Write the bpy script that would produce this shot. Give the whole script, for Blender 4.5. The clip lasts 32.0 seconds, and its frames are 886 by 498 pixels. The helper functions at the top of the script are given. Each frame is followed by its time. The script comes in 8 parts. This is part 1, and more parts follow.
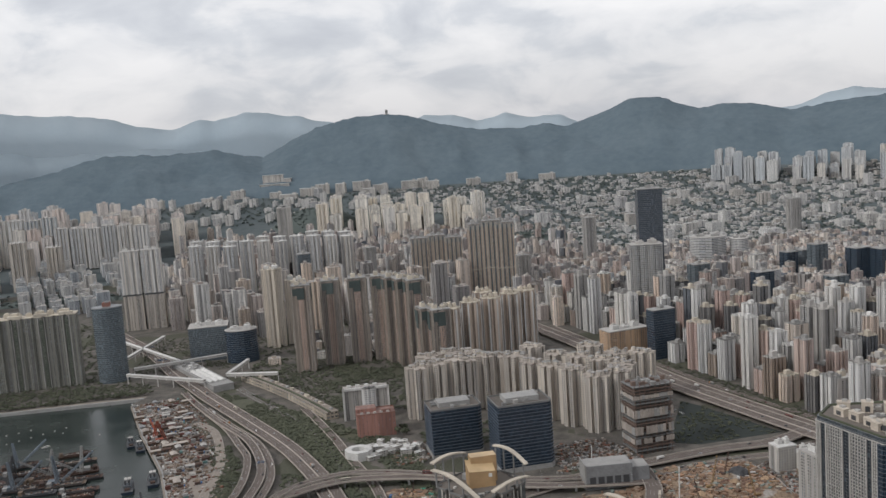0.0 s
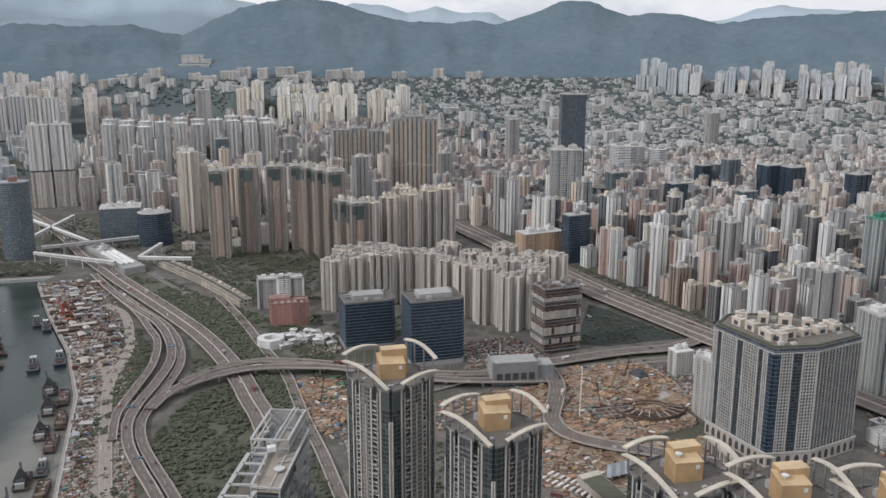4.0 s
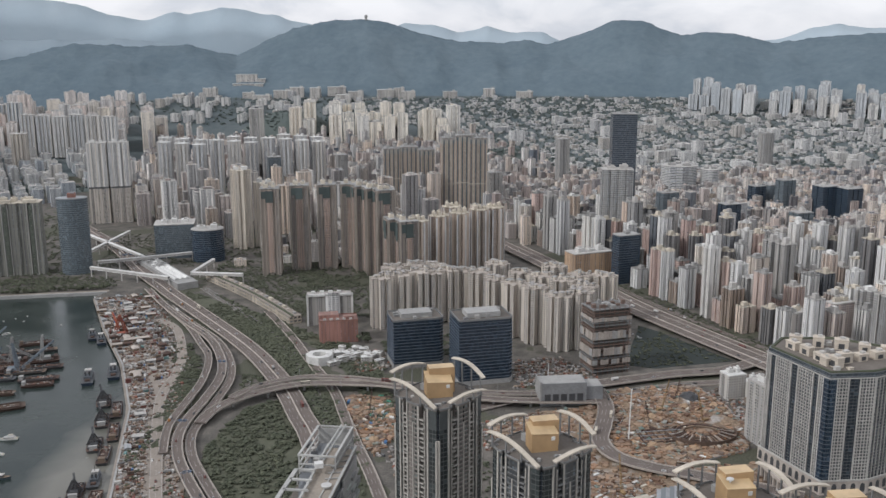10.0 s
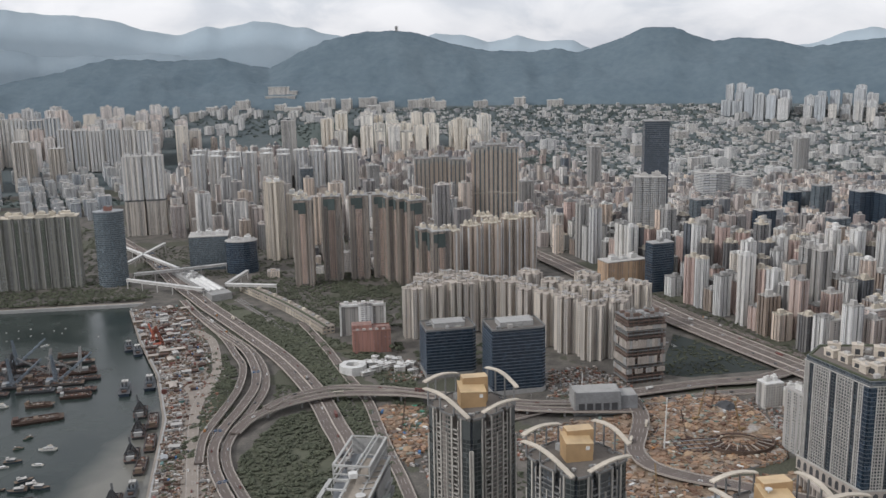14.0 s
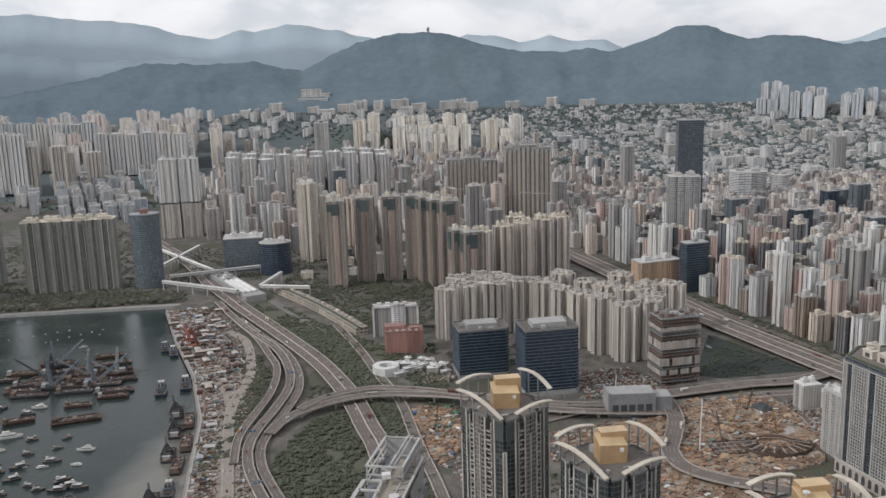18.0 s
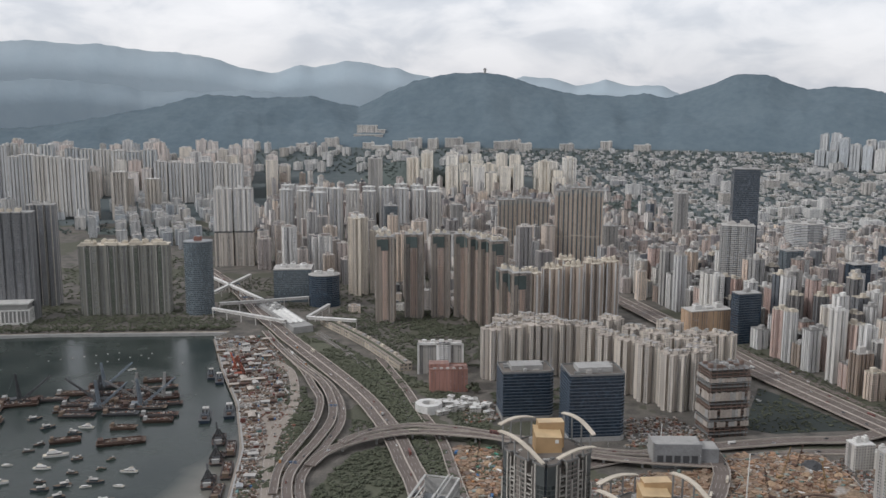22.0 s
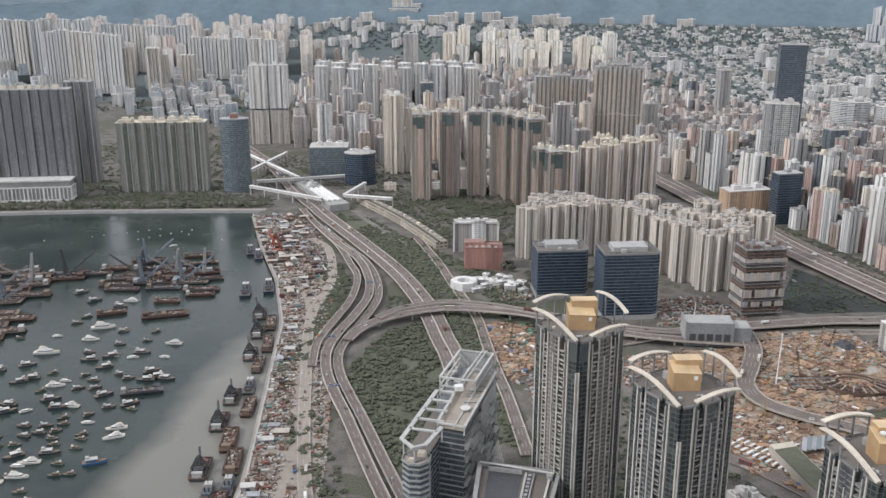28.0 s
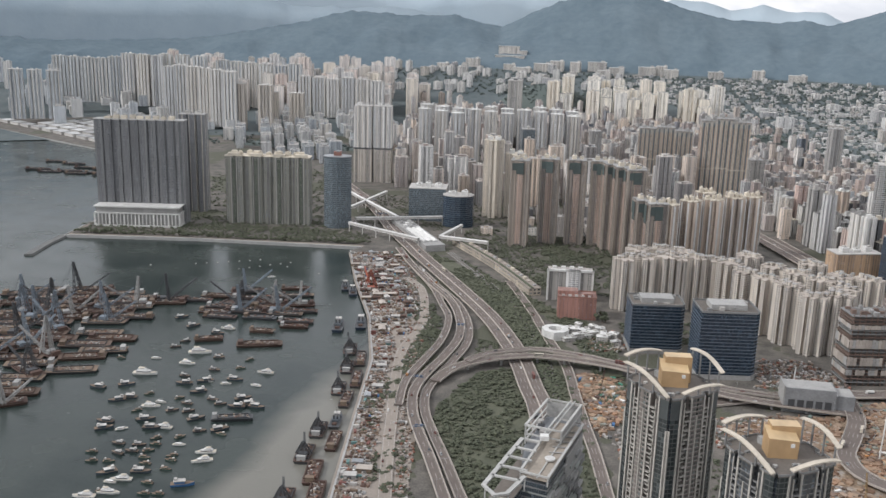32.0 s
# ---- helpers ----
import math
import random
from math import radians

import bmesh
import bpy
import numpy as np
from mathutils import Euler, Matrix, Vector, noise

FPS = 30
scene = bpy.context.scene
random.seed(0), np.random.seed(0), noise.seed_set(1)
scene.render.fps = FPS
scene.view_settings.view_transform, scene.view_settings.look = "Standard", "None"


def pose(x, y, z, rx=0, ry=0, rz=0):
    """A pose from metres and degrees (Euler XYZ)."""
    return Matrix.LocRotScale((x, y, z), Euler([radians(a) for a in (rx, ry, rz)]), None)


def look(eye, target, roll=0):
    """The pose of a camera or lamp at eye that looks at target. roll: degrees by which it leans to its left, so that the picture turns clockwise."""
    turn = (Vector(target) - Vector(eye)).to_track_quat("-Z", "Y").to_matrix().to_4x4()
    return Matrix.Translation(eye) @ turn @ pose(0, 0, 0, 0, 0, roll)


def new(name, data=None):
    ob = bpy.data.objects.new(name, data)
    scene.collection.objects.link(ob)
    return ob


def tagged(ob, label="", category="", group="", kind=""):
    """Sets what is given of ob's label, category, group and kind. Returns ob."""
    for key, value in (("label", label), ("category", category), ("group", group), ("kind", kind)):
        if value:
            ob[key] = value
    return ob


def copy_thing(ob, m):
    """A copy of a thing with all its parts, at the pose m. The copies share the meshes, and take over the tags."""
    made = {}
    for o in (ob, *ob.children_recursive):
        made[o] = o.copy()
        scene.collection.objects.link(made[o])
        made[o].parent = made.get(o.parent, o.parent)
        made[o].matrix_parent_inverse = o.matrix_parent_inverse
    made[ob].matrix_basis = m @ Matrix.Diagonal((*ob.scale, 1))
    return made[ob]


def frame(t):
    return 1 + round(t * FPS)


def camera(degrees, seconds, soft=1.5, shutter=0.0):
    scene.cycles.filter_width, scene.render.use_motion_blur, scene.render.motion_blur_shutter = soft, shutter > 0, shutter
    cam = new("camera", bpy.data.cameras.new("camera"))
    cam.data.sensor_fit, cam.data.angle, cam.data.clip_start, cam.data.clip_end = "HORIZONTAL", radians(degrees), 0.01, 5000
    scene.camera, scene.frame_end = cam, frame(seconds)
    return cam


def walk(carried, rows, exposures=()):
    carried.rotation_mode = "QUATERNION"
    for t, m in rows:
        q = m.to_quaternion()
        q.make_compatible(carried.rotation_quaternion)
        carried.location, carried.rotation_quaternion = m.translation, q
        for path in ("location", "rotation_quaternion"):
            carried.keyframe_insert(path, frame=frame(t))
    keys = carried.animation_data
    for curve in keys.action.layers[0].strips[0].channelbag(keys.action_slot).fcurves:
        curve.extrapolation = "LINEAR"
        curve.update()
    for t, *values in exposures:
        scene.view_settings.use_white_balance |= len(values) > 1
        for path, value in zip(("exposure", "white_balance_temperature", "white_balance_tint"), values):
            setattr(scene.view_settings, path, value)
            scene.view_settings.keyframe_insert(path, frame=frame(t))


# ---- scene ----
# The camera stands at a high window and turns: seconds, yaw, pitch, roll.
cam = camera(50.8, 32.0)
EYE = Vector((0.0, 0.0, 393.0))
ROWS = [
    (0.0, -0.603, -7.266, 3.974),
    (0.5, -0.279, -6.294, 3.359),
    (1.0, -0.747, -5.087, 2.288),
    (1.5, -1.205, -6.186, 2.006),
    (2.0, -3.94, -11.361, 3.236),
    (2.5, -5.963, -14.479, 1.603),
    (3.0, -5.44, -13.735, 1.332),
    (3.5, -4.776, -13.707, 0.246),
    (5.5, -4.986, -14.531, -0.357),
    (6.0, -5.008, -14.75, -0.899),
    (6.5, -4.464, -14.235, -1.61),
    (7.0, -3.981, -14.464, -1.928),
    (7.5, -3.688, -14.437, -1.622),
    (8.0, -2.871, -14.245, -1.235),
    (8.5, -2.378, -13.519, -0.691),
    (9.0, -2.402, -12.721, -0.208),
    (9.5, -2.347, -12.457, 0.103),
    (10.0, -1.82, -12.637, 0.091),
    (10.5, -1.702, -12.276, 0.523),
    (11.0, -1.489, -12.325, 0.493),
    (11.5, -0.493, -12.119, 0.426),
    (12.0, -0.417, -11.651, 0.826),
    (12.5, -0.453, -11.797, 0.918),
    (13.0, -0.171, -12.1, 0.8),
    (13.5, 0.015, -12.149, 0.854),
    (15.5, -0.463, -11.42, 1.493),
    (16.0, -0.072, -11.468, 0.897),
    (16.5, 0.443, -11.437, 0.835),
    (17.0, 1.004, -11.618, 1.442),
    (17.5, 0.528, -12.084, 1.167),
    (18.0, 1.897, -11.929, 1.627),
    (18.5, 2.114, -11.932, 2.557),
    (19.0, 3.224, -11.849, 2.419),
    (19.5, 2.996, -11.447, 2.774),
    (20.0, 2.155, -11.515, 1.884),
    (20.5, 2.063, -11.832, 1.633),
    (21.0, 2.669, -12.088, 0.683),
    (21.5, 3.809, -10.854, -0.182),
    (22.0, 5.284, -9.523, -0.206),
    (22.5, 6.374, -8.722, -0.024),
    (23.0, 6.867, -8.736, -0.05),
    (23.5, 6.265, -9.911, -1.67),
    (24.0, 5.065, -13.471, -1.688),
    (24.5, 4.078, -15.896, -2.281),
    (25.0, 3.544, -18.237, -2.344),
    (25.5, 3.289, -18.524, -2.892),
    (27.5, 5.707, -17.419, -0.858),
    (28.0, 7.484, -16.969, 0.002),
    (28.5, 8.751, -16.154, -0.408),
    (29.0, 9.997, -15.087, -0.515),
    (29.5, 12.128, -14.698, -0.146),
    (30.0, 13.927, -14.492, -0.187),
    (30.5, 13.392, -14.972, -0.749),
    (31.0, 13.192, -16.295, -1.132),
    (31.5, 13.255, -16.344, -0.651),
    (32.0, 13.912, -14.36, -1.578),
]
walk(cam, [(t, pose(EYE.x, EYE.y, EYE.z, 90 + pitch, roll, yaw)) for t, yaw, pitch, roll in ROWS], [(0, -0.03, 5950, 12), (1.0, -0.15, 5930, 12), (2.0, -0.14, 5800, 12), (2.6, 0.18, 5760, 12), (5.5, 0.30, 5750, 12), (8, 0.30, 5760, 12), (10, 0.24, 5780, 12), (13, 0.20, 5820, 12), (21.3, 0.18, 5850, 12), (22.3, 0.08, 5850, 12), (23.4, 0.08, 5850, 12), (24, 0.22, 5780, 12), (24.9, 0.58, 5800, 12), (28, 0.68, 5760, 12), (30, 0.47, 5850, 12), (31.4, 0.60, 5850, 12), (32, 0.56, 5850, 12)])

# ---- light ----
world = bpy.data.worlds.new("sky")
scene.world = world
world.use_nodes = True
wn, wl = world.node_tree.nodes, world.node_tree.links
wn.clear()


def wnode(kind, **props):
    n = wn.new(kind)
    for k, val in props.items():
        n.inputs[k].default_value = val
    return n


SUN_EL, SUN_AZ = radians(38), radians(-115)
sky = wn.new("ShaderNodeTexSky")
sky.sky_type, sky.sun_disc, sky.sun_elevation, sky.sun_rotation = "NISHITA", False, SUN_EL, SUN_AZ
clear = wnode("ShaderNodeBackground", Strength=0.08)
wl.new(sky.outputs[0], clear.inputs[0])
wpos = wn.new("ShaderNodeTexCoord")
squash = wn.new("ShaderNodeMapping")
squash.inputs["Scale"].default_value = (1.0, 1.0, 2.2)
wl.new(wpos.outputs["Generated"], squash.inputs[0])
broad = wnode("ShaderNodeTexNoise", Scale=3.2, Detail=4.0, Roughness=0.5, Distortion=0.3)
heaped = wnode("ShaderNodeTexNoise", Scale=10.0, Detail=8.0, Roughness=0.52, Distortion=0.35)
puff = wn.new("ShaderNodeMix")
puff.inputs[0].default_value = 0.6
wl.new(squash.outputs[0], broad.inputs[0])
wl.new(squash.outputs[0], heaped.inputs[0])
wl.new(broad.outputs[0], puff.inputs[2])
wl.new(heaped.outputs[0], puff.inputs[3])
tone = wn.new("ShaderNodeValToRGB")
tone.color_ramp.elements[0].position, tone.color_ramp.elements[0].color = 0.36, (0.58, 0.57, 0.555, 1)
tone.color_ramp.elements[1].position, tone.color_ramp.elements[1].color = 0.60, (0.90, 0.85, 0.775, 1)
for at_, c in ((0.445, (0.67, 0.655, 0.625, 1)), (0.50, (0.79, 0.755, 0.70, 1))):
    tone.color_ramp.elements.new(at_).color = c
wl.new(puff.outputs[0], tone.inputs[0])
# broken cloud: brightest in a broad belt above the hills, dimmer in the haze below it
way_up = wn.new("ShaderNodeSeparateXYZ")
wl.new(wpos.outputs["Generated"], way_up.inputs[0])
lift = wn.new("ShaderNodeValToRGB")
lift.color_ramp.elements[0].position, lift.color_ramp.elements[0].color = 0.02, (0.78, 0.78, 0.79, 1)
lift.color_ramp.elements[1].position, lift.color_ramp.elements[1].color = 0.6, (0.80, 0.80, 0.81, 1)
lift.color_ramp.elements.new(0.12).color = (1.0, 1.0, 0.995, 1)
lift.color_ramp.elements.new(0.3).color = (0.98, 0.98, 0.98, 1)
wl.new(way_up.outputs[2], lift.inputs[0])
vault = wn.new("ShaderNodeMixRGB")
vault.blend_type = "MULTIPLY"
vault.inputs[0].default_value = 1.0
wl.new(tone.outputs[0], vault.inputs[1])
wl.new(lift.outputs[0], vault.inputs[2])
overcast = wnode("ShaderNodeBackground", Strength=1.19)
wl.new(vault.outputs[0], overcast.inputs[0])
wmix = wnode("ShaderNodeMixShader", Fac=0.9)
wout = wn.new("ShaderNodeOutputWorld")
wl.new(clear.outputs[0], wmix.inputs[1])
wl.new(overcast.outputs[0], wmix.inputs[2])
wl.new(wmix.outputs[0], wout.inputs[0])

sun = new("sun", bpy.data.lights.new("sun", "SUN"))
sun.data.energy, sun.data.angle, sun.data.color = 1.5, radians(10), (1.0, 0.93, 0.82)
sun.matrix_world = look((math.sin(SUN_AZ) * 900, math.cos(SUN_AZ) * 900, 900 * math.tan(SUN_EL)), (0, 0, 0))


# ---- materials ----
class Nodes:
    """A short way to write a node material."""

    def __init__(self, name):
        self.mat = bpy.data.materials.new(name)
        self.mat.use_nodes = True
        self.t = self.mat.node_tree
        self.bsdf = self.t.nodes["Principled BSDF"]

    def node(self, kind, *ins, **props):
        n = self.t.nodes.new("ShaderNode" + kind)
        for k, val in props.items():
            if k == "operation":
                n.operation = val
            elif k == "blend_type":
                n.blend_type = val
            elif k == "data_type":
                n.data_type = val
        for i, val in enumerate(ins):
            if val is None:
                continue
            if hasattr(val, "is_output"):
                self.t.links.new(val, n.inputs[i])
            else:
                n.inputs[i].default_value = val
        return n

    def math(self, op, a, b=0.0):
        return self.node("Math", a, b, operation=op).outputs[0]

    def mix(self, f, a, b, how="MIX"):
        n = self.node("MixRGB", f, a, b, blend_type=how)
        return n.outputs[0]

    def noise(self, scale, detail=3.0, vec=None, rough=0.55):
        n = self.t.nodes.new("ShaderNodeTexNoise")
        n.inputs["Scale"].default_value, n.inputs["Detail"].default_value, n.inputs["Roughness"].default_value = scale, detail, rough
        if vec is not None:
            self.t.links.new(vec, n.inputs["Vector"])
        return n.outputs[0]

    def ramp(self, val, *stops):
        n = self.t.nodes.new("ShaderNodeValToRGB")
        while len(n.color_ramp.elements) < len(stops):
            n.color_ramp.elements.new(0.5)
        for e, (p, c) in zip(n.color_ramp.elements, stops):
            e.position, e.color = p, (*c, 1) if len(c) == 3 else c
        self.t.links.new(val, n.inputs[0])
        return n.outputs[0]

    def out(self, key, val):
        if hasattr(val, "is_output"):
            self.t.links.new(val, self.bsdf.inputs[key])
        else:
            self.bsdf.inputs[key].default_value = val
        return self

    def place(self):
        return self.t.nodes.new("ShaderNodeNewGeometry")

    def bump(self, height, strength, dist=0.1):
        n = self.t.nodes.new("ShaderNodeBump")
        n.inputs["Strength"].default_value, n.inputs["Distance"].default_value = strength, dist
        self.t.links.new(height, n.inputs["Height"])
        self.t.links.new(n.outputs[0], self.bsdf.inputs["Normal"])


def rgb(c, k=1.0):
    return (c[0] * k, c[1] * k, c[2] * k, 1)


def plain(name, c, rough=0.7, metal=0.0, grain=0.5, patch=0.08, spread=0.25):
    """A painted, concrete or metal surface with grain and larger stains; spread varies it from object to object."""
    n = Nodes(name)
    pos = n.place().outputs["Position"]
    a = n.noise(grain, 4, pos)
    b = n.noise(patch, 3, pos)
    col = n.ramp(n.math("ADD", n.math("MULTIPLY", a, 0.5), n.math("MULTIPLY", b, 0.5)), (0.3, [v * 0.72 for v in c]), (0.7, [min(1, v * 1.15) for v in c]))
    if spread:
        info = n.t.nodes.new("ShaderNodeObjectInfo").outputs["Random"]
        col = n.mix(1.0, col, n.ramp(info, (0.0, [1 - spread] * 3), (1.0, [1.0] * 3)), "MULTIPLY")
    n.out("Base Color", col).out("Roughness", rough).out("Metallic", metal)
    return n.mat


def facade(name, walls, glass=(0.05, 0.06, 0.075), bay=3.0, floor=3.0, wide=0.5, tall=0.55, roof=(0.34, 0.33, 0.32), island=False, rough=0.75, strip=0.0, band=0.0, blank=0.28):
    """Walls with rows of windows at true size. walls: colours that vary from building to building."""
    n = Nodes(name)
    geo = n.place()
    pos, nor = geo.outputs["Position"], geo.outputs["True Normal"]
    side = n.node("VectorMath", nor, (0.0, 0.0, 1.0), operation="CROSS_PRODUCT").outputs[0]
    u = n.node("VectorMath", pos, side, operation="DOT_PRODUCT").outputs["Value"]
    xyz = n.node("SeparateXYZ", pos)
    z = xyz.outputs[2]
    nz = n.node("SeparateXYZ", nor).outputs[2]
    if island:
        rnd = geo.outputs["Random Per Island"]
    else:
        rnd = n.t.nodes.new("ShaderNodeObjectInfo").outputs["Random"]
    bay_u, fl = n.math("DIVIDE", u, bay), n.math("DIVIDE", z, floor)
    fu, fz = n.math("FRACT", bay_u), n.math("FRACT", fl)

    def within(val, lo, hi):
        return n.math("MULTIPLY", n.math("GREATER_THAN", val, lo), n.math("LESS_THAN", val, hi))

    m = n.math("MULTIPLY", within(fu, 0.5 - wide / 2, 0.5 + wide / 2), within(fz, 0.5 - tall / 2, 0.5 + tall / 2))
    cell = n.node("CombineXYZ", n.math("FLOOR", bay_u), n.math("FLOOR", fl), rnd).outputs[0]
    white = n.node("TexWhiteNoise", cell).outputs["Value"]
    stack = n.node("TexWhiteNoise", n.node("CombineXYZ", n.math("FLOOR", bay_u), 7.0, rnd).outputs[0]).outputs["Value"]
    m = n.math("MULTIPLY", m, n.math("MULTIPLY", n.math("GREATER_THAN", stack, blank), n.math("ADD", 0.62, n.math("MULTIPLY", stack, 0.38))))
    steps = [(i / max(1, len(walls) - 1), c) for i, c in enumerate(walls)]
    wall = n.ramp(rnd, *steps)
    long = n.node("VectorMath", pos, (0.35, 0.35, 0.03), operation="MULTIPLY").outputs[0]
    stain = n.noise(1.0, 4, long)
    wall = n.mix(1.0, wall, n.ramp(stain, (0.3, (0.72, 0.71, 0.69)), (0.65, (1.0, 1.0, 1.0))), "MULTIPLY")
    # stacks of bays differ: tiled piers, recessed kitchens and drying yards
    pile = n.node("TexWhiteNoise", n.node("CombineXYZ", n.math("FLOOR", n.math("DIVIDE", u, bay * 1.7)), 3.0, rnd).outputs[0]).outputs["Value"]
    wall = n.mix(1.0, wall, n.ramp(pile, (0.0, (0.66, 0.66, 0.67)), (0.22, (0.95, 0.95, 0.95)), (0.6, (1.08, 1.08, 1.08)), (1.0, (1.25, 1.24, 1.21))), "MULTIPLY")
    if strip:
        s = n.math("LESS_THAN", n.math("FRACT", n.math("DIVIDE", u, strip)), 0.22)
        wall = n.mix(n.math("MULTIPLY", s, 0.6), wall, rgb((0.62, 0.56, 0.47)))
    if band:
        s = n.math("LESS_THAN", fz, band)
        wall = n.mix(n.math("MULTIPLY", s, 0.7), wall, rgb((0.6, 0.6, 0.58)))
    pane = n.ramp(white, (0.0, [v * 0.5 for v in glass]), (0.7, glass), (0.9, [min(1, v * 2.2 + 0.03) for v in glass]), (1.0, [min(1, v * 3 + 0.08) for v in glass]))
    col = n.mix(m, wall, pane)
    up = n.math("GREATER_THAN", nz, 0.5)
    rn = n.noise(0.25, 5, pos)
    top = n.ramp(rn, (0.3, [v * 0.55 for v in roof]), (0.7, [min(1, v * 1.25) for v in roof]))
    top = n.mix(1.0, top, n.ramp(rnd, (0.0, (0.75, 0.78, 0.75)), (0.5, (1.0, 0.98, 0.95)), (1.0, (1.15, 1.1, 1.05))), "MULTIPLY")
    col = n.mix(up, col, top)
    n.out("Base Color", col)
    n.out("Roughness", n.math("SUBTRACT", rough, n.math("MULTIPLY", n.math("MULTIPLY", m, n.math("SUBTRACT", 1.0, up)), rough - 0.25)))
    return n.mat


def glassy(name, c, rough=0.12, bay=1.5, floor=3.6, line=(0.2, 0.21, 0.22)):
    """A curtain wall: dark panes, thin mullions and spandrels."""
    n = Nodes(name)
    geo = n.place()
    pos, nor = geo.outputs["Position"], geo.outputs["True Normal"]
    side = n.node("VectorMath", nor, (0.0, 0.0, 1.0), operation="CROSS_PRODUCT").outputs[0]
    u = n.math("DIVIDE", n.node("VectorMath", pos, side, operation="DOT_PRODUCT").outputs["Value"], bay)
    z = n.math("DIVIDE", n.node("SeparateXYZ", pos).outputs[2], floor)
    cell = n.node("CombineXYZ", n.math("FLOOR", u), n.math("FLOOR", z), 0.0).outputs[0]
    white = n.node("TexWhiteNoise", cell).outputs["Value"]
    col = n.ramp(white, (0.0, [v * 0.7 for v in c]), (0.85, c), (1.0, [min(1, v * 1.8 + 0.01) for v in c]))
    edge = n.math("MAXIMUM", n.math("LESS_THAN", n.math("FRACT", u), 0.1), n.math("LESS_THAN", n.math("FRACT", z), 0.16))
    col = n.mix(edge, col, rgb(line))
    n.out("Base Color", col).out("Roughness", n.math("ADD", rough, n.math("MULTIPLY", edge, 0.4))).out("Specular IOR Level", 0.6)
    return n.mat


def leafy(name, dark, light, scale=0.25, bump=0.6):
    n = Nodes(name)
    pos = n.place().outputs["Position"]
    a, b = n.noise(scale, 5, pos, 0.65), n.noise(scale * 0.12, 3, pos)
    col = n.ramp(n.math("ADD", n.math("MULTIPLY", a, 0.6), n.math("MULTIPLY", b, 0.4)), (0.32, dark), (0.66, light))
    isl = n.ramp(n.place().outputs["Random Per Island"], (0.0, (0.82, 0.84, 0.80)), (1.0, (1.12, 1.09, 1.04)))
    n.out("Base Color", n.mix(1.0, col, isl, "MULTIPLY")).out("Roughness", 0.9)
    n.bump(a, bump, 1.0)
    return n.mat


WHITE = plain("white_paint", (0.72, 0.71, 0.68), 0.6)
CREAM = plain("cream_render", (0.62, 0.56, 0.46), 0.8)
GREY = plain("grey_concrete", (0.36, 0.355, 0.34), 0.85)
PALE = plain("pale_concrete", (0.52, 0.50, 0.47), 0.85)
# dark metal, also laid on sheets that stand for shade in openings
DARK = plain("dark_metal_and_shade", (0.07, 0.072, 0.076), 0.55)
STEEL = plain("galvanised_steel", (0.42, 0.43, 0.44), 0.45, 0.6)
RUST = plain("rusty_steel", (0.092, 0.056, 0.043), 0.85, patch=0.15)
RED = plain("red_paint", (0.19, 0.07, 0.055), 0.6)
DECK = plain("rusty_deck", (0.115, 0.080, 0.060), 0.9, patch=0.12)
ORANGE = plain("orange_paint", (0.42, 0.20, 0.07), 0.6)
BLUE = plain("blue_paint", (0.06, 0.16, 0.34), 0.6)
GREEN = plain("green_paint", (0.06, 0.22, 0.15), 0.65)
GOLD = plain("gold_cladding", (0.45, 0.30, 0.155), 0.5, 0.05, grain=0.1, patch=0.05, spread=0.06)
BRICK = plain("red_brick", (0.27, 0.14, 0.11), 0.85)
ASPHALT = plain("worn_asphalt", (0.142, 0.117, 0.102), 0.9, patch=0.03, spread=0.0)
PAVE = plain("concrete_paving", (0.27, 0.235, 0.20), 0.9, patch=0.04, spread=0.0)
SOIL = plain("yellow_soil", (0.37, 0.265, 0.17), 0.95, grain=0.22, patch=0.035, spread=0.0)
MARK = plain("road_marking", (0.40, 0.38, 0.35), 0.8, spread=0.0)
KERB = plain("stained_parapet", (0.45, 0.40, 0.35), 0.85, patch=0.05)
TIMBER = plain("weathered_timber", (0.19, 0.14, 0.10), 0.85)
RUBBER = plain("black_rubber", (0.025, 0.025, 0.027), 0.8)
PANE = glassy("dark_window_glass", (0.03, 0.037, 0.045), 0.12, 3.0, 3.05, (0.05, 0.055, 0.06))
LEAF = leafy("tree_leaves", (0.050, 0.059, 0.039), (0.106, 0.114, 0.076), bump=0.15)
# distant crowns have haze mixed into the leaf colour, paler and bluer
HAZED_LEAF = leafy("hazed_far_leaves", (0.070, 0.090, 0.090), (0.110, 0.130, 0.124))
WOODS = leafy("wooded_ground", (0.062, 0.068, 0.047), (0.112, 0.115, 0.080), 0.12)
BARK = plain("bark", (0.12, 0.09, 0.065), 0.95)


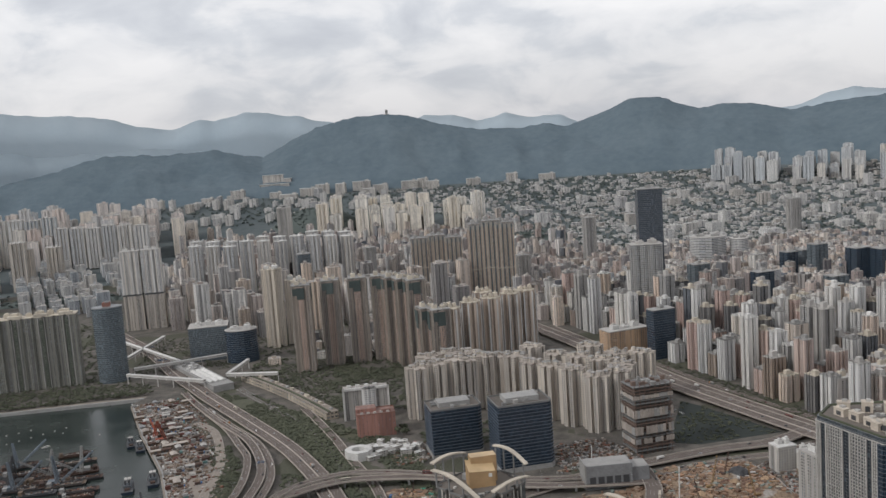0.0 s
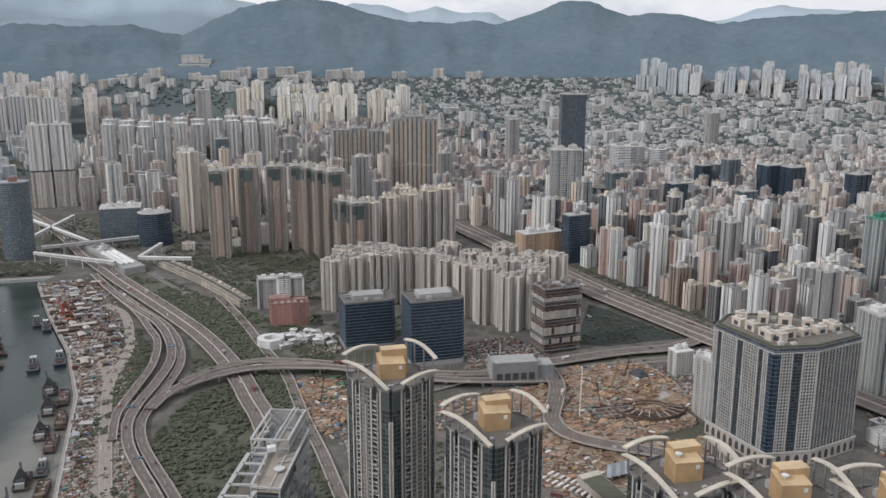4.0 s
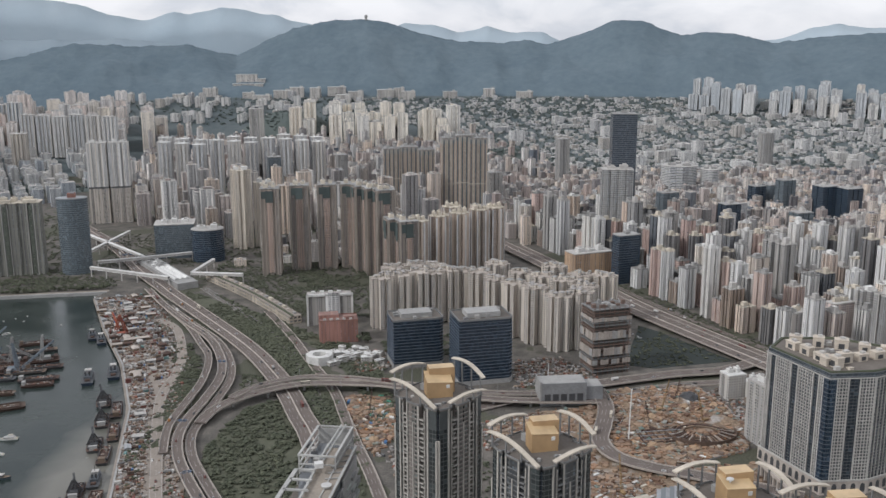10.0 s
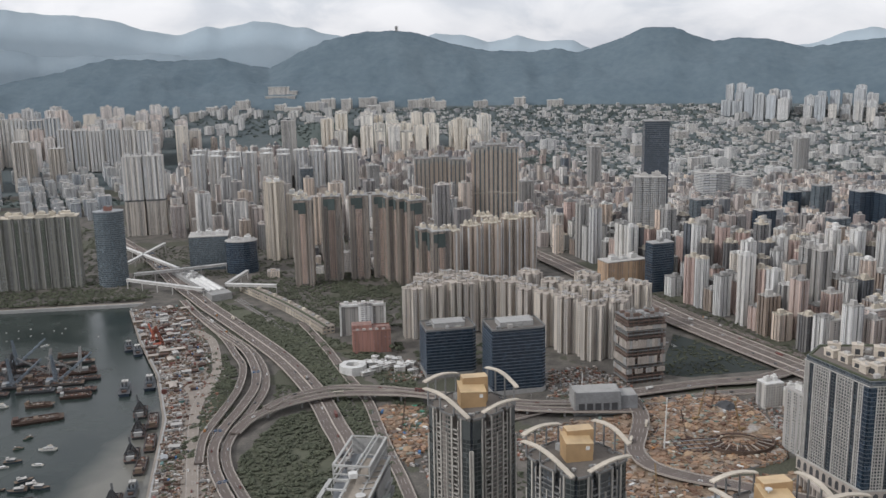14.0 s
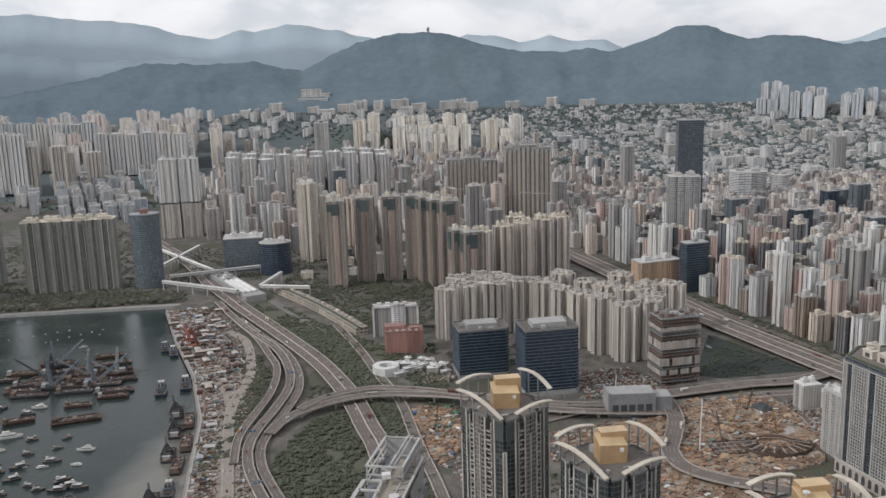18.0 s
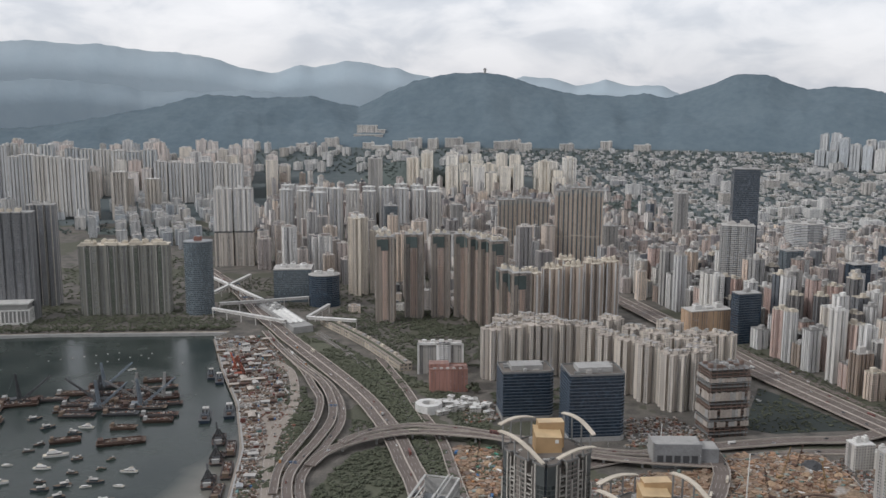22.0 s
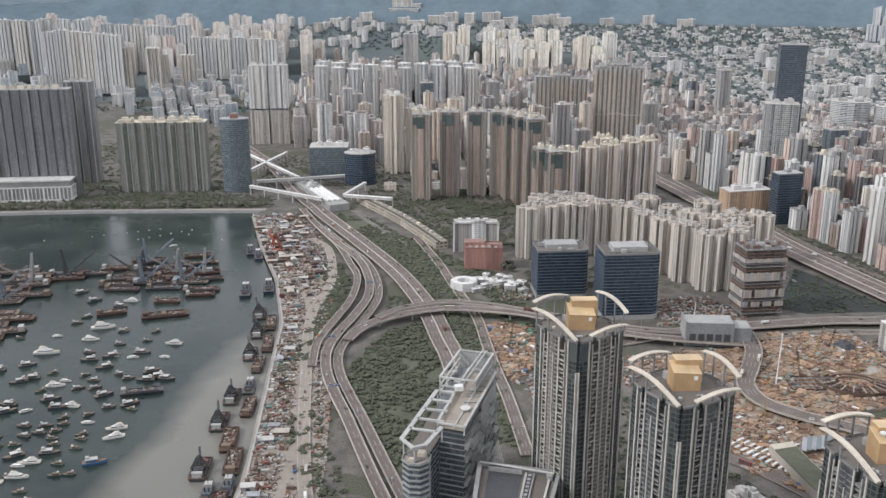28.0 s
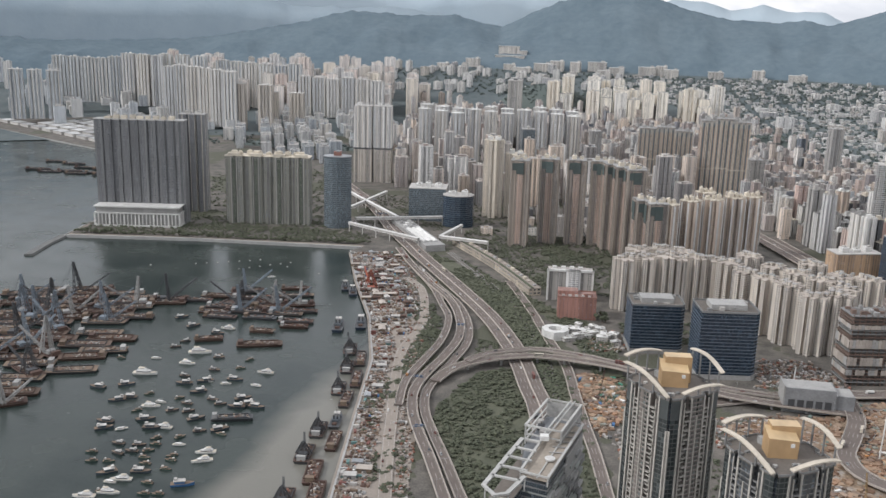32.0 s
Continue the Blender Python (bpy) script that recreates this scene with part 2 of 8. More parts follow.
def water_material():
    n = Nodes("harbour_water")
    pos = n.place().outputs["Position"]
    fine, broad = n.noise(0.22, 4, pos), n.noise(0.012, 3, pos)
    murk = n.ramp(broad, (0.35, (0.020, 0.029, 0.027)), (0.65, (0.040, 0.050, 0.045)))
    # a plume of silt drifts along the cargo quay
    off = n.node("VectorMath", n.node("VectorMath", pos, (-290.0, 700.0, 0.0), operation="SUBTRACT").outputs[0], (1 / 72, 1 / 420, 1.0), operation="MULTIPLY").outputs[0]
    reach = n.math("ADD", n.node("VectorMath", off, operation="LENGTH").outputs["Value"], n.math("MULTIPLY", n.math("SUBTRACT", n.noise(0.012, 3, pos), 0.5), 0.7))
    silt = n.ramp(reach, (0.55, (1.0, 1.0, 1.0)), (1.1, (0.0, 0.0, 0.0)))
    n.out("Base Color", n.mix(silt, murk, rgb((0.165, 0.160, 0.138))))
    n.out("Roughness", n.ramp(broad, (0.4, (0.16, 0.16, 0.16)), (0.62, (0.28, 0.28, 0.28)))).out("IOR", 1.33).out("Specular IOR Level", 0.34)
    n.bump(fine, 0.35, 0.5)
    return n.mat


def hill_material(name, dark, light, scale):
    n = Nodes(name)
    pos = n.place().outputs["Position"]
    a, b = n.noise(scale, 6, pos, 0.62), n.noise(scale * 0.15, 3, pos)
    n.out("Base Color", n.ramp(n.math("ADD", n.math("MULTIPLY", a, 0.55), n.math("MULTIPLY", b, 0.45)), (0.35, dark), (0.65, light))).out("Roughness", 1.0).out("Specular IOR Level", 0.1)
    n.bump(a, 0.5, 12.0)
    return n.mat


def ground_material():
    n = Nodes("city_ground")
    pos = n.place().outputs["Position"]
    a, b, c = n.noise(0.05, 6, pos), n.noise(0.009, 4, pos), n.noise(0.5, 3, pos)
    col = n.ramp(n.math("ADD", n.math("MULTIPLY", a, 0.6), n.math("MULTIPLY", c, 0.4)), (0.35, (0.050, 0.048, 0.042)), (0.65, (0.165, 0.148, 0.128)))
    n.out("Base Color", n.mix(n.math("GREATER_THAN", b, 0.56), col, n.ramp(c, (0.3, (0.05, 0.052, 0.036)), (0.7, (0.10, 0.10, 0.068))))).out("Roughness", 0.95)
    return n.mat


WATER, GROUND = water_material(), ground_material()
# haze is put into these base colours, most strongly on the farthest range
HAZED_HILL = hill_material("hazed_wooded_hill", (0.104, 0.140, 0.166), (0.142, 0.180, 0.204), 0.03)
HAZED_SLOPE = hill_material("hazed_built_up_slope", (0.082, 0.102, 0.108), (0.138, 0.153, 0.152), 0.03)
HAZED_FAR_HILL = hill_material("hazed_blue_far_hill", (0.37, 0.44, 0.49), (0.415, 0.48, 0.525), 0.007)


# ---- mesh helpers ----
def turn(x, y, a):
    c, s = math.cos(a), math.sin(a)
    return x * c - y * s, x * s + y * c


class Build:
    """Collects the faces of one mesh."""

    def __init__(self):
        self.v, self.f, self.m = [], [], []

    def face(self, pts, mat=0):
        k = len(self.v)
        self.v.extend(pts)
        self.f.append(tuple(range(k, k + len(pts))))
        self.m.append(mat)

    def prism(self, poly, z0, z1, mat=0, top=None, grow=1.0, base=False):
        k, n = len(self.v), len(poly)
        self.v.extend((x, y, z0) for x, y in poly)
        self.v.extend((x * grow, y * grow, z1) for x, y in poly)
        for i in range(n):
            j = (i + 1) % n
            self.f.append((k + i, k + j, k + n + j, k + n + i))
            self.m.append(mat)
        self.f.append(tuple(k + n + i for i in range(n)))
        self.m.append(mat if top is None else top)
        if base:
            self.f.append(tuple(k + n - 1 - i for i in range(n)))
            self.m.append(mat)
        return self

    def box(self, x, y, z, sx, sy, sz, a=0.0, mat=0, top=None):
        c = [turn(px * sx / 2, py * sy / 2, a) for px, py in ((-1, -1), (1, -1), (1, 1), (-1, 1))]
        return self.prism([(x + px, y + py) for px, py in c], z, z + sz, mat, top, base=True)

    def tube(self, p, q, r, n=6, r2=None, mat=0):
        p, q = Vector(p), Vector(q)
        w = (q - p).normalized()
        a = w.orthogonal().normalized()
        b = w.cross(a)
        k = len(self.v)
        for c, rad in ((p, r), (q, r if r2 is None else r2)):
            self.v.extend(tuple(c + (a * math.cos(t) + b * math.sin(t)) * rad) for t in (2 * math.pi * i / n for i in range(n)))
        for i in range(n):
            j = (i + 1) % n
            self.f.append((k + i, k + j, k + n + j, k + n + i))
            self.m.append(mat)
        self.f.append(tuple(k + n + i for i in range(n)))
        self.f.append(tuple(k + n - 1 - i for i in range(n)))
        self.m.extend((mat, mat))
        return self

    def sweep(self, path, prof, mat=0, closed=True):
        """prof: offsets (across, up) carried along a path of (x, y, z)."""
        k, n = len(self.v), len(prof)
        for i, p in enumerate(path):
            q0, q1 = path[max(0, i - 1)], path[min(len(path) - 1, i + 1)]
            dx, dy = q1[0] - q0[0], q1[1] - q0[1]
            l = math.hypot(dx, dy) or 1
            nx, ny = dy / l, -dx / l
            self.v.extend((p[0] + nx * u, p[1] + ny * u, p[2] + w) for u, w in prof)
        for i in range(len(path) - 1):
            for j in range(n if closed else n - 1):
                j2 = (j + 1) % n
                a = k + i * n
                self.f.append((a + j2, a + j, a + n + j, a + n + j2))
                self.m.append(mat)
        if closed:
            self.f.append(tuple(k + j for j in range(n)))
            self.f.append(tuple(k + (len(path) - 1) * n + n - 1 - j for j in range(n)))
            self.m.extend((mat, mat))
        return self

    def mesh(self, name, mats, smooth=False):
        me = bpy.data.meshes.new(name)
        me.from_pydata(self.v, [], self.f)
        for m in mats if isinstance(mats, (list, tuple)) else [mats]:
            me.materials.append(m)
        me.polygons.foreach_set("material_index", self.m)
        if smooth:
            me.polygons.foreach_set("use_smooth", [True] * len(self.f))
        me.update()
        return me


def part(name, b, mats, parent, label="", smooth=False):
    ob = new(name, b.mesh(name, mats, smooth) if isinstance(b, Build) else b)
    ob.parent = parent
    if label:
        tagged(ob, label)
    return ob


def thing(name, m, label, category, group=""):
    ob = new(name)
    ob.empty_display_size = 1.0
    ob.matrix_basis = m
    return tagged(ob, label, category, group)


def solid(name, b, mats, label, category, group=""):
    """A thing whose main body is a mesh that carries its parts."""
    return tagged(new(name, b.mesh(name, mats)), label, category, group)


def structure(name, b, mats, label, category, smooth=False):
    ob = new(name, b.mesh(name, mats, smooth))
    return tagged(ob, label, category, "", "structure")


def spline(pts, step=12.0):
    """A smooth line through the points."""
    out = []
    n = len(pts)
    for i in range(n - 1):
        p0, p1, p2, p3 = (Vector(pts[max(0, min(n - 1, i + d))]) for d in (-1, 0, 1, 2))
        m = max(2, int((p2 - p1).length / step))
        for j in range(m):
            t = j / m
            out.append(0.5 * (2 * p1 + (p2 - p0) * t + (2 * p0 - 5 * p1 + 4 * p2 - p3) * t * t + (3 * p1 - p0 - 3 * p2 + p3) * t ** 3))
    out.append(Vector(pts[-1]))
    return [tuple(p) for p in out]


def inside(x, y, poly):
    odd = False
    for (x0, y0), (x1, y1) in zip(poly, poly[1:] + poly[:1]):
        if (y0 > y) != (y1 > y) and x < (x1 - x0) * (y - y0) / (y1 - y0) + x0:
            odd = not odd
    return odd

# ---- ground, water, hills ----
SHORE = [(-487, 1442), (-498, 1416), (-430, 1250), (-360, 1100), (-309, 955), (-286, 845), (-261, 727), (-241, 632), (-232, 560), (-212, 380), (-190, 100), (-180, -600)]
COAST = [(-2600, 2760), (-1924, 2420), (-1703, 2312), (-1514, 2224), (-1330, 2140), (-1120, 1850), (-1000, 1640), (-1003, 1440), (-988, 1350), (-767, 1402)]
RIM = 4960
LAND = SHORE + [(-190, -RIM)] + [(RIM * math.sin(radians(a)), RIM * math.cos(radians(a))) for a in range(176, -58, -6)] + COAST


def make_ground():
    b = Build()
    from mathutils.geometry import tessellate_polygon
    ring = [Vector((x, y, 4.0)) for x, y in LAND]
    b.v = [tuple(p) for p in ring]
    for t in tessellate_polygon([ring]):
        p, q, r = (ring[i] for i in t)
        b.f.append(tuple(t) if (q - p).cross(r - p).z > 0 else tuple(reversed(t)))
        b.m.append(0)
    k, n = len(b.v), len(ring)
    b.v += [(p.x, p.y, -4.0) for p in ring]
    for i in range(n):
        j = (i + 1) % n
        b.f.append((i, j, k + j, k + i))
        b.m.append(1)
    structure("ground", b, [GROUND, GREY], "grey city ground of streets, yards and green patches", "ground")
    w = Build()
    steps = 40
    w.v = [(RIM * math.cos(2 * math.pi * i / steps), RIM * math.sin(2 * math.pi * i / steps), 0.0) for i in range(steps)]
    w.f, w.m = [tuple(range(steps))], [0]
    structure("water", w, WATER, "calm grey-green sheltered harbour water", "water")


RIDGE = [(-60, -1.2), (-45, -1.5), (-36, -2.2), (-28.5, -2.0), (-25.6, -1.5), (-22.5, -0.95), (-19.3, -0.15), (-16.1, -0.35), (-13.2, -0.25), (-11.5, -0.66), (-10.4, -0.87), (-8.8, -0.1), (-7.1, 0.64),
         (-5.4, 1.07), (-2.6, 1.22), (-1, 0.88), (0.7, 0.32), (2.1, 0), (4.1, -0.16), (5.4, -0.2), (6.7, 0), (8, -0.26), (9.3, 0.11), (10.6, 0.53), (11.9, 1.1), (13.7, 1.06), (15, 0.45), (15.9, 0.24), (17.4, 0.45),
         (18.8, 0.3), (20.9, -0.2), (23.3, 0.12), (25.8, 0.3), (27.8, 0.4), (29.6, 0.56), (36, 0.9), (45, 0.6), (60, 0.2)]
MID_RIDGE = [(-60, 0.9), (-40, 0.6), (-32, 0.5), (-28.2, 0.68), (-26.1, 0.65), (-23, 0.05), (-19.8, 0.0), (-16.5, 0.07), (-13.5, -0.27), (-10, -1.2)]
FAR_RIDGE = [(-60, 3.2), (-45, 3.0), (-32, 2.8), (-28.5, 2.7), (-25, 2.6), (-22, 2.25), (-19.1, 2.0), (-17.5, 1.55), (-16.3, 1.15), (-15.3, 1.11), (-13.8, 1.57), (-13, 1.38), (-11.3, 1.86), (-9.4, 1.66), (-7.7, 1.33),
             (-6, 0.87), (-4.4, 0.37), (-1.6, 0.58), (-0.4, 0.96), (1.4, 0.78), (2.7, 0.49), (4.4, 0.75), (6.1, 0.48), (7.7, 0.5), (9, -0.2), (12, 0.0), (18, -0.1), (20.9, -0.1), (22.4, 0.43), (24.2, 0.86), (25.8, 0.6), (30, 0.3), (60, 0.3)]


def profile(rows, az):
    xs, ys = [r[0] for r in rows], [r[1] for r in rows]
    return float(np.interp(az, xs, ys))


FOOT_IN, FOOT, CREST = 2900.0, 4120.0, 4680.0


def terrain(x, y):
    """Height of the land: flat reclaimed ground, then a slope up to the foot of the hills, then the hills."""
    r = math.hypot(x, y)
    if r <= FOOT_IN or y < 0:
        return 4.0
    az = math.degrees(math.atan2(x, y))
    t = min(1.0, (r - FOOT_IN) / (FOOT - FOOT_IN))
    foot = 150.0 if az > -14 else 150 - min(70, (-14 - az) * 3.5)
    z = 4 + foot * t ** 1.5
    if r > FOOT:
        s = min(1.0, (r - FOOT) / (CREST - FOOT))
        top = EYE.z + CREST * math.tan(radians(profile(RIDGE, az)))
        spur = noise.fractal(Vector((x * 0.0035, y * 0.0022, 3.1)), 1.0, 2.0, 4) * 55 * math.sin(math.pi * min(1, s * 1.05)) * (1 - s * 0.4)
        z = z + (top - z) * (s ** 0.85) + spur
    return z


def polar_sheet(height, az0, az1, naz, radii):
    b = Build()
    for r in radii:
        for i in range(naz + 1):
            az = radians(az0 + (az1 - az0) * i / naz)
            x, y = r * math.sin(az), r * math.cos(az)
            b.v.append((x, y, height(x, y, r, math.degrees(az))))
    n = naz + 1
    for k in range(len(radii) - 1):
        for i in range(naz):
            b.f.append((k * n + i, k * n + i + 1, (k + 1) * n + i + 1, (k + 1) * n + i))
            b.m.append(0)
    return b


def make_hills():
    radii = [4120 + 28 * i for i in range(21)] + [4720, 4760]
    lower = [2900 + 61 * i for i in range(20)] + [4120]
    def near(x, y, r, az):
        z = terrain(x, y) - (1.0 if r < 2950 else 0)
        if r > CREST:
            z -= (r - CREST) * 0.9
        elif r > CREST - 90:
            z += noise.fractal(Vector((x * 0.02, y * 0.02, 0)), 1, 2, 3) * 7 + noise.noise(Vector((x * 0.06, y * 0.06, 7))) * 3.5
        if az < -28 and r < 3700:
            z = min(z, 2.0 + 3 * (r - 2900) / 800)
        return z
    structure("slope", polar_sheet(near, -58, 58, 260, lower), HAZED_SLOPE, "built-up slope rising towards the hills", "ground", True)
    structure("hill", polar_sheet(near, -58, 58, 640, radii), HAZED_HILL, "wooded hillside behind the city in haze-tinted colour", "hill", True)
    def mid(x, y, r, az):
        top = EYE.z + 4800 * math.tan(radians(profile(MID_RIDGE, az))) + noise.fractal(Vector((x * 0.008, y * 0.008, 0)), 1, 2, 4) * 12
        return 100 + (top - 100) * (r - 4740) / 60 if r <= 4800 else top - (r - 4800)
    # the ridge's own colour is paled and blued to stand for haze
    structure("hill_behind", polar_sheet(mid, -58, -9, 260, [4740, 4760, 4780, 4800, 4830]), hill_material("hazed_middle_hill", (0.265, 0.325, 0.37), (0.31, 0.365, 0.405), 0.009), "hill ridge further off, paled by painted haze", "hill", True)
    def far(x, y, r, az):
        top = EYE.z + 4920 * math.tan(radians(profile(FAR_RIDGE, az))) + noise.fractal(Vector((x * 0.007, y * 0.007, 0)), 1, 2, 4) * 12
        return 100 + (top - 100) * (r - 4850) / 70 if r <= 4920 else top - (r - 4920) * 1.5
    structure("far_mountains", polar_sheet(far, -58, 58, 520, [4850, 4875, 4900, 4920, 4950]), HAZED_FAR_HILL, "mountain range on the horizon, painted pale blue for haze", "mountain", True)


make_ground()
make_hills()

# ---- roads ----
ROAD_LINES = []


def road(name, pts, half, label, piers=False, lanes=3, divided=False, parapet=True, top=None):
    """A carriageway on a deck, with parapets, lane lines and, where it is raised, piers."""
    line = spline(pts, 10)
    ROAD_LINES.append((line, half))
    root = tagged(new(name), label, "road", "", "structure")
    part("deck", Build().sweep(line, [(-half, 0), (half, 0), (half, -1.4), (-half, -1.4)]), [top or ASPHALT], root)
    if parapet:
        for s in (-1, 1):
            part("parapet", Build().sweep(line, [(s * half - 0.3, -1.0), (s * half + 0.3, -1.0), (s * half + 0.3, 1.0), (s * half - 0.3, 1.0)]), [KERB], root, "stained concrete parapet")
    if divided:
        part("median", Build().sweep(line, [(-0.9, 0.02), (0.9, 0.02), (0.6, 0.9), (-0.6, 0.9)]), [KERB], root)
    marks = Build()
    cols = [half - 0.9, -(half - 0.9)]
    for u in cols:
        marks.sweep(line, [(u - 0.18, 0.012), (u + 0.18, 0.012)], closed=False)
    dashes = [-half + 0.9 + (2 * half - 1.8) * i / lanes for i in range(1, lanes)]
    for k in range(0, len(line) - 1, 2):
        for u in dashes:
            if not (divided and abs(u) < 1.5):
                marks.sweep(line[k:k + 2], [(u - 0.14, 0.012), (u + 0.14, 0.012)], closed=False)
    part("lane_marking", marks, [MARK], root)
    if piers:
        dist = 0
        for a, c in zip(line, line[1:]):
            dist += math.dist(a[:2], c[:2])
            if dist > 32 and a[2] > 8.5:
                dist = 0
                part("pier", Build().box(a[0], a[1], 3.9, 2.4, 2.4, a[2] - 5.2).box(a[0], a[1], a[2] - 2.6, half * 1.5, 2.6, 1.2, math.atan2(c[0] - a[0], -(c[1] - a[1]))), [GREY], root)
    return root


road("highway", [(-700, 1960, 9), (-560, 1740, 9), (-470, 1570, 8.5), (-402, 1456, 8), (-374, 1408, 8), (-283, 1264, 8), (-213, 1147, 8), (-169, 1056, 8), (-142, 987, 8), (-122, 925, 8), (-103, 868, 8), (-78, 760, 8), (-57, 640, 8), (-36, 480, 8)], 13, "wide divided grey highway with low parapets", lanes=6, divided=True)
road("slip_road", [(-424, 1448, 8), (-378, 1360, 8.5), (-324, 1268, 9), (-274, 1190, 9.5), (-243, 1113, 10), (-228, 1043, 10), (-230, 975, 10), (-236, 918, 10), (-236, 872, 9.4), (-225, 826, 8.6), (-206, 781, 8), (-184, 736, 7.5), (-163, 690, 7), (-141, 642, 6.6), (-102, 560, 6.5), (-60, 470, 6.5)], 5.0, "curving slip road on a low viaduct", True, 2)
road("link_road", [(-364, 1345, 8), (-306, 1250, 8.4), (-261, 1180, 8.6), (-231, 1108, 8.4), (-216, 1040, 8.0), (-218, 974, 7.4), (-224, 917, 7.0), (-224, 874, 6.9), (-213, 830, 6.8), (-194, 787, 6.6), (-172, 742, 6.5), (-151, 697, 6.4), (-129, 650, 6.3), (-90, 568, 6.3), (-46, 474, 6.3)], 4.6, "narrow link road beside the slip road", False, 2)
road("side_road", [(-366, 1289, 5.2), (-329, 1242, 5.2), (-299, 1149, 5.2), (-286, 1076, 5.2), (-285, 1000, 5.2), (-272, 930, 5.2), (-258, 872, 5.2), (-243, 815, 5.2), (-229, 760, 5.2), (-205, 671, 5.2), (-180, 590, 5.2), (-150, 510, 5.2)], 6.0, "pale dusty concrete lane along the cargo quay", False, 2, parapet=False, top=PAVE)
road("flyover", [(-222, 905, 9.5), (-211, 942, 11), (-180, 974, 13), (-126, 1001, 14), (-54, 998, 14), (-10, 985, 14), (73, 953, 13), (135, 948, 11), (200, 950, 9)], 6.0, "pale curved flyover on piers across the highway", True, 2)
road("flyover_upper", [(-200, 962, 13.5), (-177, 994, 14.5), (-133, 1017, 15.5), (-108, 1018, 15.5), (-73, 1013, 15.5), (-35, 1001, 15.3), (40, 978, 14.5), (90, 966, 13.5), (150, 968, 11)], 4.8, "upper pale deck of the curved flyover", True, 2)
road("outer_slip_road", [(-405, 1415, 7), (-362, 1332, 7.4), (-313, 1245, 8), (-280, 1170, 8.4), (-257, 1112, 8.6), (-247, 1034, 8.6), (-250, 961, 8.4), (-253, 900, 7.8), (-243, 838, 7.2)], 4.2, "narrow outer slip road on a low viaduct", True, 2)
road("cross_road", [(60, 940, 6), (138, 979, 8), (198, 999, 9), (302, 1030, 9), (369, 1042, 9), (441, 1085, 9), (520, 1120, 8)], 9.0, "raised cross road beside the building site", True, 4)
road("corridor_road", [(620, 640, 10), (520, 850, 10), (433, 1040, 10), (355, 1215, 10), (312, 1320, 10), (243, 1535, 10), (172, 1742, 9), (70, 2030, 6)], 16, "wide raised road corridor between tower blocks", True, 8, True)
road("lower_cross_road", [(222, 978, 5.2), (305, 1004, 5.2), (370, 1015, 5.2), (450, 1055, 5.2)], 6.5, "lower street beside the raised cross road", False, 3)
road("corridor_side_road", [(648, 651, 5.4), (548, 861, 5.4), (461, 1051, 5.4), (383, 1226, 5.4), (340, 1331, 5.4), (271, 1545, 5.4), (200, 1752, 5.4)], 8, "street running beside the raised corridor", False, 4)
road("corridor_back_road", [(666, 660, 5.2), (567, 869, 5.2), (480, 1059, 5.2), (402, 1234, 5.2), (359, 1339, 5.2), (290, 1552, 5.2)], 4.5, "narrow street below the tower blocks", False, 2, parapet=False)
road("ramp_road", [(204, 985, 9), (204, 935, 9), (193, 890, 9), (181, 848, 9), (189, 812, 9), (217, 789, 8.5), (262, 768, 8), (335, 730, 7)], 8.5, "winding pale concrete ramp round the building site", True, 4)
road("rail_road", [(-215, 1320, 5.5), (-196, 1276, 5.5), (-159, 1184, 5.5), (-131, 1103, 5.5), (-108, 1043, 5.5), (-90, 991, 5.5), (-75, 925, 5.5), (-60, 860, 5.5), (-42, 790, 5.5), (-20, 690, 5.5)], 5.5, "straight road beside the railway", False, 3)
road("site_road", [(130, 720, 5), (170, 690, 5), (215, 640, 5), (250, 590, 5), (330, 500, 5)], 9.0, "busy street below the towers", False, 5, parapet=False)

# ---- buildings ----
def comb(w, d, bays, notch, gap=0.3):
    """A slab outline whose long sides have recesses."""
    pts = []
    for s in (-1, 1):
        xs = []
        for i in range(bays):
            x0, x1 = -w / 2 + w * i / bays, -w / 2 + w * (i + 1) / bays
            g = (x1 - x0) * gap / 2
            xs += [(x0 + (g if i else 0), s * d / 2), (x1 - (g if i < bays - 1 else 0), s * d / 2)]
            if i < bays - 1:
                xs += [(x1 - g, s * (d / 2 - notch)), (x1 + g, s * (d / 2 - notch))]
        pts += xs if s < 0 else [(x, y) for x, y in reversed(xs)]
    return pts


def cross(w, arm, notch=0.0):
    """A cross-shaped tower outline with four arms, each split at its end."""
    a, h = arm / 2, w / 2
    out = []
    for k in range(4):
        arm_pts = [(-a, -a), (-a, -h), (-a * 0.25, -h), (-a * 0.25, -h + notch), (a * 0.25, -h + notch), (a * 0.25, -h), (a, -h)] if notch else [(-a, -a), (-a, -h), (a, -h)]
        out += [turn(x, y, k * math.pi / 2) for x, y in arm_pts]
    return out


def ribbed(w, d, n=3, notch=2.2, gap=0.34):
    """A block outline with recesses on all four sides."""
    out = []
    for k, (l, o, bays) in enumerate(((w, d, n), (d, w, max(2, n - 1)), (w, d, n), (d, w, max(2, n - 1)))):
        side = []
        for i in range(bays):
            x0, x1 = -l / 2 + l * i / bays, -l / 2 + l * (i + 1) / bays
            g = (x1 - x0) * gap / 2
            if i:
                side += [(x0 + g, -o / 2 + notch), (x0 + g, -o / 2)]
            else:
                side += [(x0, -o / 2)]
            if i < bays - 1:
                side += [(x1 - g, -o / 2), (x1 - g, -o / 2 + notch)]
        out += [turn(x, y, k * math.pi / 2) for x, y in side]
    return out


def rect(w, d):
    return [(-w / 2, -d / 2), (w / 2, -d / 2), (w / 2, d / 2), (-w / 2, d / 2)]


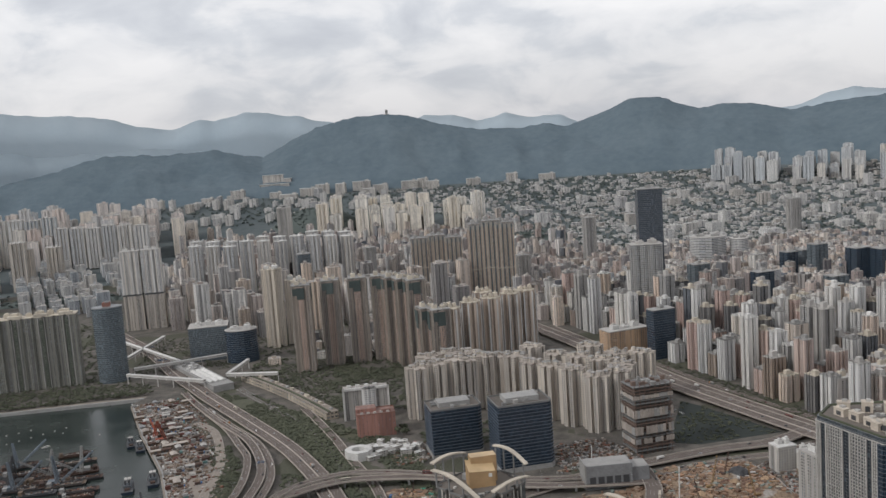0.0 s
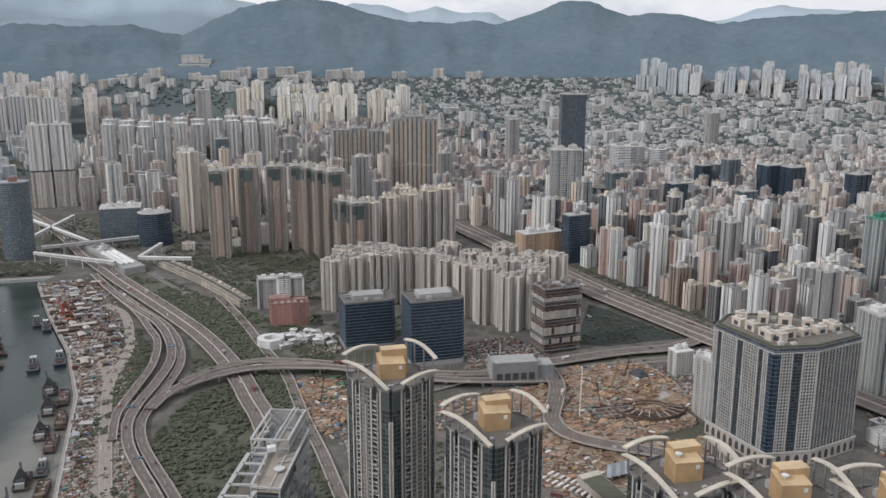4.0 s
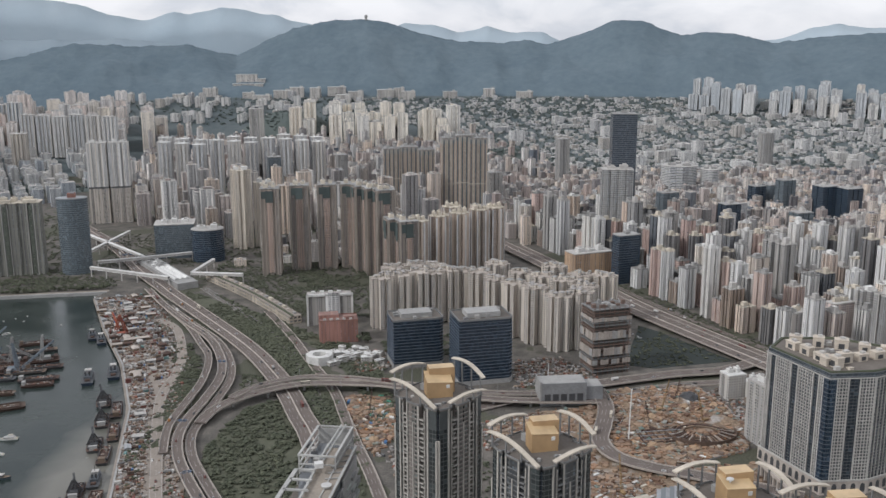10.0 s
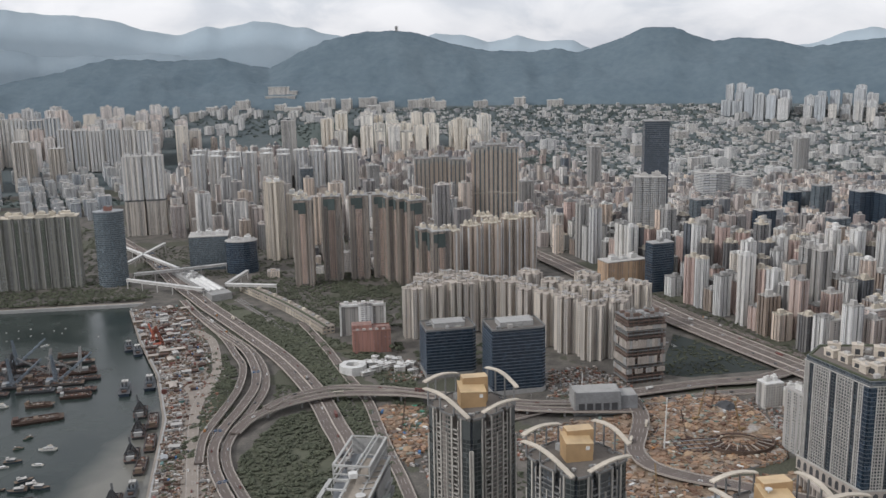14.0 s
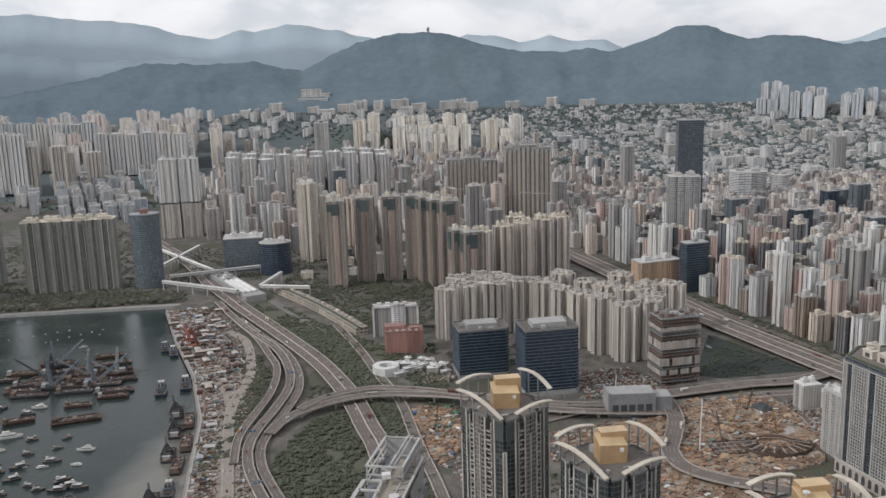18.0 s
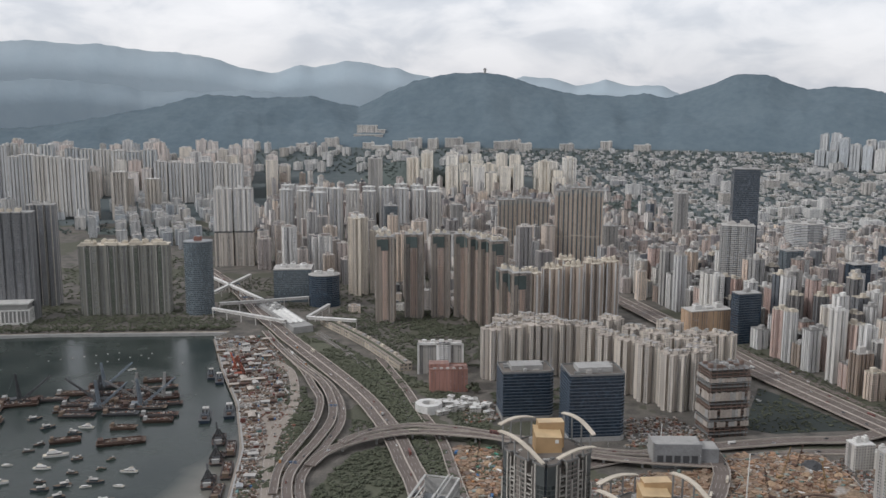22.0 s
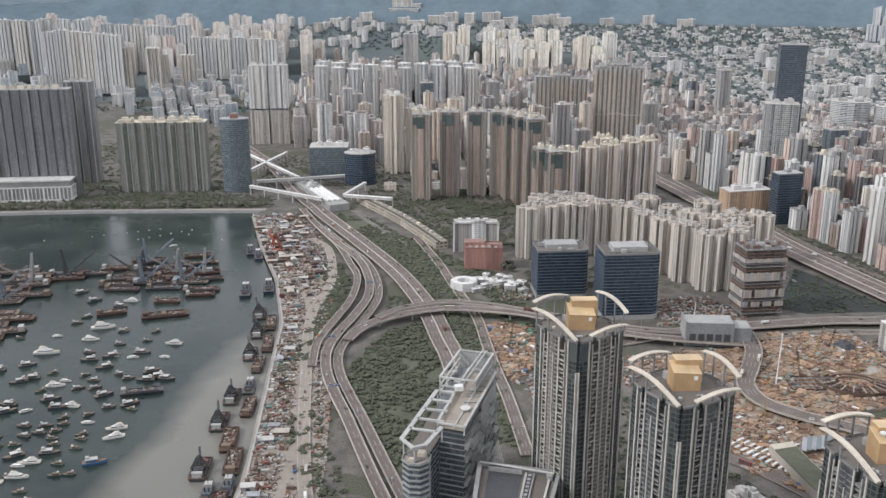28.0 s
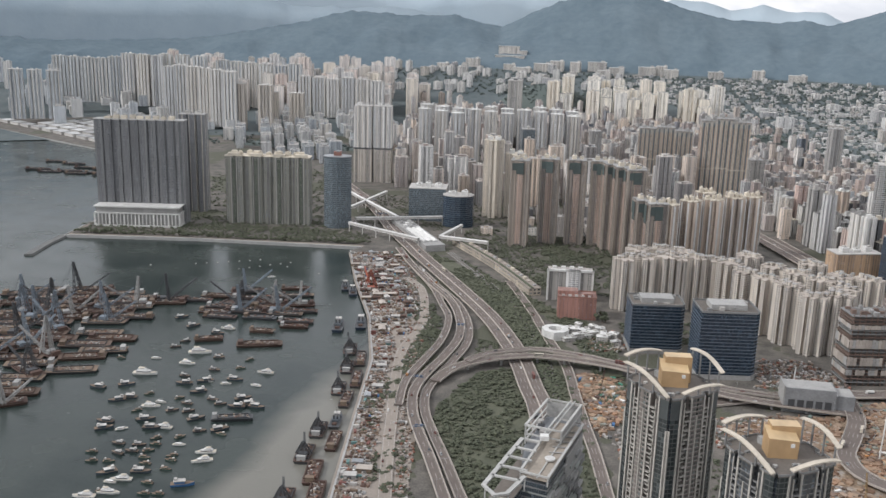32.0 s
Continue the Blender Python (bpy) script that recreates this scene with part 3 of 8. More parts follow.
def tower(name, label, x, y, rot, outline, h, wall, roof=(PALE, WHITE), podium=None, group="", crown=2, z0=4.0, seed=1, category="tower block"):
    """A high-rise: body, parapet, lift houses and tanks, and a podium where it has one."""
    rnd = random.Random(seed)
    root = thing(name, pose(x, y, z0, 0, 0, rot), label, category, group)
    base = 0.0
    if podium:
        pw, pd, ph = podium
        part("podium", Build().prism(rect(pw, pd), 0, ph), [wall], root)
        base = ph
    part("wall", Build().prism(outline, base, h), [wall], root)
    inner = [(px * 0.96, py * 0.96) for px, py in outline]
    part("parapet", Build().prism([(px * 1.015, py * 1.015) for px, py in outline], h - 0.2, h + 1.2).prism(inner, h + 1.21, h + 1.25), [roof[0]], root)
    xs, ys = [p[0] for p in outline], [p[1] for p in outline]
    w, d = max(xs) - min(xs), max(ys) - min(ys)
    if name == "estate_tower":
        b = Build()
        for i in range(crown * 2):
            u = (i + 0.5) / (crown * 2) - 0.5
            b.box(w * u * 0.7, rnd.uniform(-0.25, 0.25) * d, h + 1.2, w * rnd.uniform(0.1, 0.2), d * rnd.uniform(0.12, 0.3), rnd.uniform(2.0, 5.5))
        tagged(part("lift_house", b, [wall if crown > 1 else roof[1]], root), kind="stuff")
        return root
    for i in range(crown):
        u = (i + 0.5) / crown - 0.5
        sx, sy, sz = w / max(2, crown) * rnd.uniform(0.4, 0.6), d * rnd.uniform(0.25, 0.42), rnd.uniform(3.5, 7.5)
        lift = part("lift_house", Build().box(w * u * 0.8, rnd.uniform(-0.1, 0.1) * d, h + 1.2, sx, sy, sz), [roof[1]], root)
        part("water_tank", Build().box(w * u * 0.8 + sx * 0.1, 0, h + 1.2 + sz, sx * 0.45, sy * 0.5, 2.2), [roof[0]], lift)
    return root


def fabric(name, label, region, step, rot, sizes, heights, mat, seed, keep=0.85, avoid=(), slope=True, roofs=True, taper=0.0):
    """A dense quarter of many small blocks on a street grid, as one joined mesh."""
    rnd = random.Random(seed)
    b = Build()
    xs, ys = [p[0] for p in region], [p[1] for p in region]
    cx, cy = sum(xs) / len(xs), sum(ys) / len(ys)
    span = max(max(xs) - min(xs), max(ys) - min(ys)) * 0.8
    nu, nv = int(span * 2 / step[0]), int(span * 2 / step[1])
    a = radians(rot)
    for i in range(nu):
        for j in range(nv):
            if (i % 7 == 6) or (j % 5 == 4):
                continue
            u, v = -span + i * step[0] + rnd.uniform(-1.5, 1.5), -span + j * step[1] + rnd.uniform(-1.5, 1.5)
            dx, dy = turn(u, v, a)
            x, y = cx + dx, cy + dy
            if rnd.random() > keep or math.hypot(x, y) > 4090 or not inside(x, y, region) or any(inside(x, y, p) for p in avoid) or near_road(x, y):
                continue
            w, d = rnd.uniform(*sizes) , rnd.uniform(*sizes)
            h = rnd.choice(heights) * rnd.uniform(0.85, 1.15) * (1 - taper * min(1, max(0, (math.hypot(x, y) - 1650) / 750)))
            z = terrain(x, y) - 1 if slope else 4.0
            tall = h > 45
            if tall and rnd.random() < 0.6:
                poly = ribbed(w, d, 3, d * 0.1)
            else:
                poly = rect(w, d)
            poly = [turn(px, py, a) for px, py in poly]
            b.prism([(x + px, y + py) for px, py in poly], z, z + h)
            if roofs:
                for _ in range(2 if tall else 1):
                    ox, oy = turn(rnd.uniform(-0.25, 0.25) * w, rnd.uniform(-0.25, 0.25) * d, a)
                    b.box(x + ox, y + oy, z + h, w * rnd.uniform(0.25, 0.4), d * rnd.uniform(0.25, 0.4), rnd.uniform(2.5, 5.5), a)
    ob = new(name, b.mesh(name, [mat]))
    return tagged(ob, label, "buildings", "", "stuff")


def near_road(x, y, extra=9.0):
    for line, half in ROAD_LINES:
        for p in line[::3]:
            if abs(p[0] - x) < half + extra + 14 and abs(p[1] - y) < half + extra + 14 and math.hypot(p[0] - x, p[1] - y) < half + extra + 8:
                return True
    return False


BROWN = facade("brown_tower_wall", [(0.40, 0.31, 0.25), (0.43, 0.335, 0.27)], bay=2.4, wide=0.55, tall=0.55)
GREYWALL = facade("grey_tower_wall", [(0.33, 0.325, 0.315), (0.38, 0.365, 0.34)], bay=2.8, wide=0.5, tall=0.5)
BEIGE = facade("beige_tower_wall", [(0.56, 0.50, 0.42), (0.60, 0.545, 0.47)], bay=3.0, wide=0.4, tall=0.45)
ESTATE = facade("pale_estate_wall", [(0.50, 0.455, 0.40), (0.55, 0.505, 0.45)], bay=2.9, wide=0.6, tall=0.5, blank=0.42)
TILEWALL = facade("cream_tiled_wall", [(0.60, 0.49, 0.40), (0.66, 0.62, 0.56), (0.66, 0.53, 0.44), (0.36, 0.36, 0.37), (0.70, 0.68, 0.63)], bay=2.7, wide=0.5, tall=0.5)
# distant pink walls, paled by the haze put into their colour
HAZED_PINK = facade("hazed_pink_wall", [(0.70, 0.60, 0.55), (0.75, 0.70, 0.66), (0.64, 0.64, 0.64), (0.74, 0.68, 0.59)], bay=3.2, wide=0.4, tall=0.45, island=True)
OLDCITY = facade("old_city_wall", [(0.17, 0.18, 0.195), (0.60, 0.52, 0.45), (0.76, 0.75, 0.73), (0.52, 0.42, 0.37), (0.14, 0.165, 0.20), (0.72, 0.60, 0.49), (0.70, 0.695, 0.68), (0.30, 0.29, 0.285), (0.56, 0.47, 0.42), (0.50, 0.53, 0.55)], bay=2.8, wide=0.55, tall=0.5, island=True, roof=(0.36, 0.34, 0.32))
LOWCITY = facade("low_city_wall", [(0.50, 0.495, 0.48), (0.62, 0.615, 0.605), (0.42, 0.395, 0.36), (0.55, 0.545, 0.53), (0.33, 0.335, 0.345)], bay=3.2, wide=0.5, tall=0.45, island=True, roof=(0.47, 0.46, 0.45))
# white walls turned grey-blue, with haze in the colour itself
HAZED_WHITE = facade("hazed_white_wall", [(0.47, 0.50, 0.53), (0.58, 0.595, 0.605), (0.58, 0.555, 0.515), (0.43, 0.465, 0.50)], bay=3.2, wide=0.42, tall=0.45, island=True)
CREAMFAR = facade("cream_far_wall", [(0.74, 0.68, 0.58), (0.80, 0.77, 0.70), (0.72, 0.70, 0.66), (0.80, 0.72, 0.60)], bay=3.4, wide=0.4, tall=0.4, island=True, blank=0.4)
SLATE = glassy("slate_curtain_wall", (0.095, 0.118, 0.135), 0.15, 1.6, 3.6, (0.165, 0.18, 0.19))
NAVY = glassy("navy_curtain_wall", (0.026, 0.041, 0.062), 0.15, 1.5, 3.9, (0.08, 0.098, 0.118))
DARKWALL = facade("dark_glass_tower", [(0.165, 0.17, 0.175), (0.18, 0.182, 0.186)], bay=2.6, wide=0.55, tall=0.5, blank=0.12, glass=(0.04, 0.045, 0.055))


PALEGREY = facade("pale_grey_tower_wall", [(0.50, 0.51, 0.52), (0.56, 0.56, 0.56), (0.60, 0.58, 0.55)], bay=3.0, wide=0.42, tall=0.45, strip=11.0)
NEAR_ZONE = [(300, 1330), (420, 1060), (560, 930), (820, 1000), (900, 1150), (640, 1560), (420, 1960), (205, 1850)]


def colonnade_podium(x, y, rot, w, d, h):
    """A white two-level podium with a row of columns before a dark recess."""
    root = thing("colonnade_podium", pose(x, y, 4, 0, 0, rot), "white podium with columns under the dark slab", "podium")
    part("core", Build().box(0, 0, 0, w - 6, d - 6, h - 1.2), [GREY], root, "grey recessed wall")
    for z, t in ((h - 2.5, 2.5), (h * 0.62, 2.2), (0, 3)):
        part("ledge", Build().box(0, 0, z, w, d, t), [WHITE], root)
    n = int(w / 6.5)
    for i in range(n + 1):
        part("column", Build().box(-w / 2 + 1 + (w - 2) * i / n, -d / 2 + 0.6, 0, 2.6 if i % 4 == 0 else 1.5, 1.2, h * 0.64), [WHITE], root)
    for i in range(int(d / 8)):
        part("column", Build().box(w / 2 - 0.6, -d / 2 + 4 + 8 * i, 0, 1.2, 1.8, h * 0.64), [WHITE], root)


def far_things():
    # quarters of small blocks
    east = [(300, 1420), (480, 1080), (640, 880), (1500, 900), (2300, 2300), (1500, 2700), (420, 2700), (60, 2250), (170, 1880)]
    fabric("town_quarter", "dense quarter of mixed old tower blocks and tenements", east, (21, 22), 20, (11, 20), [20, 26, 30, 34, 38, 42, 48, 56, 66, 80, 95], OLDCITY, 5, 0.92, [NEAR_ZONE], taper=0.68)
    west = [(-760, 2420), (-560, 2500), (60, 2150), (150, 2300), (420, 2750), (250, 3300), (-900, 3300)]
    fabric("town_quarter", "dense quarter of pale low tenement blocks", west, (20, 22), 32, (11, 19), [18, 22, 26, 30, 34, 38, 46, 66], OLDCITY, 6, 0.88)
    low = [(300, 2780), (2300, 2500), (3000, 3200), (2000, 4080), (-300, 4060), (200, 3300)]
    fabric("low_quarter", "leafy quarter of low white villas and schools", low, (21, 22), 12, (9, 20), [5, 6, 7, 8, 9, 11, 15], LOWCITY, 7, 0.6, roofs=False)
    foot = [(-1700, 3500), (-800, 3600), (-200, 3700), (-200, 4080), (-1300, 3950)]
    fabric("low_quarter", "pale blocks at the foot of the hills", foot, (48, 50), -8, (18, 34), [18, 24, 30, 40], LOWCITY, 8, 0.6)
    # estates far off
    pink = [(-2150, 3150), (-1850, 3050), (-900, 3020), (-860, 3420), (-1250, 3620), (-2100, 3450)]
    fabric("far_estate", "far housing estate of pale pink and white towers", pink, (46, 50), 15, (32, 44), [75, 90, 100, 115, 125], HAZED_PINK, 9, 0.92)
    creamy = [(-420, 3250), (120, 3200), (160, 3420), (-400, 3560)]
    fabric("far_estate", "far housing estate of cream and white towers", creamy, (46, 52), 5, (34, 46), [80, 95, 110, 125], CREAMFAR, 10, 0.92)
    right = [(1060, 3800), (1380, 3500), (2250, 3050), (2650, 3080), (1900, 3620), (1130, 3930)]
    fabric("far_estate", "far housing estate of white towers on rising ground", right, (44, 48), -25, (28, 40), [44, 56, 70, 84, 98], HAZED_WHITE, 11, 0.88)
    big = [(500, 2780), (2200, 2450), (2700, 3000), (1900, 3700), (300, 3950), (300, 3200)]
    fabric("low_quarter", "larger schools and halls among the villas", big, (85, 90), 12, (24, 52), [12, 18, 26, 40], LOWCITY, 19, 0.6)
    shore = [(-2350, 2780), (-1900, 2580), (-1500, 2560), (-1250, 2700), (-1300, 2950), (-2250, 3150)]
    fabric("far_estate", "far blocks below the waterfront estate", shore, (60, 54), 40, (24, 40), [22, 28, 40, 60], HAZED_WHITE, 12, 0.7)
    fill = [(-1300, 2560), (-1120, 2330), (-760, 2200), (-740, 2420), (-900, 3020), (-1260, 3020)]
    fabric("low_quarter", "quarter of low white estate blocks", fill, (36, 34), 25, (18, 32), [22, 28, 34, 40, 48], HAZED_WHITE, 14, 0.9)
    behind = [(-620, 1900), (-520, 1850), (-230, 1850), (0, 1720), (60, 2050), (-100, 2230), (-560, 2250), (-610, 2080)]
    fabric("town_quarter", "mixed towers and offices behind the station", behind, (38, 40), 20, (20, 30), [40, 55, 60, 75, 90, 110], OLDCITY, 15, 0.75)
    feet = [(-320, 1605), (-60, 1605), (20, 1640), (150, 1640), (160, 1720), (0, 1725), (-110, 1840), (-230, 1850), (-270, 1790)]
    fabric("town_quarter", "low blocks and halls behind the brown towers", feet, (27, 28), 12, (15, 24), [10, 14, 18, 24, 34], OLDCITY, 26, 0.85)
    shelf = [(-2250, 3160), (-1300, 2960), (-1250, 3060), (-1850, 3050), (-2150, 3160)]
    fabric("low_quarter", "low pale blocks between far estates", shelf, (40, 44), 25, (18, 30), [25, 35, 60], HAZED_WHITE, 16, 0.85)
    haze = [(-2500, 2980), (-2050, 3420), (-1400, 3640), (-1450, 3820), (-2300, 3300), (-2700, 3080)]
    fabric("far_estate", "far pale towers below the hills", haze, (64, 70), 25, (24, 32), [50, 70, 90], HAZED_WHITE, 17, 0.6)
    yards = [(455, 720), (470, 640), (600, 560), (720, 700), (640, 820), (500, 850)]
    fabric("low_quarter", "low white works blocks and yards", yards, (24, 26), 15, (12, 22), [7, 9, 14, 20], LOWCITY, 18, 0.8)
    # long walls of towers along the far waterfront, standing almost shoulder to shoulder
    k = 700
    # the wall colours are greyed and blued in place of haze
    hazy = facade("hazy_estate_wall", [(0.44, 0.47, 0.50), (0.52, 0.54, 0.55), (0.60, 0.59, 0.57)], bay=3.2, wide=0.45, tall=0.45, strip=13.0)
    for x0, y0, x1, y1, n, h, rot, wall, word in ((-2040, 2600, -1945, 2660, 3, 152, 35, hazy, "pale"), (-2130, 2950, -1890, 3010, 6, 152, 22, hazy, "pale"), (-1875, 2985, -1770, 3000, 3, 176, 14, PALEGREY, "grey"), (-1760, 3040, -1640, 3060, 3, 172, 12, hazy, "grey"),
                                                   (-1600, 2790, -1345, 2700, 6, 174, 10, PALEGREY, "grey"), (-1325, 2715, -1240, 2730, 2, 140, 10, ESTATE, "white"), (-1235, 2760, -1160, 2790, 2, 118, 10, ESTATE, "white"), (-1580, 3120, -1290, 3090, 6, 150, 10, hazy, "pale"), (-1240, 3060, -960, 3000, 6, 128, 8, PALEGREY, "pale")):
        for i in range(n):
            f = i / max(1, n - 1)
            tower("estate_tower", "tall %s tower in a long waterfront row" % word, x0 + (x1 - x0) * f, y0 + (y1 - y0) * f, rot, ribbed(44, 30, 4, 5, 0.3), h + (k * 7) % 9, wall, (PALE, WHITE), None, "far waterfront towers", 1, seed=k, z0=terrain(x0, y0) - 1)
            k += 1
    k = 500
    for i in range(10):
        for j in range(2):
            x, y = -610 + i * 41 - j * 12, 2300 + i * 9 + j * 62
            tower("estate_tower", "tall pale grey ribbed estate tower", x, y, 12, cross(33, 15, 4), 138 + (k * 5) % 14, PALEGREY, (WHITE, WHITE), None, "pale grey estate towers", 1, seed=k)
            k += 1


far_things()


def mid_things():
    colonnade_podium(-913, 1466, 14, 152, 46, 37)
    ring = lambda w, d, k: [(w / 2 * math.cos(2 * math.pi * i / k), d / 2 * math.sin(2 * math.pi * i / k)) for i in range(k)]
    tower("dark_tower_block", "dark grey residential slab on a white colonnaded podium", -917, 1487, 14, comb(158, 26, 10, 2.2, 0.2), 186, DARKWALL, (GREY, CREAM), None, "waterfront towers", 9, category="tower block", seed=2)
    tower("dark_tower_block", "dark grey residential tower wing with pale edges", -878, 1605, 14, comb(48, 26, 3, 4), 186, facade("dark_striped_wall", [(0.175, 0.18, 0.19), (0.195, 0.198, 0.205)], bay=2.6, wide=0.55, tall=0.55, strip=12.0), (GREY, PALE), None, "waterfront towers", 2, seed=3)
    olive = tower("waterfront_tower", "olive-grey residential slab with cream roof crowns", -705, 1560, 12, comb(152, 30, 9, 3.4, 0.3), 124, facade("olive_tower_wall", [(0.225, 0.222, 0.196), (0.25, 0.242, 0.21)], bay=2.8, wide=0.5), (CREAM, CREAM), None, "waterfront towers", 7, seed=4)
    jade = glassy("green_bay_glass", (0.075, 0.088, 0.072), 0.2, 1.6, 3.0, (0.19, 0.19, 0.15))
    for u in (-61, -21, 21, 61):
        part("glazed_bay", Build().box(u, -14.6, 3, 6, 2.2, 117), [jade], olive, "green glazed bay")
        for s in (-1, 1):
            part("edge_strip", Build().box(u + s * 5.0, -14.8, 0, 1.0, 2.6, 123), [PALE], olive)
        part("roof_crown", Build().box(u, -9, 125, 22, 12, 4.5).box(u, -6, 129.5, 10, 8, 4), [CREAM], olive)
    tower("glass_tower", "round-cornered blue-grey glass office tower", -577, 1572, 14, ring(50, 34, 20), 130, SLATE, (STEEL, BRICK), None, "offices", 1, category="office tower", seed=5)
    for i, (x, y, w, h) in enumerate([(-682, 2030, 40, 174), (-638, 2040, 40, 174)]):
        g = tower("grey_tower", "tall pale grey tower with a white lower half", x, y, 10, ribbed(w, 28, 3, 3), h, PALEGREY, (PALE, WHITE), None, "station towers", 2, seed=6 + i)
        part("lower_half", Build().prism([(u * 1.03, v * 1.03) for u, v in rect(w, 28)], 0, h * 0.44), [ESTATE], g, "white gridded lower half")
        part("dark_band", Build().prism([(u * 1.01, v * 1.01) for u, v in rect(w, 28)], h * 0.44, h * 0.46), [DARK], g)
    tower("glass_office", "low blue glass office block with pale roof", -440, 1700, 10, rect(70, 50), 62, SLATE, (PALE, WHITE), None, "offices", 3, category="office block", seed=8)
    tower("glass_office", "curved blue glass office block with flat roof", -372, 1660, 10, ring(58, 46, 18), 58, NAVY, (PALE, WHITE), None, "offices", 2, category="office block", seed=9)
    tower("cream_tower", "slim cream residential tower", -327, 1760, 5, cross(38, 14, 4), 150, BEIGE, (CREAM, WHITE), None, "station towers", 2, seed=10)
    tower("cream_tower", "slim cream residential tower", -286, 1775, 5, cross(40, 14, 4), 124, BEIGE, (CREAM, WHITE), None, "station towers", 2, seed=11)
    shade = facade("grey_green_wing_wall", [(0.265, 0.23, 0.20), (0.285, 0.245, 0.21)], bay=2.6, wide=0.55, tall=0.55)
    net = plain("dark_green_netting", (0.088, 0.112, 0.108), 0.9, patch=0.05)
    umber = facade("grey_brown_bay_wall", [(0.345, 0.26, 0.215), (0.37, 0.28, 0.23)], bay=2.3, wide=0.6, tall=0.55, blank=0.15)
    edge = plain("weathered_pale_pier", (0.40, 0.355, 0.305), 0.85)
    def netted(x, y, rot, h, label, seed, hang=24, count=2):
        root = tower("brown_tower", label, x, y, rot, ribbed(31, 30, 3, 2.6, 0.3), h, shade, (GREY, CREAM), None, "brown towers", count, seed=seed)
        rnd = random.Random(seed)
        for k in range(4):
            a = k * math.pi / 2
            half = 15.0 if k % 2 == 0 else 15.5
            px, py = turn(0, -half - 0.5, a)
            part("centre_bay", Build().box(px, py, 6, 10.5, 1.6, h - 8, a), [umber], root, "grey-brown centre bay")
            for s in (-1, 1):
                for off, w in ((5.6, 0.8), (14.4, 1.1)):
                    qx, qy = turn(s * off, -half - 0.4, a)
                    part("edge_strip", Build().box(qx, qy, 4, w, 1.4, h - 4 if off > 9 else h - hang, a), [edge], root)
            drop = hang * rnd.uniform(0.75, 1.15)
            qx, qy = turn(0, -half - 1.5, a)
            part("netting", Build().box(qx, qy, h - drop, 12.5, 0.5, drop - 3, a), [net], root, "dark green scaffold netting")
            qx, qy = turn(-9.5, -half - 0.7, a)
            part("netting", Build().box(qx, qy, h - drop * 0.7, 7.5, 0.5, drop * 0.7 - 4, a), [net], root)
        return root
    first = netted(-241, 1552, 4, 148, "grey-brown tower with a green netted top", 12)
    for x, y in ((-196, 1586), (-150, 1594), (-111, 1600), (-88, 1574), (-69, 1550), (-50, 1528)):
        copy_thing(first, pose(x, y, 4, 0, 0, 4 if x < -100 else 18))
    low = netted(-31, 1490, 18, 107, "shorter grey-brown tower with a netted top", 13, 30)
    copy_thing(low, pose(-12, 1470, 4, 0, 0, 18))
    pier = plain("white_tower_pier", (0.66, 0.655, 0.64), 0.75)
    tan = facade("tan_tower_wall", [(0.47, 0.385, 0.315), (0.51, 0.43, 0.36)], bay=2.6, wide=0.55, tall=0.5)
    for i, (x, y) in enumerate([(6, 1480), (41, 1524), (76, 1548), (112, 1580), (140, 1600), (66, 1610)]):
        t = tower("beige_tower", "tan residential tower with white end piers", x, y, 12, cross(32, 15, 4), 104, tan, (CREAM, CREAM), None, "beige towers", 3, seed=20 + i)
        for k in (0, 1, 3):
            for u in (-7.3, 7.3):
                px, py = turn(u, -15.9, k * math.pi / 2)
                part("end_pier", Build().box(px, py, 0, 2.4, 1.4, 103, k * math.pi / 2), [pier], t, "white rendered end pier")
    for i, (x, y, h) in enumerate([(-55, 2310, 128), (-12, 2310, 132), (30, 2300, 126), (82, 2085, 176), (112, 2085, 182), (142, 2085, 176)]):
        g = tower("brown_slab_tower", "tall brown tower with pale vertical strips", x, y, 4, ribbed(41, 38, 4, 4.0, 0.32), h, BROWN, (GREY, GREY), None, "brown slab towers", 2, seed=30 + i)
        for u in (-19.8, -11.6, -8.6, -1.4, 1.4, 8.6, 11.6, 19.8):
            part("pale_strip", Build().box(u, -19.2, 0, 1.2, 1.0, h - 3), [CREAM], g)
        for u in (-15.7, -5.0, 5.0, 15.7):
            part("dark_bay", Build().box(u, -19.1, h * 0.1, 2.6, 0.9, h * 0.88), [SLATE], g, "dark glazed bay")
        part("top_band", Build().prism([(px * 1.012, py * 1.012) for px, py in ribbed(41, 38, 4, 4.0, 0.32)], h - 12, h - 1), [GREYWALL], g, "grey top storeys")
        part("mid_band", Build().box(0, -19.6, h * 0.42, 41, 0.9, 1.6), [CREAM], g)
    tower("tall_tower", "slim tall grey tower with banded top", -421, 2540, 5, rect(38, 30), 210, GREYWALL, (PALE, DARK), None, "", 1, seed=40)
    tower("dark_office_tower", "dark glass office tower with a lighter lower block", 403, 1785, -5, rect(46, 42), 251, glassy("smoky_curtain_wall", (0.055, 0.068, 0.085), 0.15, 1.5, 3.8, (0.10, 0.11, 0.125)), (GREY, GREY), None, "offices", 1, category="office tower", seed=41)
    tower("grey_office_tower", "grey gridded hotel tower", 385, 1745, -5, ribbed(58, 34, 4, 1.6, 0.12), 150, facade("gridded_hotel_wall", [(0.36, 0.355, 0.345), (0.38, 0.375, 0.36)], bay=3.6, floor=3.6, wide=0.72, tall=0.6, blank=0.05), (PALE, PALE), (90, 60, 45), "offices", 2, category="office tower", seed=42)
    tower("dark_glass_block", "dark glass slab office block", 345, 1475, 20, rect(40, 22), 80, NAVY, (GREY, GREY), None, "offices", 1, category="office block", seed=43)
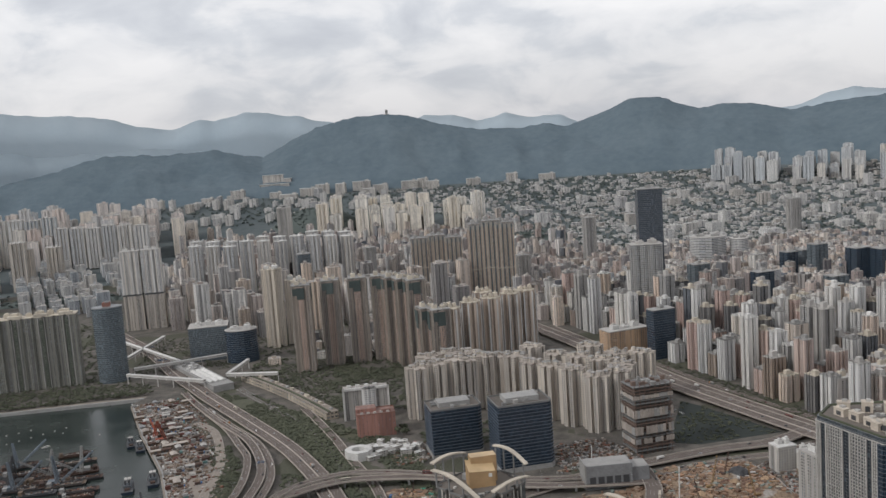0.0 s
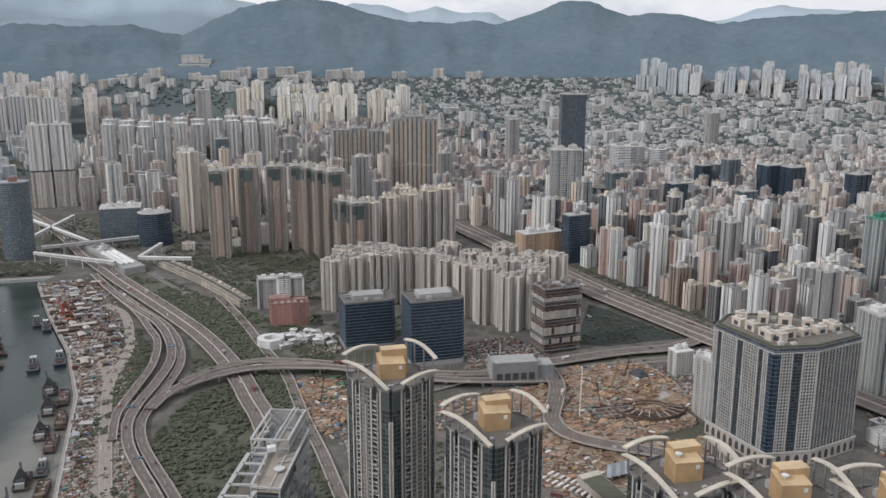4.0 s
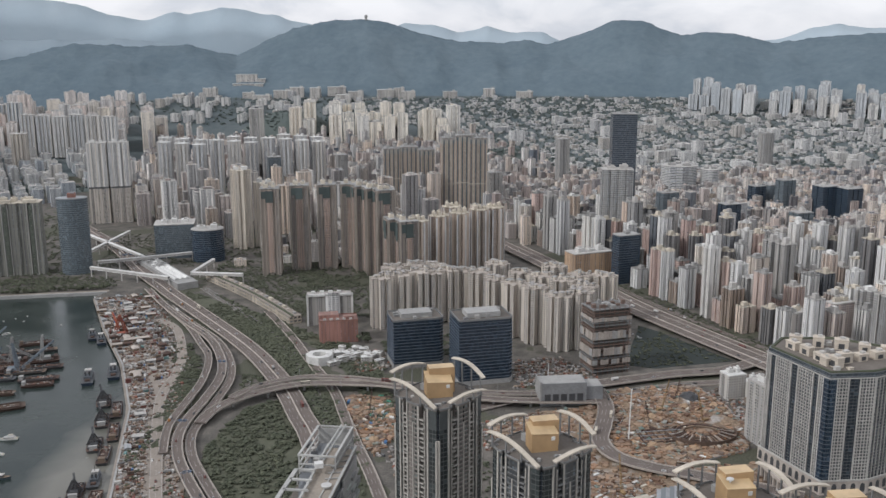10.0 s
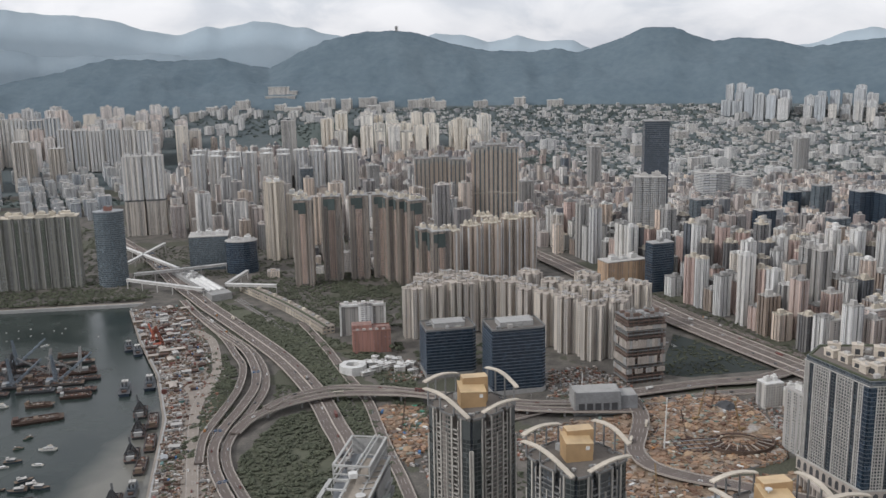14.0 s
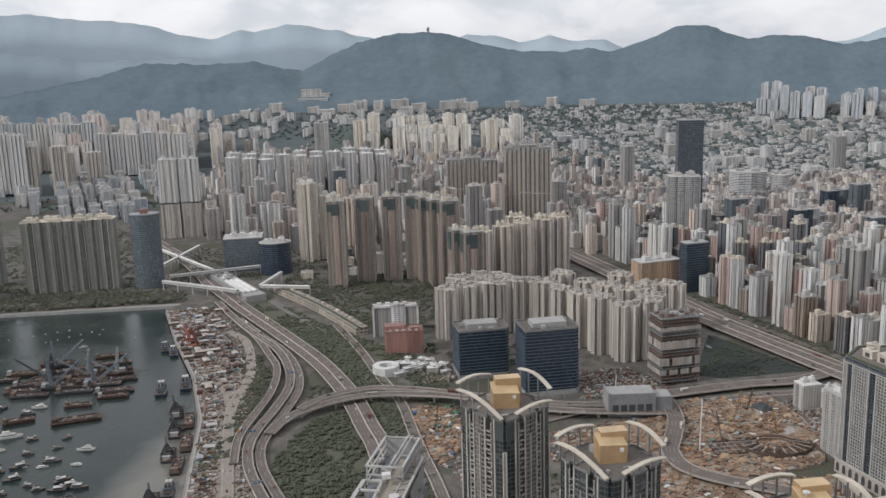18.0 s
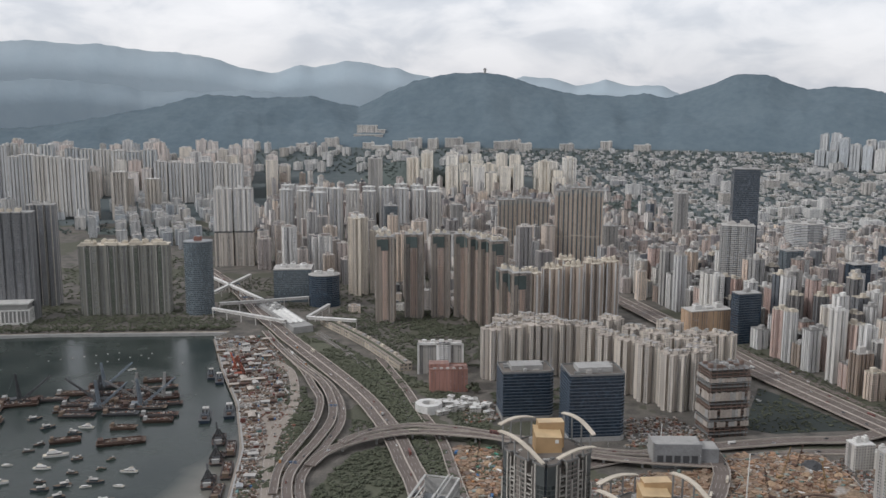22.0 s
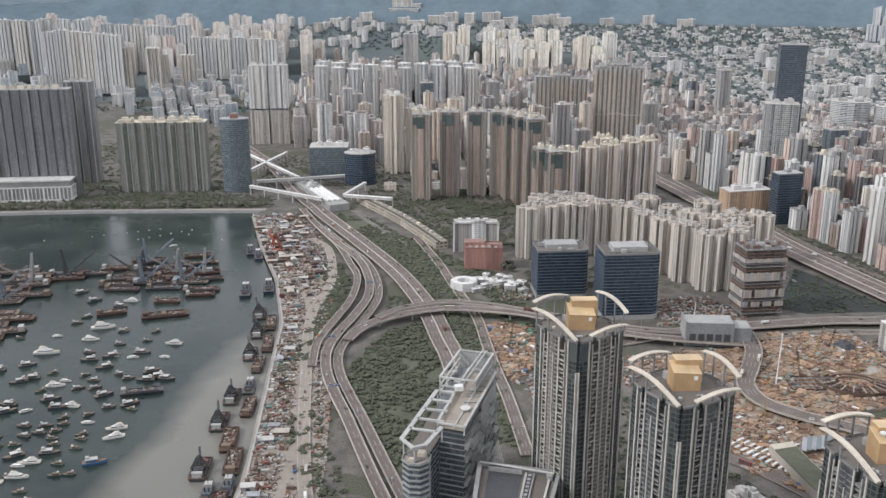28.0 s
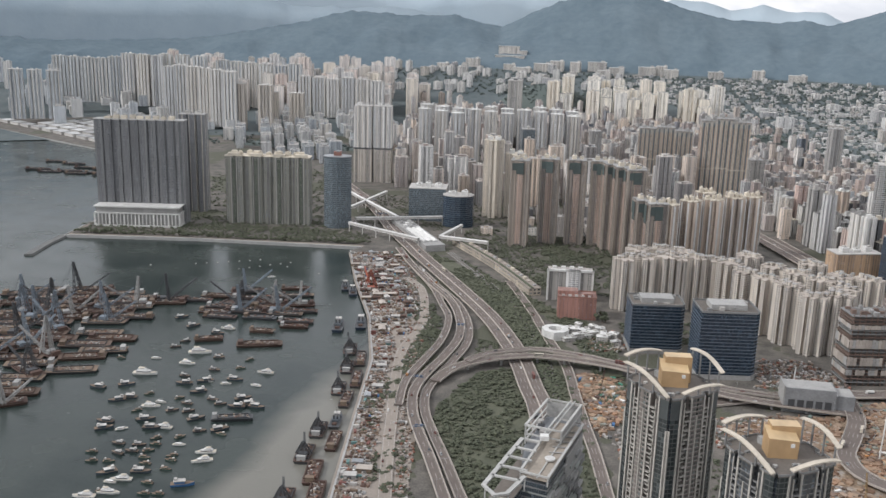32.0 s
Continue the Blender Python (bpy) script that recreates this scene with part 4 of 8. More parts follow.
    tower("orange_block", "orange and cream low block under works", 292, 1512, 20, rect(74, 34), 44, facade("orange_wall", [(0.50, 0.34, 0.22), (0.55, 0.41, 0.28)], bay=4), (PALE, WHITE), None, "", 3, seed=44, category="building")
    # darker office blocks among the old quarter
    for i, (x, y, w, d, h, wall, word) in enumerate(((878, 1945, 40, 34, 84, NAVY, "dark blue glass"), (922, 1925, 40, 34, 82, NAVY, "dark blue glass"), (838, 2059, 34, 28, 80, SLATE, "slate glass"), (800, 2130, 30, 28, 56, NAVY, "dark blue glass"), (846, 2158, 34, 28, 54, SLATE, "slate glass"), (735, 2159, 26, 24, 50, HAZED_WHITE, "white rendered"), (1083, 2836, 34, 30, 108, GREYWALL, "grey concrete"), (412, 2566, 30, 28, 122, GREYWALL, "grey concrete"), (620, 1790, 36, 26, 74, NAVY, "dark blue glass"), (700, 1640, 34, 26, 84, SLATE, "slate glass"), (980, 1760, 40, 30, 92, NAVY, "dark blue glass"), (1030, 1600, 36, 30, 96, SLATE, "slate glass"), (560, 2020, 40, 30, 60, SLATE, "slate glass"), (190, 2180, 32, 26, 84, GREYWALL, "grey concrete"), (-180, 2330, 26, 24, 110, GREYWALL, "grey concrete"), (-330, 2210, 30, 26, 120, SLATE, "slate glass"))):
        tower("office_tower", "%s office tower among old blocks" % word, x, y, 18, ribbed(w, d, 3, 1.6, 0.2), h, wall, (GREY, PALE), None, "quarter offices", 1, seed=620 + i, category="office tower")
    banded = facade("banded_hall_wall", [(0.50, 0.50, 0.49), (0.53, 0.53, 0.52)], bay=40.0, floor=4.2, wide=0.98, tall=0.45, blank=0.0)
    for x, y, w, d, h in ((696, 2415, 92, 60, 66), (775, 2405, 46, 60, 58)):
        tower("banded_office", "broad banded office block with a flat roof", x, y, -12, ring(w, d, 18), h, banded, (PALE, GREY), None, "offices", 2, category="office block", seed=int(x))
    tower("exhibition_hall", "broad low hall with a dark flat roof", 470, 1690, -5, rect(110, 70), 40, GREYWALL, (DARK, GREY), None, "", 2, category="hall", seed=661)
    # pale estate
    k = 50
    for row in ([(-44, 1246), (-18, 1254), (8, 1262)], [(26, 1268), (50, 1276), (72, 1282)], [(-30, 1296), (0, 1302), (30, 1310)], [(92, 1262), (112, 1232), (134, 1202), (158, 1172), (184, 1142), (212, 1150)], [(150, 1270), (176, 1240), (200, 1210), (226, 1188), (120, 1310), (230, 1250), (262, 1240), (200, 1290)]):
        for x, y in row:
            tower("estate_tower", "pale concrete estate tower with ribbed sides", x, y, -35 if x > 85 else 15, cross(34, 15, 5.5), 70 + (k * 7) % 5, ESTATE, (KERB, KERB), None, "pale estate towers", 3, seed=k)
            k += 1


mid_things()

# ---- near towers ----
LIMESTONE = plain("pale_stone_fin", (0.45, 0.425, 0.38), 0.75, spread=0.12)
BALCONY = plain("balcony_slab", (0.37, 0.35, 0.315), 0.75, spread=0.22)
COPPERGLASS = glassy("green_grey_facet_glass", (0.040, 0.047, 0.047), 0.12, 3.0, 3.15, (0.075, 0.078, 0.075))
CORNERGLASS = glassy("blue_black_corner_glass", (0.018, 0.026, 0.036), 0.1, 1.4, 3.15, (0.03, 0.036, 0.045))
CAPGLASS = plain("dark_slate_cladding", (0.075, 0.083, 0.082), 0.5, spread=0.1)
WARMWALL = facade("warm_grey_tower_wall", [(0.155, 0.138, 0.125), (0.17, 0.15, 0.135)], bay=2.4, floor=3.15, wide=0.62, tall=0.58, glass=(0.030, 0.042, 0.040), blank=0.12)
SLEEKWALL = facade("blue_grey_tower_wall", [(0.075, 0.078, 0.078), (0.09, 0.09, 0.088)], bay=2.4, floor=3.15, wide=0.66, tall=0.62, glass=(0.026, 0.034, 0.042), blank=0.1)
ARCHBEAM = plain("beige_roof_beam", (0.56, 0.50, 0.41), 0.75, spread=0.1)
ROOFDECK = plain("brown_roof_deck", (0.165, 0.145, 0.125), 0.9)
SLATETRIM = plain("slate_trim", (0.22, 0.22, 0.215), 0.7, spread=0.2)
GOLDTOP = plain("pale_gold_roof", (0.56, 0.41, 0.23), 0.45, 0.05, grain=0.1, patch=0.05, spread=0.06)


def gold_tower(x, y, rot, each=True, sleek=False, h=160.0, e=22.0, fl=3.15, label="dark glass tower under a gold box and cream arches", turned=10.0, dish=False):
    """A square tower set corner on: faceted corners split by a dark slot, stacks of balconies, pale fins, arched beams and a gold box on its roof."""
    root = thing("gold_topped_tower", pose(x, y, 4, 0, 0, rot), label, "tower block", "gold-topped towers")
    quarter = lambda px, py, k: turn(px, py, k * math.pi / 2)
    outline = []
    for k in range(4):
        outline += [quarter(px, py, k) for px, py in ((-e, -13), (-20.4, -19.2), (-17.6, -17.6), (-19.2, -20.4), (-13, -e), (-10, -e), (-10, -e + 2.4), (-5.4, -e + 2.4), (-5.4, -e - 0.9), (5.4, -e - 0.9), (5.4, -e + 2.4), (10, -e + 2.4), (10, -e), (13, -e))]
    trim, fin_mat = (SLATETRIM, LIMESTONE) if sleek else (BALCONY, LIMESTONE)
    part("wall", Build().prism(outline, 0, h), [SLEEKWALL if sleek else WARMWALL], root)
    floors = int(h / fl)
    for k in range(4):
        a = k * math.pi / 2
        # glazed facets beside the corner slot, with a dark cap on the top storeys
        for s in (-1, 1):
            pts = [(-13.2, -e - 0.25), (-19.3, -20.75), (-19.0, -19.9), (-13.0, -e + 0.6)]
            ring = [quarter(px if s < 0 else py, py if s < 0 else px, k) for px, py in pts]
            part("facet_glass", Build().prism(ring if s < 0 else ring[::-1], 0, h - 13), [COPPERGLASS], root, "green-grey glazed corner facet")
            part("facet_cap", Build().prism(ring if s < 0 else ring[::-1], h - 13, h - 0.2), [COPPERGLASS if sleek else CAPGLASS], root)
            fx, fy = quarter(-19.6 if s < 0 else -20.6, -20.6 if s < 0 else -19.6, k)
            part("corner_fin", Build().box(fx, fy, 0, 1.9 if not sleek and s > 0 else 0.8, 1.0, h - 20, a), [LIMESTONE], root, "broad pale corner fin")
        cx, cy = quarter(-18.6, -18.6, k)
        part("corner_slot", Build().box(cx, cy, 0, 2.3, 2.3, h - 1.5, a + math.pi / 4), [CORNERGLASS], root, "blue-black glazed corner slot")
        for u, w, yy, top in ((-13.0, 1.0, -e - 0.5, h + 0.8), (-10.0, 0.6, -e - 0.3, h - 2), (-5.3, 1.0, -e - 1.3, h + 0.8), (0, 0.7, -e - 1.2, h - 12), (5.3, 1.0, -e - 1.3, h + 0.8), (10.0, 0.6, -e - 0.3, h - 2), (13.0, 1.0, -e - 0.5, h + 0.8)):
            px, py = quarter(u, yy, k)
            part("fin", Build().box(px, py, 0, w, 0.7, top, a), [fin_mat], root)
    # balconies step in and out from floor to floor
    def balcony_build(depth, shift):
        b = Build().box(shift, -depth / 2 + 2.2, 0, 3.9, depth, 0.3)
        b.box(shift, -depth + 2.25, 0.3, 3.9, 0.12, 0.95)
        return b.box(shift - 1.9, -depth / 2 + 2.2, 0.3, 0.12, depth, 0.95).box(shift + 1.9, -depth / 2 + 2.2, 0.3, 0.12, depth, 0.95)
    bals = [balcony_build(3.6, 0.35).mesh("balcony", [trim]), balcony_build(2.5, -0.45).mesh("balcony", [trim])]
    for k in (0, 3) if each else ():
        for u in (-7.7, 7.7):
            for f in range(3, floors - 1):
                o = new("balcony", bals[f % 2])
                o.parent = root
                px, py = quarter(u, -e, k)
                o.matrix_basis = pose(px, py, f * fl, 0, 0, 90 * k)
    rest = Build()
    for k in (1, 2) if each else range(4):
        for u in (-7.7, 7.7):
            for f in range(3, floors - 1):
                px, py = quarter(u + (0.35 if f % 2 else -0.45), -e + 0.6 + (0.0 if f % 2 else 0.6), k)
                rest.box(px, py, f * fl, 3.9, 3.2 if f % 2 else 2.2, 1.2, k * math.pi / 2)
    tagged(part("balconies", rest, [trim], root), kind="stuff")
    bands = Build()
    for f in range(2, floors):
        for k in range(4):
            for u, w, yy in ((-2.6, 4.2, -e - 0.95), (2.6, 4.2, -e - 0.95)):
                px, py = quarter(u, yy, k)
                bands.box(px, py, f * fl - 0.35, w, 0.4, 0.4, k * math.pi / 2)
    tagged(part("spandrels", bands, [trim], root), kind="stuff")
    # roof deck, parapet, arches and gold box
    part("roof", Build().prism([(px * 1.03, py * 1.03) for px, py in outline], h, h + 0.6), [ROOFDECK], root)
    part("parapet", Build().sweep([(px * 1.025, py * 1.025, h + 0.6) for px, py in outline + outline[:1]], [(-0.2, 0), (0.2, 0), (0.2, 1.1), (-0.2, 1.1)]), [SLATETRIM], root)
    up = 0.8 if sleek else 1.0
    for k, (t0, t1, z0, z1, rise) in enumerate(((0.2, 0.98, 4.5, 4.0, 2.4), (0.04, 0.72, 11.0, 17.5, 3.0), (0.28, 1.0, 13.5, 15.5, 2.0), (0.0, 0.96, 11.5, 2.4, 4.5))):
        path = []
        for i in range(17):
            t = t0 + (t1 - t0) * i / 16
            px, py = quarter(-e + 0.3 + (2 * e - 0.6) * t, -e - 0.2 - 1.4 * math.sin(math.pi * t), k)
            path.append((px, py, h + (z0 + (z1 - z0) * i / 16) * up + rise * math.sin(math.pi * i / 16)))
        arch = part("arch", Build().sweep(path, [(-1.6, 0), (1.6, 0), (1.6, 0.8), (-1.6, 0.8)]), [ARCHBEAM], root, "cream curved roof beam")
        for i in (1, 6, 11, 15):
            px, py, pz = path[i]
            part("post", Build().box(px * 0.97, py * 0.97, h + 0.5, 0.8, 0.8, pz - h - 0.4), [SLATETRIM], arch)
    # the gold box stands askew on the roof, its front towards the water
    a = radians(turned - rot)
    spin = lambda pts: [turn(px, py, a) for px, py in pts]
    w, d, low, high = (16.0, 12.0, 12.0, 15.0) if sleek else (17.0, 12.5, 11.5, 15.5)
    b = Build()
    foot = spin([(-w / 2, -d / 2), (w / 2, -d / 2), (w / 2, d / 2), (-w / 2, d / 2)])
    tops = (low, low - 1.0, high - 1.5, high)
    b.v = [(px, py, h + 0.6) for px, py in foot] + [(px, py, h + z) for (px, py), z in zip(foot, tops)]
    b.f, b.m = [(0, 1, 5, 4), (1, 2, 6, 5), (2, 3, 7, 6), (3, 0, 4, 7), (4, 5, 6, 7)], [0, 0, 0, 0, 1]
    gold = part("gold_box", b, [GOLD, GOLDTOP], root, "gold-clad rooftop box with a slanted top")
    back = spin([(-w / 2 + 3, d / 2 - 4), (w / 2 + 3, d / 2 - 4), (w / 2 + 3, d / 2 + 4.5), (-w / 2 + 3, d / 2 + 4.5)])
    part("gold_box_back", Build().prism(back, h + 0.5, h + high + (1.2 if sleek else 2.5), 0, 1), [GOLD, GOLDTOP], root, "taller gold-clad box behind")
    lip = [(px, py, h + z + 0.05) for (px, py), z in zip(foot, tops)]
    part("gold_lip", Build().tube(lip[0], lip[1], 0.3, 5).tube(lip[1], lip[2], 0.3, 5).tube(lip[3], lip[0], 0.3, 5), [GOLDTOP], gold)
    vx, vy = turn(w * 0.3, -d / 2 - 0.15, a)
    part("vent", Build().box(vx, vy, h + low * 0.62, 2.2, 0.5, 2.2, a), [WHITE], gold)
    if dish:
        dx, dy = turn(-w * 0.25, -1, a)
        part("roof_dish", Build().tube((dx, dy, h + low), (dx, dy, h + low + 3.0), 0.4, 6).prism([(dx + 1.9 * math.cos(t), dy + 1.9 * math.sin(t)) for t in (0.524 * i for i in range(12))], h + low + 2.6, h + low + 3.2, base=True), [WHITE], gold, "white round dish")
    rnd = random.Random(int(x))
    part("plant_room", Build().box(11.5, 4, h + 0.6, 5, 9, 4.5).box(3, 13.5, h + 0.6, 10, 4, 4.0), [GREY], root)
    for i in range(7):
        px, py = turn(rnd.uniform(-16, 16), -15 + rnd.uniform(-1.5, 1.5), (0 if i % 2 else -math.pi / 2))
        part("plant_unit", Build().box(px, py, h + 0.6, rnd.uniform(1.2, 2.6), rnd.uniform(1.2, 2.2), rnd.uniform(0.9, 1.8)), [PALE if i % 3 else SLATETRIM], root)
    return root


gold_tower(15, 580, 43)
gold_tower(73, 502, 37, True, True, 157.0, label="dark blue glass tower under a gold box and arches")
further = gold_tower(164, 436, 24, False, True, 155.0, dish=True, label="dark blue glass tower under a gold box and arches")
for x, y, a in ((209, 408, 18), (258, 394, 12)):
    copy_thing(further, pose(x, y, 4, 0, 0, a))


def link_podium():
    b = Build()
    path = spline([(90, 520, 0), (125, 470, 0), (164, 436, 0), (209, 408, 0), (258, 394, 0), (320, 380, 0)], 14)
    root = thing("podium", pose(0, 0, 4), "broad pale podium under the row of towers", "podium")
    part("wall", Build().sweep(path, [(-34, 0), (34, 0), (34, 22), (-34, 22)]), [LOWCITY], root)
    part("roof_garden", Build().sweep(path, [(-31, 22.02), (31, 22.02), (31, 22.4), (-31, 22.4)]), [WOODS], root)


link_podium()


plain_smoke = glassy("smoke_curtain_wall", (0.055, 0.068, 0.08), 0.15, 1.6, 4.0, (0.17, 0.18, 0.19))
GRIDWHITE = plain("weathered_white_frame", (0.48, 0.465, 0.435), 0.7, spread=0.12)


def white_grid_tower():
    """The angular residential slab: white gridded bays between dark recesses, a blue glazed corner, ribs round the bend."""
    h, fl, z0 = 107.0, 3.06, 13.0
    ring = [(327, 812), (353, 740), (394, 742), (446, 766), (446, 800), (398, 836), (347, 838)]
    cx, cy = 385, 790
    root = thing("white_grid_tower", pose(cx, cy, 4), "tall white-framed residential slab with rooftop plant houses", "tower block")
    poly = [(x - cx, y - cy) for x, y in ring]
    part("wall", Build().prism(poly, z0, h), [glassy("grey_window_glass", (0.036, 0.046, 0.056), 0.12, 3.0, 3.06, (0.075, 0.08, 0.085))], root, "dark glazed wall")
    # runs along each side: G a white gridded bay, R a dark recess with slim floor edges, T thin ribs, N blue glass
    sides = [[("G", 5), ("R", 6), ("G", 20), ("R", 8), ("G", 19), ("R", 6), ("G", 6), ("N", 6)], [("N", 6), ("G", 11), ("R", 9.5), ("G", 14)], [("T", 57)], [("G", 10), ("R", 6), ("G", 18)], [("G", 60)], [("G", 50)], [("G", 33)]]
    for (p, q), runs in zip(zip(poly, poly[1:] + poly[:1]), sides):
        p, q = Vector(p), Vector(q)
        run = (q - p).length
        d = (q - p).normalized()
        nrm = Vector((d.y, -d.x))
        a = math.atan2(d.y, d.x)
        k = run / sum(w for _, w in runs)
        u = 0.0
        spans = []
        for kind, w in runs:
            w *= k
            mid = p + d * (u + w / 2)
            if kind == "N":
                c = mid + nrm * 0.5
                part("corner_glass", Build().box(c.x, c.y, z0, w, 1.2, h - z0, a), [NAVY], root, "blue glazed corner")
            else:
                pitch = 3.0 if kind == "G" else 4.4
                n = max(1, round(w / pitch))
                for i in range(n + 1) if kind != "R" else ():
                    c = p + d * (u + min(max(i * w / n, 0.4), w - 0.4)) + nrm * 0.55
                    part("fin", Build().box(c.x, c.y, z0, (1.2 if i in (0, n) else 0.6) if kind == "G" else (0.9 if i % 2 else 0.5), 1.1, h - z0 + 0.4, a), [GRIDWHITE], root)
                if kind != "R":
                    spans.append((mid + nrm * (0.45 if kind == "G" else 0.1), w, 0.75 if kind == "G" else 0.4, 0.8 if kind == "G" else 0.3))
            u += w
        for f in range(1, int((h - z0) / fl) + 1):
            band = Build()
            for c, w, tall, deep in spans:
                band.box(c.x, c.y, z0 + f * fl - tall, w - 0.1, deep, tall, a)
            part("floor_band", band, [GRIDWHITE], root)
    grown = lambda g, pts=poly: [(x * g, y * g) for x, y in pts]
    part("cornice", Build().sweep([(x, y, h - 0.5) for x, y in grown(1.02) + grown(1.02)[:1]], [(-0.4, 0), (0.4, 0), (0.4, 0.9), (-0.4, 0.9)]), [GRIDWHITE], root)
    part("roof_edge", Build().prism(grown(1.0), h + 0.41, h + 4.2), [plain_smoke], root, "dark glass roof edge")
    part("roof", Build().prism(grown(0.97), h + 4.21, h + 4.5), [ROOFDECK], root)
    part("planter", Build().sweep([(x, y, h + 4.5) for x, y in grown(0.955) + grown(0.955)[:1]], [(-1.4, 0), (1.4, 0), (0.9, 1.5), (-0.9, 1.3)]), [LEAF], root, "clipped green roof hedge")
    rnd = random.Random(77)
    cream = plain("cream_roof_house", (0.60, 0.53, 0.44), 0.8, spread=0.12)
    spots = []
    # two rows of cream plant houses follow the two long sides
    for (p, q), n, off in (((poly[0], poly[1]), 4, 17), ((poly[1], poly[3]), 5, 20), ((poly[6], poly[4]), 5, -16)):
        p, q = Vector(p), Vector(q)
        d = (q - p).normalized()
        nrm, a = Vector((-d.y, d.x)), math.atan2(d.y, d.x)
        for i in range(n):
            c = p.lerp(q, (i + 0.7) / (n + 0.4)) + nrm * off
            spots.append(c)
            sx, sy, sz = rnd.uniform(9, 12.5), rnd.uniform(6, 9), rnd.uniform(6, 9.5)
            house = part("roof_house", Build().box(c.x, c.y, h + 4.5, sx, sy, sz, a).box(c.x, c.y, h + 4.5 + sz, sx + 0.9, sy + 0.9, 0.6, a), [cream], root, "cream rooftop plant house")
            # a dark panel set on the wall paints the shade of a recess
            part("recess", Build().box(*(c - nrm * (sy / 2 + 0.05)), h + 5.5, sx * 0.45, 0.3, sz * 0.55, a), [DARK], house)
            part("roof_tank", Build().box(c.x + 1, c.y, h + 5.1 + sz, sx * 0.4, sy * 0.5, 1.8, a), [PALE], house)
    for i in range(60):
        x, y = rnd.uniform(-58, 60), rnd.uniform(-50, 48)
        if not inside(x * 1.14, y * 1.14, poly) or any((Vector((x, y)) - c).length < 8.5 for c in spots):
            continue
        part("roof_unit", Build().box(x, y, h + 4.5, rnd.uniform(1.5, 5.5), rnd.uniform(1.5, 4.0), rnd.choice((0.8, 1.2, 2.0, 3.2)), 0.3 if i % 2 else 0.1), [(PALE, WHITE, GREY, cream)[i % 4]], root)
    # podium with tall arches, each a flat dark sheet painting the opening's shade
    part("podium", Build().prism(grown(1.05), 0, z0), [KERB], root, "stained pale podium")
    part("podium_edge", Build().sweep([(x, y, z0 - 0.2) for x, y in grown(1.06) + grown(1.06)[:1]], [(-0.5, 0), (0.5, 0), (0.5, 1.6), (-0.5, 1.6)]), [GRIDWHITE], root)
    for p, q in list(zip(grown(1.05), grown(1.05)[1:]))[:3]:
        p, q = Vector(p), Vector(q)
        d = (q - p).normalized()
        n = int((q - p).length / 8)
        for i in range(n):
            c = p.lerp(q, (i + 0.5) / n)
            a = math.atan2(d.y, d.x)
            prof = [(-2.2, 2), (2.2, 2), (2.2, 8.0), (1.5, 9.8), (0, 10.5), (-1.5, 9.8), (-2.2, 8.0)]
            b = Build()
            o = Vector((d.y, -d.x)) * 0.06
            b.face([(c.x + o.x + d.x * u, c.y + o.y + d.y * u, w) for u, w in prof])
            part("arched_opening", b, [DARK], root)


white_grid_tower()
tower("grey_slab_tower", "slim grey tower wing behind the white-framed slab", 338, 850, 20, rect(14, 24), 62, GREYWALL, (PALE, WHITE), None, "", 1, seed=301)
tower("white_ribbed_tower", "grey and white ribbed residential tower", 548, 900, 10, comb(44, 36, 4, 4), 90, facade("ribbed_wall", [(0.255, 0.275, 0.27), (0.28, 0.295, 0.285)], bay=2.6, wide=0.5, tall=0.6, strip=5.0), (PALE, WHITE), None, "", 3, seed=302)
tower("netted_tower", "tower under works wrapped in green netting", 720, 1215, 15, comb(36, 30, 3, 3), 122, facade("netted_wall", [(0.22, 0.25, 0.26), (0.24, 0.26, 0.27)], bay=3, strip=7.0), (GREEN, GREEN), None, "", 2, seed=303)




